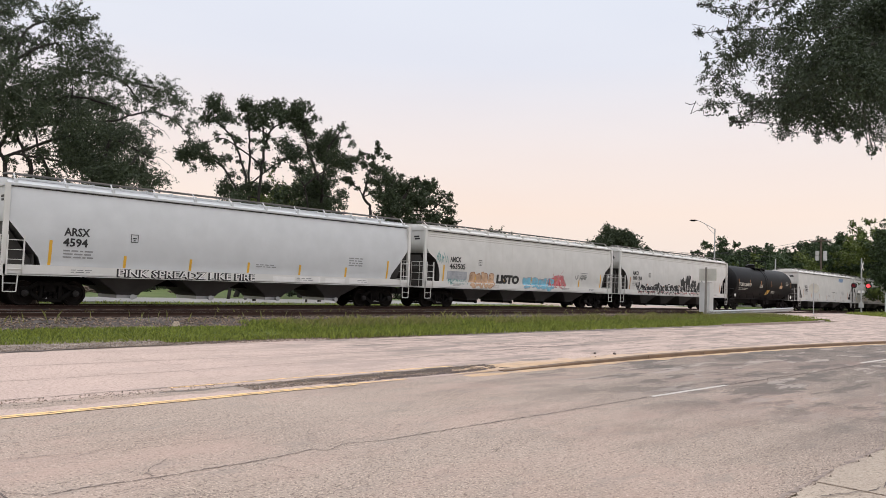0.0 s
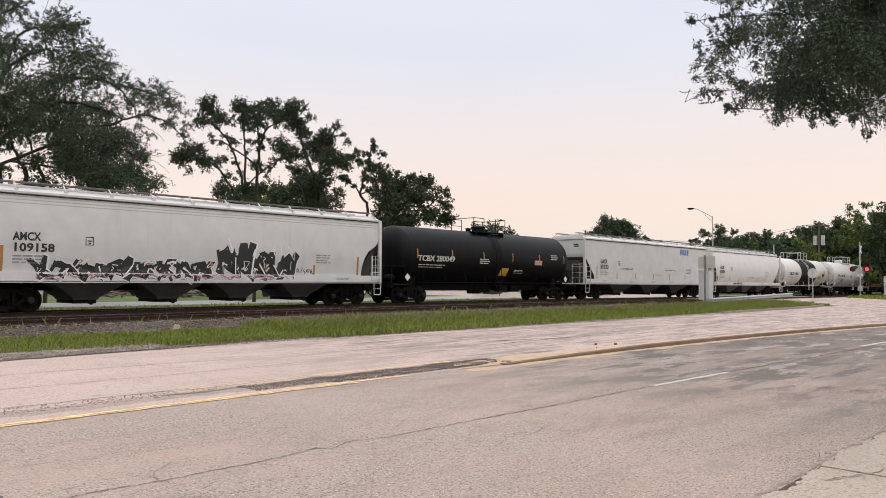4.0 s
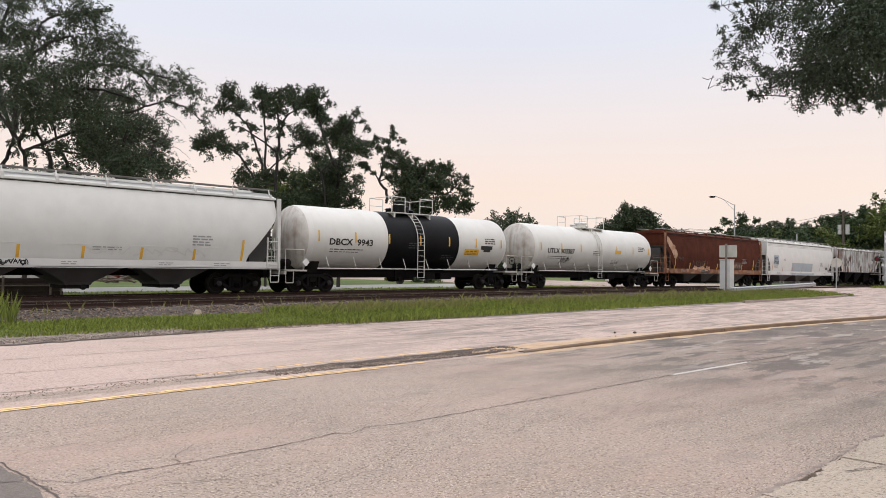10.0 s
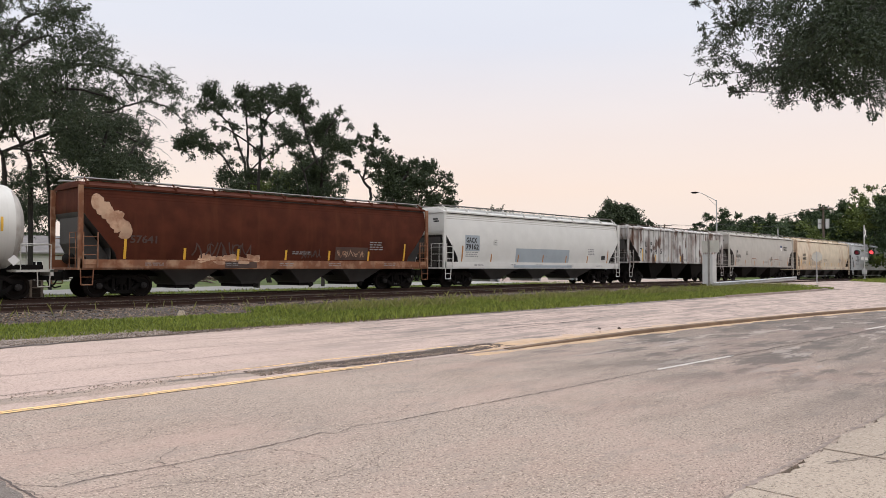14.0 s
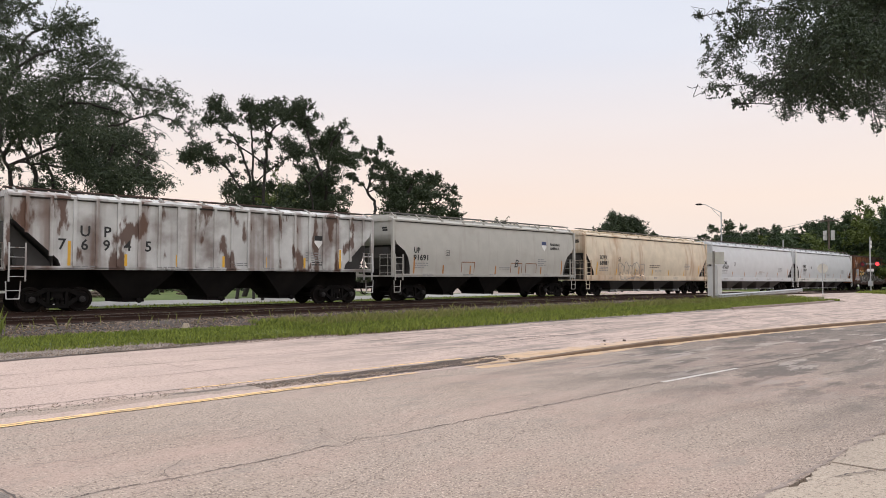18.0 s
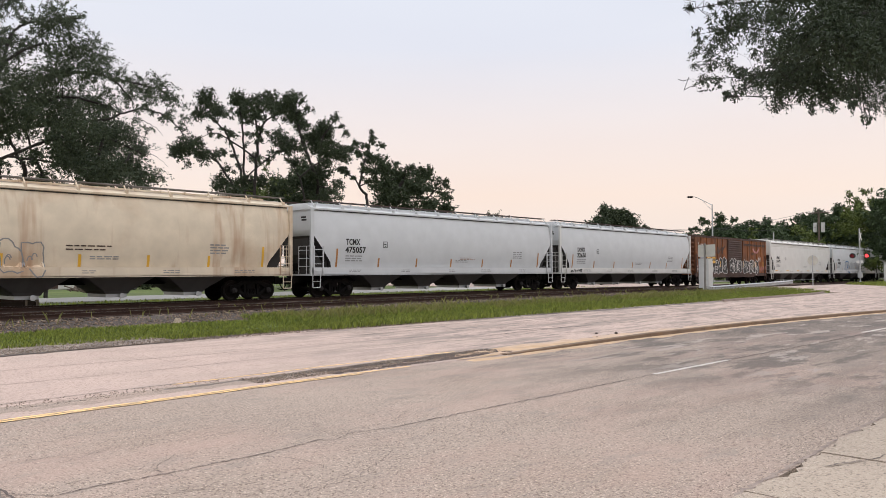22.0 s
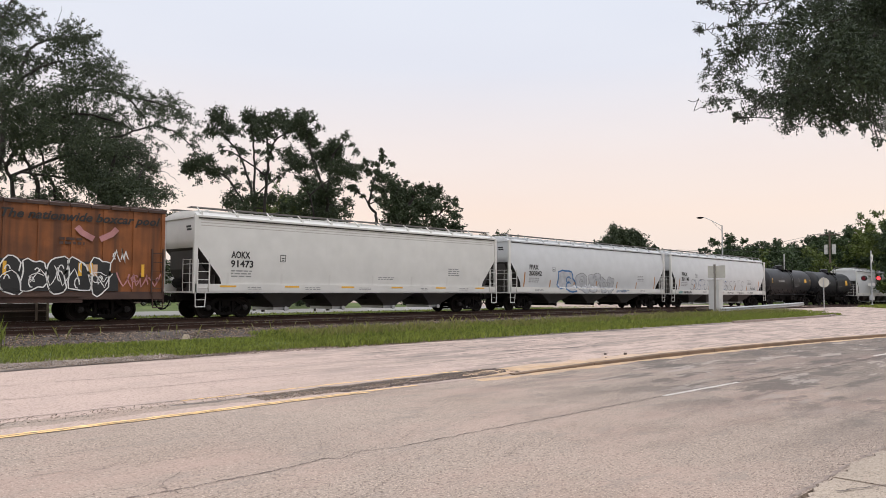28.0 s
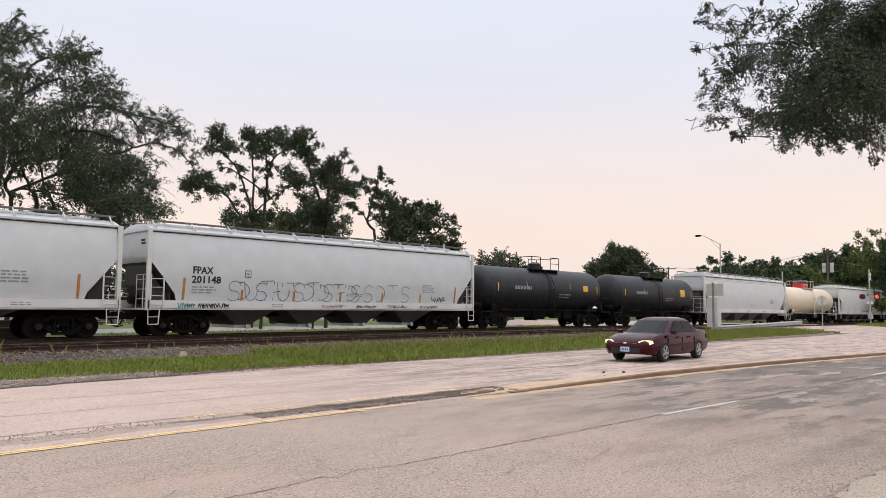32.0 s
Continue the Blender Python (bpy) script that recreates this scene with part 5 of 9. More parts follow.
def tank_car(at, length, label, paint, radius, centre, marks=None, letter=M_LETTER, band=None, rail_paint=None, dome="rail", seed=1, mark_x=4.1, side_ladder=True, head=0.75, sub=True, reflect=M_YELLOW, truck_at=1.95, over=0.55, dome_paint=None, ticks=7):
    """A tank car on stub sills; over: how far the platforms reach past the heads."""
    car = car_root("tank_car", at, length, label, "tank car")
    rail_paint = rail_paint or paint
    worn_rail = M_TAUPE if rail_paint is M_TANKWHITE else rail_paint

    def yf(z):
        return -math.sqrt(max(0.05, (radius + 0.004) ** 2 - (z - centre) ** 2))

    sides = 48
    ring = [(math.cos(2 * math.pi * i / sides), math.sin(2 * math.pi * i / sides)) for i in range(sides)]
    x0, x1 = over, length - over
    prof = [(x0 + head * (1 - math.cos(math.pi / 2 * k / 7)), radius * max(0.04, math.sin(math.pi / 2 * k / 7))) for k in range(8)]
    cuts = sorted({x0 + head, x1 - head, *([band[0], band[1]] if band else [])})
    prof += [(x, radius) for x in cuts[1:-1]]
    prof += [(x1 - head * (1 - math.cos(math.pi / 2 * k / 7)), radius * max(0.04, math.sin(math.pi / 2 * k / 7))) for k in range(7, -1, -1)]
    bm = bmesh.new()
    add_rings(bm, [[(x, -r * u, centre + r * w) for u, w in ring] for x, r in prof])
    mats = [paint]
    if paint is M_TANKWHITE:
        mats.append(M_TANKGRIME)
        for f in bm.faces:
            cx = f.calc_center_median().x
            if cx < x0 + head * 0.75 or cx > x1 - head * 0.75:
                f.material_index = 1
    if band:
        mats.append(M_BLACK)
        for f in bm.faces:
            if band[0] < f.calc_center_median().x < band[1]:
                f.material_index = len(mats) - 1
    part("tank_shell", bm, mats, car, smooth=True)
    for x in np.linspace(x0 + head + 0.1, x1 - head - 0.1, 5):
        bm = bmesh.new()
        in_band = band and band[0] < x < band[1]
        add_rings(bm, [[(x + d, -(radius + 0.006) * u, centre + (radius + 0.006) * w) for u, w in ring] for d in (-0.02, 0.02)], caps=False)
        part("weld_seam", bm, M_BLACK if in_band else paint, car)
    mid = length / 2
    dp = dome_paint or paint
    # top fittings in a cage
    bm = bmesh.new()
    top = centre + radius
    add_revolvedzz(bm, mid, 0, top - 0.08, [(0.42, 0), (0.42, 0.34), (0.46, 0.35), (0.46, 0.42), (0.30, 0.50), (0.05, 0.52)])
    part("manway", bm, dp, car, smooth=True)
    bm = bmesh.new()
    bm.free()
    for dx in (-0.85, 0.8):
        bm = bmesh.new()
        add_revolvedzz(bm, mid + dx, 0.1, top - 0.06, [(0.16, 0), (0.16, 0.2), (0.2, 0.21), (0.2, 0.26), (0.05, 0.3)], 10)
        part("valve", bm, dp, car, smooth=True)
    bm = bmesh.new()
    for y in (-0.75, 0.75):
        z = centre + math.sqrt(radius ** 2 - 0.75 ** 2) + 0.10
        add_box(bm, mid - 1.5, mid + 1.5, y - 0.22, y + 0.22, z, z + 0.05)
        for x in (-1.3, 0, 1.3):
            add_box(bm, mid + x - 0.04, mid + x + 0.04, y - 0.22, y + 0.22, z - 0.30, z)
    part("top_platform", bm, rail_paint, car)
    for y in (-0.95, 0.95):
        z = centre + math.sqrt(radius ** 2 - 0.75 ** 2) + 0.12
        for a, b in ((-1.5, -0.55), (0.55, 1.5)):
            bm = bmesh.new()
            add_path(bm, [(mid + a, y, z), (mid + a, y, z + 0.85), (mid + b, y, z + 0.85), (mid + b, y, z)], 0.025, 5)
            add_tube(bm, (mid + a, y, z + 0.45), (mid + b, y, z + 0.45), 0.018, 5)
            part("top_railing", bm, rail_paint, car)
    for x in (-1.5, 1.5):
        bm = bmesh.new()
        z = centre + math.sqrt(radius ** 2 - 0.75 ** 2) + 0.12
        add_path(bm, [(mid + x, -0.95, z + 0.85), (mid + x, 0.95, z + 0.85)], 0.022, 5)
        part("top_railing", bm, rail_paint, car)
    if side_ladder:
        for sgn in (-1, 1):
            bm = bmesh.new()
            angles = [math.radians(a) for a in np.linspace(62, -58, 16)]
            curve = [(sgn * (radius + 0.09) * math.cos(a), centre + (radius + 0.09) * math.sin(a)) for a in angles]
            curve = curve[:9] + [(sgn * (radius + 0.09), z) for z in np.linspace(centre - 0.2, 0.72, 7)]
            for dx in (-0.24, 0.24):
                add_path(bm, [(mid + dx, y, z) for y, z in curve], 0.022, 4)
            for y, z in curve[1:]:
                add_tube(bm, (mid - 0.24, y, z), (mid + 0.24, y, z), 0.014, 4)
            part("ladder", bm, rail_paint, car)
    # handrail pipe along both sides, on brackets, with saddles and end platforms
    low = centre - radius * 0.98
    for sgn in (-1, 1):
        bm = bmesh.new()
        y = sgn * 1.42
        add_tube(bm, (1.9, y, 1.17), (length - 1.9, y, 1.17), 0.026, 6)
        for x in np.linspace(2.6, length - 2.6, 8):
            add_tube(bm, (x, y, 1.17), (x - 0.12, sgn * (abs(yf(1.75)) - 0.02), 1.75), 0.018, 4)
        part("side_handrail", bm, rail_paint, car)
    for x, d in ((0.0, 1), (length, -1)):
        bm = bmesh.new()
        add_box(bm, min(x, x + d * 3.1), max(x, x + d * 3.1), -0.33, 0.33, 0.72, max(1.02, low + 0.18))
        add_rings(bm, [[(x + d * 1.95 + e, -w, z) for w, z in ((-0.9, 0.95), (0.9, 0.95), (1.15, centre - radius * 0.62), (0.6, low), (-0.6, low), (-1.15, centre - radius * 0.62))] for e in (-0.28, 0.28)])
        part("stub_sill", bm, M_STEEL, car)
        bm = bmesh.new()
        add_box(bm, min(x, x + d * 1.25), max(x, x + d * 1.25), -1.5, 1.5, 1.02, 1.10)
        add_box(bm, min(x, x + d * 0.12), max(x, x + d * 0.12), -1.5, 1.5, 0.88, 1.12)
        part("end_platform", bm, worn_rail, car)
        for y in (-1.45, 1.45):
            bm = bmesh.new()
            add_path(bm, [(x + d * 0.08, y, 1.05), (x + d * 0.08, y, 2.05), (x + d * 1.1, y, 2.05), (x + d * 1.1, y, 1.05)], 0.020, 5)
            part("end_railing", bm, worn_rail, car)
            bm = bmesh.new()
            add_path(bm, [(x + d * 0.10, y, 1.05), (x + d * 0.12, y, 0.48), (x + d * 0.52, y, 0.48), (x + d * 0.54, y, 1.05)], 0.022, 5)
            part("stirrup", bm, worn_rail, car)
        bm = bmesh.new()
        add_path(bm, [(x + d * 0.08, -1.45, 2.05), (x + d * 0.08, 1.45, 2.05)], 0.018, 5)
        part("end_railing", bm, worn_rail, car)
    bm = bmesh.new()
    add_revolvedx(bm, 0.55, -0.7, 1.42, 0.2, 0.7)
    add_ringx(bm, 0.14, -0.6, 1.75, 0.24)
    part("hand_brake", bm, M_STEEL, car)
    if sub:
        bm = bmesh.new()
        add_box(bm, mid - 0.7, mid + 0.7, -0.35, 0.35, 0.55, low + 0.1)
        add_drum(bm, mid - 0.4, -0.5, 0.5, 0.6, 0.13, 10)
        add_box(bm, mid + 1.1, mid + 1.8, -0.9, -0.4, 0.62, 0.98)
        add_box(bm, 2.9, length - 2.9, -0.28, 0.28, 0.70, low + 0.06)
        add_box(bm, mid + 2.4, mid + 3.3, -0.75, -0.25, 0.60, 0.95)
        part("bottom_outlet", bm, M_STEEL, car)
    running_gear(car, length, truck_at)
    if marks:
        lettering(car, marks, mark_x, centre - 0.34, 0.44, letter, yf, heavy=0.012, width=0.27 * len(marks))
        bars(car, mark_x + 0.1, centre - 0.58, 2, 2.2, letter, yf, seed)
        bars(car, mark_x - 3.0 if mark_x > 6 else mark_x + 5.2, centre - 0.15, 3, 0.9, letter, yf, seed + 5)
        bars(car, length - 3.2, centre + 0.28, 3, 0.9, letter, yf, seed + 6, 0.06, 0.13)
        bars(car, mid + 1.8, centre - 0.75, 3, 1.0, letter, yf, seed + 7, 0.04, 0.09)
    for x in np.linspace(x0 + head + 0.35, x1 - head - 0.35, ticks):
        z = centre + 0.02
        plate(car, "reflector", x, x + 0.085, z - 0.22, z + 0.30, reflect, yf, 0.016)
    for x in (1.15, length - 1.35):
        bm = bmesh.new()
        z = 1.45
        add_rings(bm, [[(x - 0.2, y, z), (x, y, z - 0.2), (x + 0.2, y, z), (x, y, z + 0.2)] for y in (-1.56, -1.54)])
        add_tube(bm, (x, -1.53, z), (x, -1.45, z), 0.03, 5)
        part("placard", bm, M_STEEL if paint is M_BLACK_OLD else M_SIGNWHITE, car)
    return car, yf


def add_revolvedzz(bm, x, y, z, prof, sides=16):
    ring = [(math.cos(2 * math.pi * i / sides), math.sin(2 * math.pi * i / sides)) for i in range(sides)]
    add_rings(bm, [[(x + r * u, y + r * w, z + h) for u, w in ring] for r, h in prof])


def boxcar(at, length, label):
    car = car_root("boxcar", at, length, label, "boxcar")
    half, z0, z1 = 1.55, 1.0, 4.42

    def yf(z):
        return -half

    bm = bmesh.new()
    add_box(bm, 0.10, length - 0.10, -half + 0.02, half - 0.02, z0, z1)
    part("body", bm, M_ORANGE, car)
    bm = bmesh.new()
    n = 22
    for k in range(n):
        xa, xb = 0.02 + (length - 0.04) * k / n, 0.02 + (length - 0.04) * (k + 1) / n
        add_rings(bm, [[(x, -half - 0.06, z1 - 0.05), (x, half + 0.06, z1 - 0.05), (x, half + 0.06, z1 + 0.06), (x, 0, z1 + 0.26), (x, -half - 0.06, z1 + 0.06)] for x in (xa + 0.03, xb - 0.03)])
        add_rings(bm, [[(x, -half - 0.04, z1 + 0.02), (x, half + 0.04, z1 + 0.02), (x, half + 0.04, z1 + 0.11), (x, 0, z1 + 0.31), (x, -half - 0.04, z1 + 0.11)] for x in (xb - 0.03, xb + 0.03)])
    part("roof", bm, M_BROWNDARK, car)
    door0, door1 = 6.9, 10.2
    for sgn in (-1, 1):
        y = sgn * half
        bm = bmesh.new()
        add_box(bm, 0.05, length - 0.05, min(y - sgn * 0.08, y + sgn * 0.02), max(y - sgn * 0.08, y + sgn * 0.02), z0 - 0.14, z0 + 0.16)
        add_box(bm, 3.2, length - 3.2, min(y - sgn * 0.08, y + sgn * 0.01), max(y - sgn * 0.08, y + sgn * 0.01), z0 - 0.26, z0 - 0.12)
        part("side_sill", bm, M_BROWNDARK, car)
        xs = [x for x in np.linspace(0.12, length - 0.12, 15) if not door0 - 0.25 < x < door1 + 0.25]
        for x in xs:
            bm = bmesh.new()
            add_box(bm, x - 0.07, x + 0.07, min(y - sgn * 0.06, y + sgn * 0.04), max(y - sgn * 0.06, y + sgn * 0.04), z0 + 0.16, z1 - 0.06)
            part("side_post", bm, M_ORANGE, car)
        bm = bmesh.new()
        add_box(bm, door0, door1, min(y, y + sgn * 0.07), max(y, y + sgn * 0.07), z0 + 0.05, z1 - 0.10)
        door = part("sliding_door", bm, M_BROWNDARK, car)
        for k in range(15):
            bm = bmesh.new()
            z = z0 + 0.22 + k * 0.205
            add_rings(bm, [[(x, y + sgn * 0.06, z), (x, y + sgn * 0.115, z + 0.05), (x, y + sgn * 0.115, z + 0.09), (x, y + sgn * 0.06, z + 0.14)] for x in (door0 + 0.12, door1 - 0.12)])
            part("corrugation", bm, M_BROWNDARK, door)
        bm = bmesh.new()
        add_box(bm, door0 - 0.5, door1 + 3.0, min(y, y + sgn * 0.12), max(y, y + sgn * 0.12), z0 - 0.03, z0 + 0.04)
        part("door_track", bm, M_BROWNDARK, car)
    for x, d in ((0.1, -1), (length - 0.1, 1)):
        for k in range(8):
            bm = bmesh.new()
            z = z0 + 0.25 + k * 0.40
            add_rings(bm, [[(x, y, z), (x + d * 0.07, y, z + 0.1), (x + d * 0.07, y, z + 0.18), (x, y, z + 0.28)] for y in (-half + 0.12, half - 0.12)])
            part("end_rib", bm, M_ORANGE, car)
    lad = cached("boxlad", lambda: ladder_mesh(M_BROWNDARK, 0.12, 0.58, 1.1, 2.9, 5))
    sti = cached("boxsti", lambda: stirrup_mesh(M_BROWNDARK))
    for m in (pose(0, -half - 0.07, 0), pose(length, -half - 0.07, 0) @ Matrix.Diagonal((-1, 1, 1, 1))):
        place("ladder", lad, car, m)
        place("stirrup", sti, car, m)
    bm = bmesh.new()
    add_box(bm, 0.0, length, -0.25, 0.25, 0.72, z0)
    for x in np.linspace(3.6, length - 3.6, 6):
        add_box(bm, x - 0.08, x + 0.08, -1.4, 1.4, 0.80, z0)
    part("underframe", bm, M_STEEL, car)
    running_gear(car, length, 2.2)

    def yg(z):
        return -half - 0.042

    def yd(z):
        return -half - 0.118

    lettering(car, "The nationwide boxcar pool", 10.35, 3.84, 0.46, M_LETTER, yg, slant=0.3, heavy=0.012, width=5.8)
    # the emblem as plain bent bars, the big word on the other half as bars
    bm = bmesh.new()
    ex = 13.75
    for sx in (-1, 1):
        add_ribbon(bm, [(ex + sx * 0.75, 3.62), (ex + sx * 0.55, 3.40), (ex + sx * 0.12, 3.18)], 0.22, yg, 0.004)
    part("emblem", bm, M_G_ROSE, car)
    bm = bmesh.new()
    for k in range(6):
        add_ribbon(bm, [(0.9 + k * 0.95, 2.95), (0.9 + k * 0.95, 3.6)], 0.26, yg, 0.004)
        add_ribbon(bm, [(0.9 + k * 0.95, 2.95 + 0.3 * (k % 2)), (1.5 + k * 0.95, 3.1 + 0.3 * (k % 3))], 0.2, yg, 0.005)
    part("lettering_bars", bm, M_BROWNDARK, car)
    bars(car, door1 + 2.2, 3.10, 2, 0.9, M_BROWNDARK, yg, 77, 0.10, 0.16)
    def ys(z):
        return -half - (0.042 if z > 1.16 else 0.022)

    for k, (xa, xb, za) in enumerate(((2.6, 3.5, 1.75), (3.5, 4.6, 2.45), (4.6, 5.6, 2.3), (5.6, 6.75, 2.4), (10.3, 11.4, 2.35), (11.4, 12.7, 2.2), (12.7, 13.9, 2.3), (13.9, 14.6, 1.9))):
        plate(car, "overpaint", xa, xb, 1.17, za, M_LETTER, yg, 0.003 + 0.0004 * (k % 2))
    plate(car, "overpaint", 7.1, 9.6, 1.2, 2.3, M_LETTER, yd, 0.003)
    for x0, x1, z0, z1, n, face, seed in ((2.5, door0 - 0.2, 1.02, 2.6, 4, ys, 11), (door0 + 0.2, door1 - 0.3, 1.2, 2.5, 3, yd, 12), (door1 + 0.2, length - 2.2, 1.05, 2.45, 5, ys, 13)):
        bubble_graffiti(car, x0, x1, z0, z1, n, M_LETTER, M_LETTERW, lambda z, f=face: f(z) - 0.006, seed, 0.05, "black sprayed letter edged in white")
        tag_graffiti(car, x0, x1, z0 + 0.15, z0 + 0.75 * (z1 - z0), n - 1, M_LETTERW, lambda z, f=face: f(z) - 0.014, seed, 0.03)
    tag_graffiti(car, 0.4, 2.6, 1.2, 1.9, 5, M_LETTERW, yg, 16, 0.05)
    tag_graffiti(car, 0.4, 3.2, 1.2, 2.0, 4, M_G_ROSE, yg, 17, 0.06)
    plate(car, "sprayed_panel", 1.0, 2.1, 1.3, 2.75, M_G_GREY, yg, 0.004, "pale grey panel with scrawl")
    plate(car, "stencil_panel", 2.35, 3.1, 2.05, 2.6, M_YELLOW, yg, 0.015)
    plate(car, "stencil_panel", 3.35, 4.1, 2.05, 2.6, M_YELLOW, yg, 0.015)
    bars(car, 2.45, 2.25, 1, 0.55, M_LETTER, lambda z: yg(z) - 0.014, 78, 0.24)
    bars(car, 3.45, 2.25, 1, 0.55, M_LETTER, lambda z: yg(z) - 0.014, 79, 0.24)
    tag_graffiti(car, 0.5, 1.5, 3.1, 4.0, 2, M_LETTERW, yg, 18, 0.035)
    tag_graffiti(car, length - 1.9, length - 0.2, 1.3, 1.95, 4, M_G_ROSE, yg, 14, 0.05)
    tag_graffiti(car, length - 2.2, length - 1.5, 2.3, 3.0, 2, M_LETTERW, yg, 15, 0.035)
    plate(car, "stencil_panel", length - 3.6, length - 2.7, 1.75, 2.2, M_G_TAN, yg, 0.013)
    for x in (0.9, 3.0, 5.1, door1 + 0.35, door1 + 2.9, length - 3.0, length - 1.0):
        plate(car, "reflector", x, x + 0.12, 1.75, 2.25, M_YELLOW, yg, 0.016)
    return car, yf


def shield(car, x, z, yf, mat=M_NAVY, h=0.62):
    """A railway emblem as a plain shield of two colours."""
    w = h * 0.8
    bm = bmesh.new()
    add_fill(bm, [(x, z + h), (x + w, z + h), (x + w, z + h * 0.45), (x + w / 2, z), (x, z + h * 0.45)], yf, 0.008)
    s = part("emblem", bm, M_LETTERW, car)
    bm = bmesh.new()
    add_fill(bm, [(x, z + h), (x + w, z + h), (x + w, z + h * 0.62), (x, z + h * 0.62)], yf, 0.011)
    part("emblem_field", bm, mat, s)


GREY_CAR = "pale grey curved-side covered hopper car with a white sill"

car, yf = hopper_car(7.85, 19.87, "pale grey covered hopper car with scrawled white letters along its sill", M_GREY, ("ARSX", "4594"), M_WHITE, bulge=0.17, reflect=M_YELLOW, seed=3, mark_x=2.05)
lettering(car, "PINK SPREADZ LIKE FIRE", 4.05, 1.17, 0.40, M_LETTER, yf, heavy=0.030, name="graffiti", width=6.2)
lettering(car, "PINK SPREADZ LIKE FIRE", 4.08, 1.18, 0.40, M_LETTERW, lambda z: yf(z) - 0.004, heavy=0.002, name="graffiti", width=6.14)
for k in range(4):
    plate(car, "overpaint", 11.2 + k * 1.5, 12.4 + k * 1.5, 1.18, 1.42 + 0.04 * (k % 2), M_LETTERW, yf, 0.005)

car, yf = hopper_car(28.85, 19.75, "pale grey covered hopper car with tan, blue and pink graffiti", M_WORN, ("AMCX", "463505"), M_WHITE, bulge=0.12, bands=True, curved_ends=True, reflect=M_YELLOW, seed=4)
plate(car, "overpaint", 1.9, 3.6, 1.62, 2.12, M_G_GREY, yf, 0.0075)
bubble_graffiti(car, 3.8, 6.1, 1.2, 2.15, 4, M_G_TAN, M_PEEL, yf, 21, 0.05, "tan sprayed bubble letters")
lettering(car, "LISTO", 6.35, 1.55, 0.68, M_LETTER, yf, heavy=0.045, name="graffiti", width=2.25)
bubble_graffiti(car, 9.0, 12.4, 1.17, 2.05, 4, M_G_BLUE, M_PATCH, yf, 22, 0.05, "sky blue sprayed bubble letters")
wild_graffiti(car, 11.7, 13.8, 1.3, 2.35, 3, yf, 23, M_G_PINK, M_G_ROSE, "pink and red sprayed letters")
tag_graffiti(car, 14.9, 16.4, 1.95, 2.4, 5, M_LETTER, yf, 24, 0.03)
tag_graffiti(car, 1.0, 1.9, 2.4, 3.2, 3, M_G_TEAL, yf, 25, 0.035)
tag_graffiti(car, 2.0, 3.6, 1.3, 1.75, 5, M_G_TEAL, yf, 26, 0.04)

car, yf = hopper_car(49.7, 19.45, "pale grey covered hopper car with black and rose angular graffiti", M_WORN, ("AMCX", "109158"), M_WHITE, bulge=0.12, bands=True, curved_ends=True, reflect=M_AMBER, seed=5, mark_x=1.95)
tag_graffiti(car, 2.6, 13.8, 1.25, 1.5, 9, M_G_ROSE, yf, 31, 0.05)
for x0, x1, z0, z1, n, seed in ((2.7, 9.6, 1.2, 2.05, 9, 32), (9.9, 13.8, 1.25, 2.7, 5, 33)):
    wild_graffiti(car, x0, x1, z0, z1, n, yf, seed, M_LETTER, M_LETTERW, "black sprayed letter edged in white")
    tag_graffiti(car, x0, x1, z0, z1, n, M_LETTER, lambda z, f=yf: f(z) - 0.008, seed, 0.12)
tag_graffiti(car, 14.1, 15.2, 1.55, 1.85, 4, M_LETTER, yf, 34, 0.03)

car, yf = tank_car(69.95, 17.5, "long black tank car with white stencilled lettering", M_BLACK, 1.66, 2.72, "TCBX 280049", M_SIGNBACK, dome="hood", seed=6, mark_x=1.85, rail_paint=M_BLACK, over=0.65, ticks=6, reflect=M_AMBER)
plate(car, "notice_panel", 9.2, 9.95, 1.6, 2.1, M_YELLOW, yf, 0.009, "yellow notice panel")
plate(car, "notice_panel", 12.5, 13.3, 2.35, 2.65, M_G_TAN, yf, 0.009)

car, yf = hopper_car(88.45, 20.05, "off-white covered hopper car with a blue emblem high on its side", M_WORN, ("GACX", "55323"), M_WORN, bulge=0.03, half=1.60, bays=3, knee=3.0, sheet=1.35, reflect=M_AMBER, seed=7, mark_x=2.1)
bm = bmesh.new()
for k in range(4):
    x = 14.75 + k * 0.42
    add_ribbon(bm, [(x + 0.08, 3.68), (x + 0.24, 4.14)], 0.30, yf, 0.008)
part("emblem", bm, M_BLUE, car, "blue emblem of slanted blocks")
lettering(car, "DO NOT HAMMER ON CAR", 4.8, 2.25, 0.16, M_LETTER, yf)
lettering(car, "DO NOT HAMMER ON CAR", 12.0, 2.25, 0.16, M_LETTER, yf)
for k, x in enumerate((3.6, 8.2, 13.2, 17.0)):
    bm = bmesh.new()
    add_drum(bm, x, yf(1.75) - 0.012, yf(1.75) - 0.004, 1.72, 0.08, 12)
    part("test_mark", bm, M_LETTERW, car)

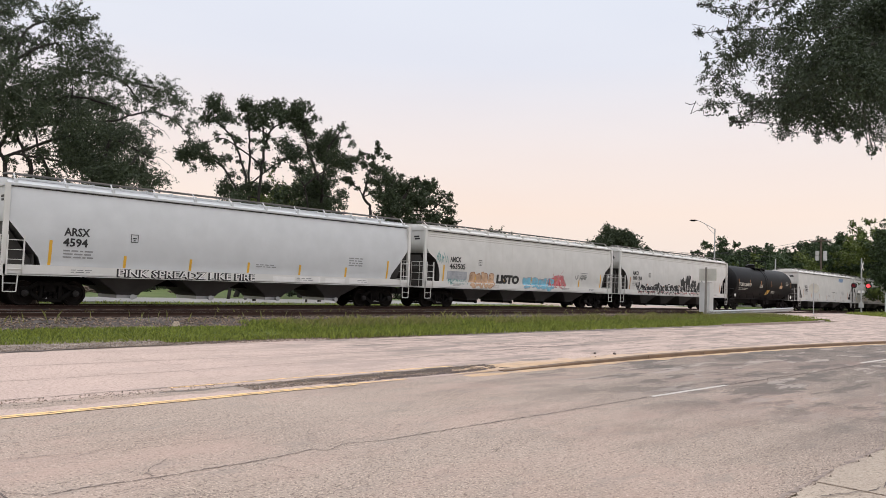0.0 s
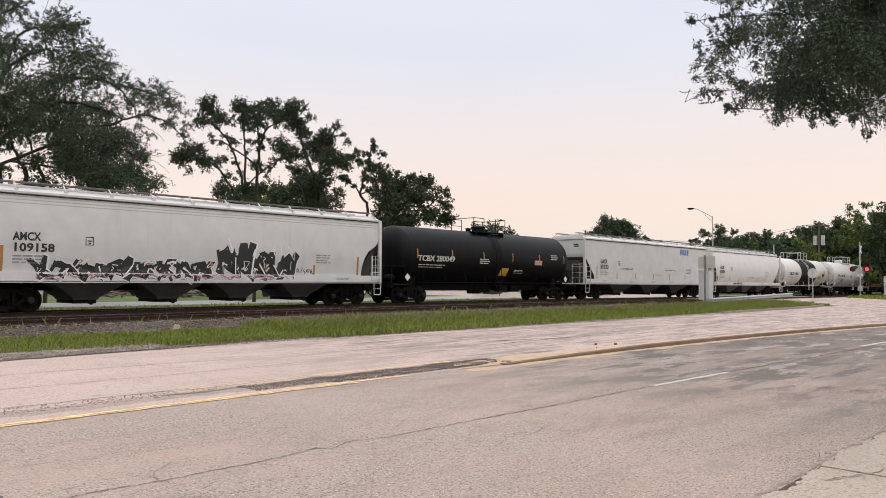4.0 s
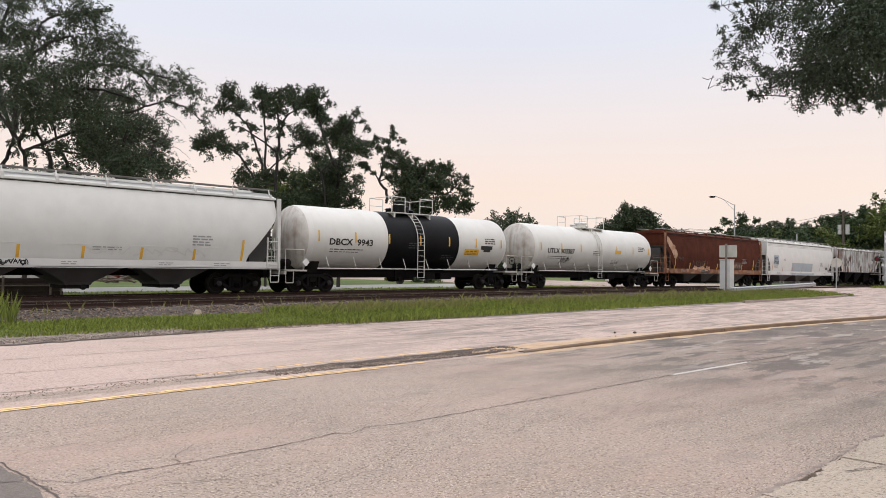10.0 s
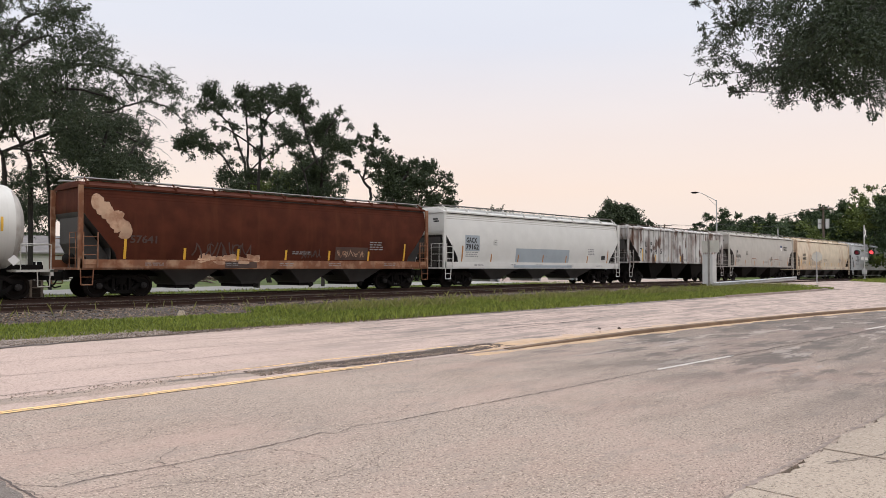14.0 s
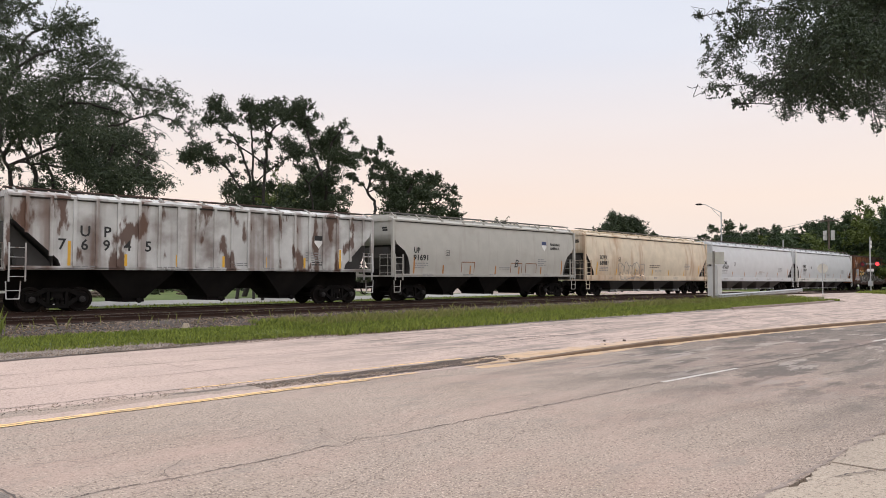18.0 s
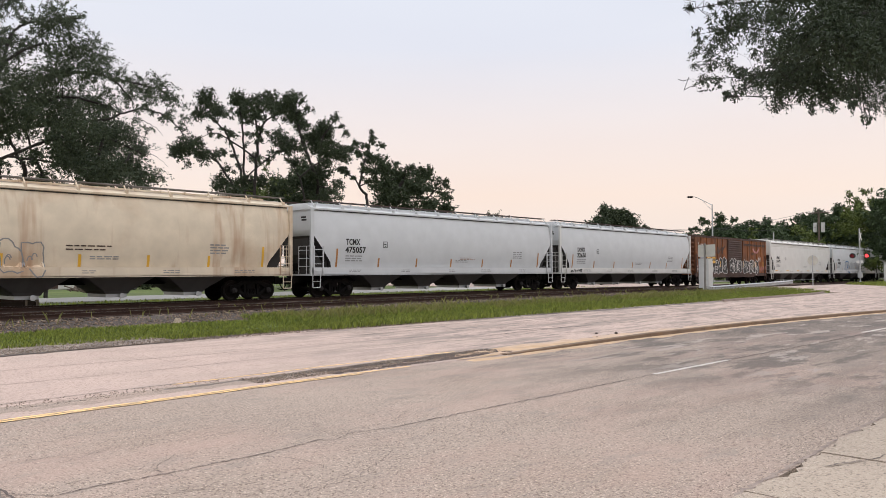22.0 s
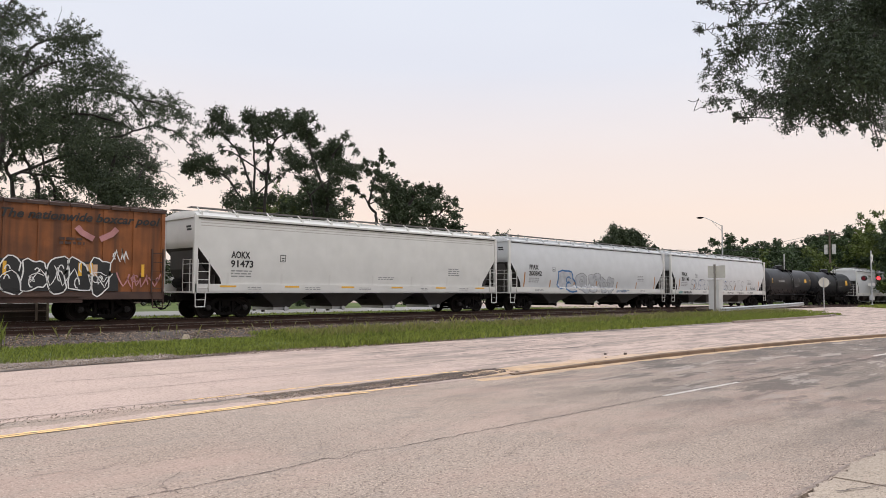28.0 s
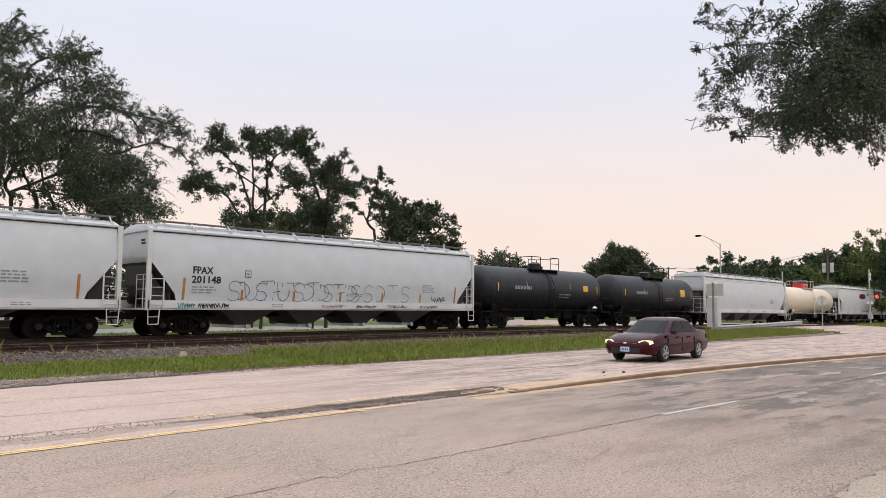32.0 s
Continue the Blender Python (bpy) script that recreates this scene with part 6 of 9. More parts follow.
car, yf = hopper_car(109.6, 17.1, "dirty white round-sided covered hopper car with faint graffiti", M_WHITE, ("ACFX", "42656"), M_WORN, bulge=0.34, half=1.60, eave=4.30, top=4.80, bays=3, knee=3.45, sheet=1.6, reflect=M_YELLOW, seed=8, mark_x=1.7, sill=(1.14, 1.44), seams=7)
tag_graffiti(car, 4.6, 6.6, 1.18, 1.42, 9, M_LETTER, yf, 41, 0.04)
tag_graffiti(car, 8.6, 13.6, 1.6, 2.0, 5, M_WORN, yf, 42, 0.05)
for x in (5.2, 7.6, 10.4, 13.0):
    bars(car, x, 2.0, 1, 1.2, M_WORN, yf, int(x), 0.06)

car, yf = tank_car(127.0, 16.9, "white tank car with a broad black band round its middle", M_TANKWHITE, 1.60, 2.68, "DBCX  9943", M_LETTER, band=(6.2, 11.5), rail_paint=M_TANKWHITE, seed=9, mark_x=2.45, over=0.7, dome_paint=M_BLACK)
bm = bmesh.new()
add_revolvedzz(bm, 8.0, -0.35, 4.15, [(0.36, 0), (0.36, 0.70), (0.30, 0.75), (0.05, 0.76)], 14)
part("valve_housing", bm, M_BLACK, car, smooth=True)
plate(car, "overspray", 13.35, 14.35, 2.35, 2.58, M_LETTER, yf, 0.007, "black overspray block")
plate(car, "overspray", 13.6, 14.2, 2.22, 2.36, M_LETTER, yf, 0.007)
plate(car, "notice_panel", 12.0, 13.2, 2.02, 2.36, M_YELLOW, yf, 0.009)
bars(car, 12.08, 2.22, 3, 1.05, M_LETTER, lambda z: yf(z) - 0.008, 53, 0.05, 0.09)

car, yf = tank_car(144.2, 16.9, "plain white tank car with a white cage on top", M_TANKWHITE, 1.60, 2.68, "UTLX 903387", M_LETTER, rail_paint=M_TANKWHITE, seed=10, mark_x=2.55, over=0.7)
tag_graffiti(car, 4.1, 5.3, 1.65, 2.2, 4, M_LETTER, yf, 52, 0.04)
plate(car, "notice_panel", 10.5, 11.3, 2.45, 2.70, M_YELLOW, yf, 0.009)

car, yf = hopper_car(161.95, 18.6, "rust-brown covered hopper car with peeling paint at its ends", M_OXIDE, None, M_OXIDE_WORN, bulge=0.19, bands=True, board=M_GALV, bays=4, reflect=M_YELLOW, seed=11, post_paint=M_OXIDE_WORN, knee=3.3, sheet=1.5, eave=4.3, top=4.72)
lettering(car, "57641", 1.95, 2.18, 0.42, M_BROWNDARK, yf, heavy=0.01, width=1.1)
rng = random.Random(61)
for k in range(12):
    bm = bmesh.new()
    if k < 7:
        add_fill(bm, bubble(rng, 0.75 + k * 0.17, 3.7 - k * 0.17, 0.62, 0.75), yf, 0.006 + 0.001 * k)
    else:
        add_fill(bm, bubble(rng, 5.2 + (k - 7) * 0.6, 1.5 + 0.1 * (k % 2), 0.7, 0.4), yf, 0.006 + 0.001 * (k - 7))
    part("peeled_patch", bm, M_PEEL, car, "pale peeled patch")
tag_graffiti(car, 4.6, 7.5, 1.55, 2.4, 5, M_BROWNDARK, yf, 62, 0.06)
tag_graffiti(car, 10.2, 11.3, 1.6, 2.1, 3, M_BROWNDARK, yf, 63, 0.05)
plate(car, "overpaint", 12.2, 14.3, 1.55, 2.2, M_BROWNDARK, yf, 0.0055)
tag_graffiti(car, 12.3, 14.1, 1.65, 2.1, 5, M_PEEL, yf, 64, 0.03)
plate(car, "overpaint", 6.1, 7.7, 1.16, 1.44, M_BROWNDARK, yf, 0.006)

car, yf = hopper_car(181.85, 19.0, "clean white covered hopper car with a grey overpainted block", M_WHITE, ("GACX", "79162"), M_WHITE, bulge=0.19, bands=True, bays=3, reflect=M_AMBER, seed=12, mark_x=1.9)
plate(car, "overpaint", 1.8, 3.1, 2.15, 3.1, M_PATCH, yf, 0.0045)
plate(car, "overpaint", 6.3, 12.7, 1.17, 1.495, M_PATCH, yf, 0.006)
plate(car, "overpaint", 6.6, 12.5, 1.51, 2.4, M_PATCH, yf, 0.006, "grey overpainted block")
plate(car, "decal", 16.6, 17.1, 1.75, 2.05, M_LETTER, yf, 0.008)

car, yf = hopper_car(202.25, 17.05, "rust-streaked white ribbed hopper car with dark bays", M_RUSTWHITE, None, M_RUSTWHITE, bulge=0.0, half=1.55, eave=4.25, top=4.62, bays=3, ribs=20, knee=3.5, sheet=1.9, sill=(1.62, 1.72), bay_paint=M_STEEL, reflect=M_YELLOW, seed=13, board=M_BROWNDARK, post_paint=M_RUSTWHITE, seams=2, truck_at=1.95)
for ch, x, z in (("U", 2.54, 2.87), ("P", 3.42, 2.87), ("7", 1.77, 2.35), ("6", 2.58, 2.35), ("9", 3.4, 2.35), ("4", 4.22, 2.35), ("5", 5.05, 2.35)):
    lettering(car, ch, x, z, 0.58, M_LETTER, yf, heavy=0.01)
shield(car, 13.35, 2.7, yf, M_LETTER)
plate(car, "decal", 14.7, 15.05, 2.1, 2.7, M_LETTERW, yf, 0.008)
bars(car, 13.2, 2.0, 2, 0.7, M_LETTER, yf, 66)

car, yf = hopper_car(220.6, 16.85, "taupe-grey covered hopper car with a railway shield", M_TAUPE, ("UP", "91691"), M_TAUPE, bulge=0.13, bays=3, curved_ends=True, reflect=M_AMBER, seed=14, mark_x=1.55, sill=(1.38, 1.50), bay_paint=M_STEEL)
shield(car, 13.1, 3.05, yf)
lettering(car, "BUILDING", 14.0, 3.42, 0.24, M_LETTER, yf, heavy=0.006)
lettering(car, "AMERICA", 14.0, 3.16, 0.24, M_LETTER, yf, heavy=0.006)
lettering(car, "B", 10.2, 1.95, 0.7, M_LETTER, yf, slant=0.3, name="graffiti")
for x in (5.4, 9.9, 11.4):
    bm = bmesh.new()
    for a, b in (((x, 1.6), (x, 2.2)), ((x, 2.2), (x + 1.1, 2.2)), ((x + 1.1, 2.2), (x + 1.1, 1.6))):
        add_ribbon(bm, [a, b], 0.05, yf, 0.008)
    part("stencil_box", bm, M_OXIDE_WORN, car)

car, yf = hopper_car(238.65, 19.2, "cream covered hopper car streaked with rust and outline graffiti", M_CREAM, ("DOWX", "68981"), M_CREAM, bulge=0.19, reflect=M_YELLOW, seed=15, mark_x=1.95)
bubble_graffiti(car, 4.5, 8.4, 1.2, 2.5, 5, M_CREAM, M_LETTERG, yf, 71, 0.05, "outlined sprayed letters")
bars(car, 9.1, 2.3, 2, 1.8, M_BROWNDARK, yf, 72, 0.05, 0.14)

car, yf = hopper_car(258.95, 19.85, GREY_CAR, M_GREY, ("TCMX", "475057"), M_GREY, bulge=0.19, reflect=M_AMBER, seed=3, mark_x=2.15, board=M_BROWNDARK)
bars(car, 10.7, 2.05, 2, 1.3, M_OXIDE_WORN, yf, 73, 0.03, 0.09)

car, yf = hopper_car(279.7, 19.75, "pale grey covered hopper car with a small black scrawl", M_GREY, ("DOWX", "22650"), M_WHITE, bulge=0.19, reflect=M_AMBER, seed=6, mark_x=2.15, board=M_BROWNDARK)
tag_graffiti(car, 1.3, 2.7, 1.17, 1.42, 5, M_LETTER, yf, 74, 0.05)

boxcar(300.35, 16.5, "orange boxcar with a dark corrugated door and black graffiti")

car, yf = hopper_car(318.1, 19.65, "off-white covered hopper car with ridged bands under its roof", M_WHITE, ("AOKX", "91473"), M_WHITE, bulge=0.06, bands=True, reflect=M_WORN, seed=9, mark_x=1.75, tall=False)
for k in range(6):
    plate(car, "conspicuity_patch", 1.2 + k * 3.3, 2.0 + k * 3.3, 1.36, 1.44, M_YELLOW, yf, 0.006)

car, yf = hopper_car(338.95, 19.75, "pale grey covered hopper car with blue-edged bubble graffiti", M_GREY, ("FPAX", "200842"), M_WHITE, bulge=0.19, reflect=M_AMBER, seed=17, mark_x=2.05, bays=3)
bubble_graffiti(car, 5.2, 7.2, 1.16, 2.75, 1, M_G_PALE, M_G_MIDBLUE, yf, 81, 0.11, "pale grey sprayed letter with a thick blue edge")
bubble_graffiti(car, 7.25, 10.3, 1.17, 2.6, 2, M_G_PALE, M_LETTERG, yf, 80, 0.05, "pale grey sprayed letter with a thin dark edge")
bubble_graffiti(car, 10.2, 12.2, 1.17, 2.35, 2, M_G_PALE, M_LETTERG, yf, 85, 0.05, "pale grey sprayed letter with a thin dark edge")
tag_graffiti(car, 12.4, 14.2, 1.2, 1.48, 8, M_G_MIDBLUE, yf, 82, 0.035)

car, yf = hopper_car(359.75, 19.65, "pale grey covered hopper car with thin dark scrawl across its side", M_GREY, ("FPAX", "201148"), M_WHITE, bulge=0.19, reflect=M_AMBER, seed=18, mark_x=1.95, bays=4)
sprayed_script(car, 3.5, 14.6, 1.53, 2.4, 13, M_LETTERG, yf, 83, 0.045, "thin grey sprayed stroke")
sprayed_script(car, 4.0, 11.0, 1.55, 2.36, 8, M_G_DKBLUE, yf, 84, 0.03, "thin dark blue sprayed stroke")
tag_graffiti(car, 1.3, 2.1, 1.17, 1.42, 4, M_G_TEAL, yf, 85, 0.05)
tag_graffiti(car, 2.2, 3.7, 1.17, 1.42, 9, M_LETTER, yf, 86, 0.04)
for k in range(4):
    tag_graffiti(car, 8.6 + 2.2 * k, 9.9 + 2.2 * k, 1.2, 1.38, 6, M_G_ROSE if k == 0 else M_LETTER, yf, 87 + k, 0.03)
tag_graffiti(car, 16.2, 17.3, 1.55, 1.9, 4, M_LETTER, yf, 95, 0.04)

car, yf = tank_car(380.1, 14.4, "faded black tank car with a small cage on top", M_BLACK_OLD, 1.42, 2.55, None, M_LETTERW, rail_paint=M_BLACK, seed=19, mark_x=2.6, over=0.6, ticks=2)
plate(car, "notice_panel", 11.0, 11.6, 2.5, 2.9, M_YELLOW, yf, 0.009)
bars(car, 3.4, 2.5, 1, 2.2, M_LETTERG, yf, 88, 0.22, 0.3, "faded_number")
bars(car, 8.2, 2.2, 2, 1.4, M_LETTERG, yf, 89, 0.09, 0.16)
for x in (4.6, 7.4, 9.4):
    plate(car, "reflector", x, x + 0.06, 2.62, 3.0, M_LETTERG, yf, 0.012)
car, yf = tank_car(395.0, 14.2, "faded black tank car with grime along its belly", M_BLACK_OLD, 1.42, 2.55, None, M_LETTERW, rail_paint=M_BLACK, seed=20, mark_x=2.6, over=0.6, ticks=2)
plate(car, "notice_panel", 10.6, 11.4, 2.4, 3.0, M_YELLOW, yf, 0.009)
bars(car, 3.4, 2.5, 1, 2.2, M_LETTERG, yf, 88, 0.22, 0.3, "faded_number")
bars(car, 8.2, 2.2, 2, 1.4, M_LETTERG, yf, 89, 0.09, 0.16)
for x in (4.6, 7.4, 9.4):
    plate(car, "reflector", x, x + 0.06, 2.62, 3.0, M_LETTERG, yf, 0.012)
car, yf = hopper_car(409.8, 19.3, "pale blue-grey covered hopper car with white sill and ridged roof", M_GREY, None, M_WHITE, bulge=0.19, bands=True, reflect=M_GREY, seed=21)
car, yf = tank_car(430.1, 16.1, "cream tank car with a white cage round a red dome", M_TANKCREAM, 1.50, 2.62, None, M_LETTER, rail_paint=M_TANKWHITE, seed=22, over=0.65, dome_paint=M_RED, reflect=M_TANKCREAM)
bm = bmesh.new()
add_box(bm, 7.0, 9.2, -0.5, 0.5, 4.05, 4.62)
part("dome_hood", bm, M_RED, car, "red hood")
car, yf = hopper_car(446.85, 18.2, "off-white covered hopper car with faint scrawl", M_WHITE, None, M_WHITE, bulge=0.17, reflect=M_AMBER, seed=24, curved_ends=True)
tag_graffiti(car, 9.5, 12.5, 1.3, 1.75, 7, M_LETTER, yf, 96, 0.05)
car, yf = hopper_car(466.3, 19.4, "pale grey covered hopper car at the rear of the visible train", M_GREY, None, M_WHITE, bulge=0.19, reflect=M_AMBER, seed=25)

# ---- roadside things ----


def guardrail():
    g = root("guardrail", "galvanised steel guardrail on short posts", "guardrail")
    x0, x1 = 54.2, 73.8
    prof = [(0.0, 0.0), (-0.02, 0.03), (-0.08, 0.07), (-0.08, 0.12), (-0.01, 0.16), (-0.01, 0.20), (-0.08, 0.24), (-0.08, 0.29), (-0.02, 0.33), (0.0, 0.36)]

    def line(t):
        """Depth and foot of the beam, which sinks into the verge towards its near end."""
        return 24.4 + 0.7 * t * t, 0.20 + 0.24 * t

    rings = []
    for t in np.linspace(0, 1, 13):
        y, z0 = line(t)
        x = x0 + (x1 - x0) * t
        rings.append([(x, y + dy, z0 + z) for dy, z in prof] + [(x, y + 0.02, z0 + z) for dy, z in prof[::-1]])
    bm = bmesh.new()
    add_rings(bm, rings)
    part("beam", bm, M_GALV, g)
    for k in range(8):
        t = 0.03 + 0.94 * k / 7
        y, z0 = line(t)
        x = x0 + (x1 - x0) * t
        bm = bmesh.new()
        add_box(bm, x - 0.08, x + 0.08, y + 0.03, y + 0.2, 0.0, z0 + 0.34)
        part("post", bm, M_WOOD, g)
    bm = bmesh.new()
    add_rings(bm, [[(x0, 24.4, 0.20), (x0, 24.44, 0.20), (x0, 24.44, 0.56), (x0, 24.4, 0.56)], [(x0 - 0.4, 24.55, 0.18), (x0 - 0.4, 24.6, 0.18), (x0 - 0.4, 24.6, 0.58), (x0 - 0.4, 24.55, 0.58)]])
    part("end_terminal", bm, M_GALV, g)


def board_sign():
    s = root("road_sign", "grey back of a wide road sign on one post", "road sign", m=pose(52.3, 23.9, 0.15))
    bm = bmesh.new()
    add_box(bm, -0.06, 0.06, -0.06, 0.06, 0, 3.6)
    part("post", bm, M_SIGNPOST, s)
    bm = bmesh.new()
    add_box(bm, -0.04, 0.0, -1.05, 0.75, 2.62, 3.50)
    part("panel", bm, M_SIGNBACK, s, m=pose(0.09, 0, 0, 0, 0, -25))


def cabinet():
    c = root("signal_cabinet", "tall pale grey metal equipment cabinet", "cabinet", m=pose(54.6, 24.9, 0.25))
    bm = bmesh.new()
    add_box(bm, -0.38, 0.38, -0.38, 0.38, 0, 2.35)
    part("case", bm, M_ALU, c)
    bm = bmesh.new()
    add_box(bm, -0.42, 0.42, -0.42, 0.42, 2.35, 2.41)
    part("lid", bm, M_ALU, c)
    bm = bmesh.new()
    add_box(bm, -0.34, 0.34, -0.405, -0.38, 0.1, 2.25)
    part("door", bm, M_ALU, c)


def round_sign():
    s = root("round_sign", "grey back of a round road sign on a thin post", "road sign", m=pose(73.6, 23.2, 0.15))
    bm = bmesh.new()
    add_box(bm, -0.045, 0.045, -0.03, 0.03, 0, 3.0)
    part("post", bm, M_GALV, s)
    bm = bmesh.new()
    ring = [(math.cos(a), math.sin(a)) for a in np.linspace(0, 2 * math.pi, 25)[:-1]]
    add_rings(bm, [[(x, 0.46 * u, 2.5 + 0.46 * w) for u, w in ring] for x in (0.05, 0.075)])
    part("disc", bm, M_SIGNBACK, s)


def crossing_signal(x, y, height=6.5, lit=0, buck=0.9):
    s = root("crossing_signal", "railway crossing signal with red flashers on a silver mast", "crossing signal", m=pose(x, y, -0.05))
    bm = bmesh.new()
    add_tube(bm, (0, 0, 0), (0, 0, height), 0.075, 10)
    add_tube(bm, (0, 0, 0), (0, 0, 0.5), 0.2, 10, 0.11)
    part("mast", bm, M_GALV, s)
    for a in (45, -45):
        bm = bmesh.new()
        add_box(bm, -0.09, -0.07, -0.60, 0.60, -0.11, 0.11)
        part("crossbuck_blade", bm, M_SIGNWHITE, s, m=pose(0.1, 0, height - buck, 0, 0, 93) @ pose(-0.012 * (a > 0), 0, 0, a, 0, 0))
    bm = bmesh.new()
    add_tube(bm, (0, -0.75, 3.4), (0, 0.75, 3.4), 0.035, 8)
    add_box(bm, -0.09, 0.09, -0.09, 0.09, 3.27, 3.53)
    part("cross_arm", bm, M_GALV, s)
    for k, dy in enumerate((-0.75, 0.75)):
        for d in (-1, 1):
            bm = bmesh.new()
            ring = [(math.cos(a), math.sin(a)) for a in np.linspace(0, 2 * math.pi, 21)[:-1]]
            add_rings(bm, [[(d * 0.10, dy + 0.30 * u, 3.4 + 0.30 * w) for u, w in ring], [(d * 0.13, dy + 0.30 * u, 3.4 + 0.30 * w) for u, w in ring]])
            tgt = part("target", bm, M_PLASTIC, s)
            bm = bmesh.new()
            add_rings(bm, [[(d * 0.135, dy + 0.21 * u, 3.4 + 0.21 * w) for u, w in ring], [(d * 0.165, dy + 0.17 * u, 3.4 + 0.17 * w) for u, w in ring]])
            part("lens", bm, M_FLASH if k == lit else M_FLASH_OFF, tgt)
            bm = bmesh.new()
            half_ring = [(math.cos(a), math.sin(a)) for a in np.linspace(0, math.pi, 12)]
            add_rings(bm, [[(d * xx, dy + 0.24 * u, 3.4 + 0.24 * w) for u, w in half_ring] + [(d * xx, dy + 0.22 * u, 3.4 + 0.22 * w) for u, w in half_ring[::-1]] for xx in (0.13, 0.38)])
            part("hood", bm, M_PLASTIC, tgt)
    bm = bmesh.new()
    add_box(bm, -0.03, -0.01, -0.35, 0.35, 2.55, 2.85)
    part("track_plate", bm, M_SIGNWHITE, s)
    bm = bmesh.new()
    add_box(bm, -0.25, 0.25, -0.2, 0.2, 0.9, 1.5)
    part("gate_motor", bm, M_GALV, s)


def bungalow():
    b = root("signal_bungalow", "pale metal signal house beside the crossing", "signal house", m=pose(107.3, 23.8, 0.1))
    bm = bmesh.new()
    add_box(bm, -1.2, 1.2, -1.2, 1.2, 0, 2.5)
    part("case", bm, M_ALU, b)
    bm = bmesh.new()
    add_rings(bm, [[(x, -1.3, 2.5), (x, 1.3, 2.5), (x, 0, 2.8)] for x in (-1.3, 1.3)])
    part("roof", bm, M_ALU, b)
    bm = bmesh.new()
    add_box(bm, -1.23, -1.2, -0.5, 0.5, 0.1, 2.2)
    part("door", bm, M_ALU, b)


def street_lamp():
    s = root("street_lamp", "grey street lamp with a long mast arm", "street lamp", m=pose(100.6, 44.8, 0))
    bm = bmesh.new()
    add_tube(bm, (0, 0, 0), (0, 0, 11.0), 0.13, 10, 0.08)
    part("pole", bm, M_GALV, s)
    # the arm reaches over the street
    arm = [(0, 0, 10.9), (-0.32, 0.5, 11.25), (-0.72, 1.1, 11.65), (-1.15, 1.75, 12.05), (-1.36, 2.08, 12.13)]
    bm = bmesh.new()
    add_path(bm, arm, 0.05, 6)
    add_path(bm, [(0, 0, 10.2), (-0.38, 0.57, 10.85), (-0.72, 1.1, 11.6)], 0.03, 5)
    part("mast_arm", bm, M_GALV, s)
    bm = bmesh.new()
    add_rings(bm, [[(-1.36 - 0.42 * t, 2.08 + 0.7 * t + dy, 12.12 + dz * h) for dy, dz in ((-0.18, 0), (0, -0.16), (0.18, 0), (0, 0.12))] for t, h in ((0, 0.4), (0.3, 1), (0.9, 0.9), (1.1, 0.2))])
    part("luminaire", bm, M_STEEL, s)


def utility_pole(x, y, height, arms=1, transformer=False):
    u = root("utility_pole", "weathered wooden utility pole with a crossarm", "utility pole", "utility poles", m=pose(x, y, 0))
    bm = bmesh.new()
    add_tube(bm, (0, 0, 0), (0, 0, height), 0.19, 9, 0.13)
    part("pole", bm, M_WOOD, u)
    for k in range(arms):
        bm = bmesh.new()
        z = height - 0.4 - k * 0.9
        add_box(bm, -0.4, 0.4, -1.4, 1.4, z, z + 0.12)
        part("crossarm", bm, M_WOOD, u)
        for dy in (-1.3, -0.7, 0.7, 1.3):
            bm = bmesh.new()
            add_tube(bm, (0, dy, z + 0.12), (0, dy, z + 0.35), 0.05, 6, 0.03)
            part("insulator", bm, M_SIGNWHITE, u)
    if transformer:
        for dy in (-0.55, 0.5):
            bm = bmesh.new()
            add_tube(bm, (0, dy, height - 3.2), (0, dy, height - 1.8), 0.26, 12)
            part("transformer", bm, M_ALU, u)
    return u


def cable(a, b, sag, radius=0.02):
    bm = bmesh.new()
    n = 16
    a, b = Vector(a), Vector(b)
    pts = [a.lerp(b, k / n) - Vector((0, 0, sag * 4 * (k / n) * (1 - k / n))) for k in range(n + 1)]
    side = (b - a).cross(Vector((0, 0, 1))).normalized()
    add_rings(bm, [[p + side * radius, p + Vector((0, 0, radius)), p - side * radius, p - Vector((0, 0, radius))] for p in pts])
    tagged(part("power_cable", bm, M_WIRE, None), "thin dark power cable strung between poles", "cable")


guardrail()
board_sign()
cabinet()
round_sign()
crossing_signal(93.5, 24.4, lit=0)
crossing_signal(96.9, 35.15, 6.6, lit=1, buck=2.4)
bungalow()
street_lamp()
utility_pole(116.6, 35.8, 10.5, 1, True)
utility_pole(132.9, 69.6, 9.9, 1)
utility_pole(184, 32.0, 10.6, 1)
for dy in (-1.3, 1.3):
    cable((116.6, 35.8 + dy, 10.4), (184, 32 + dy, 10.5), 0.8)
    cable((116.6, 35.8 + dy, 10.4), (132.9, 69.6 + dy, 9.8), 1.1)
cable((116.6, 35.8, 8.1), (184, 32, 8.2), 0.6)
cable((116.6, 35.8, 8.1), (100.6, 44.8, 7.6), 0.4)

# ---- beyond the railway: houses, vehicles and a wood pile on the lawn ----


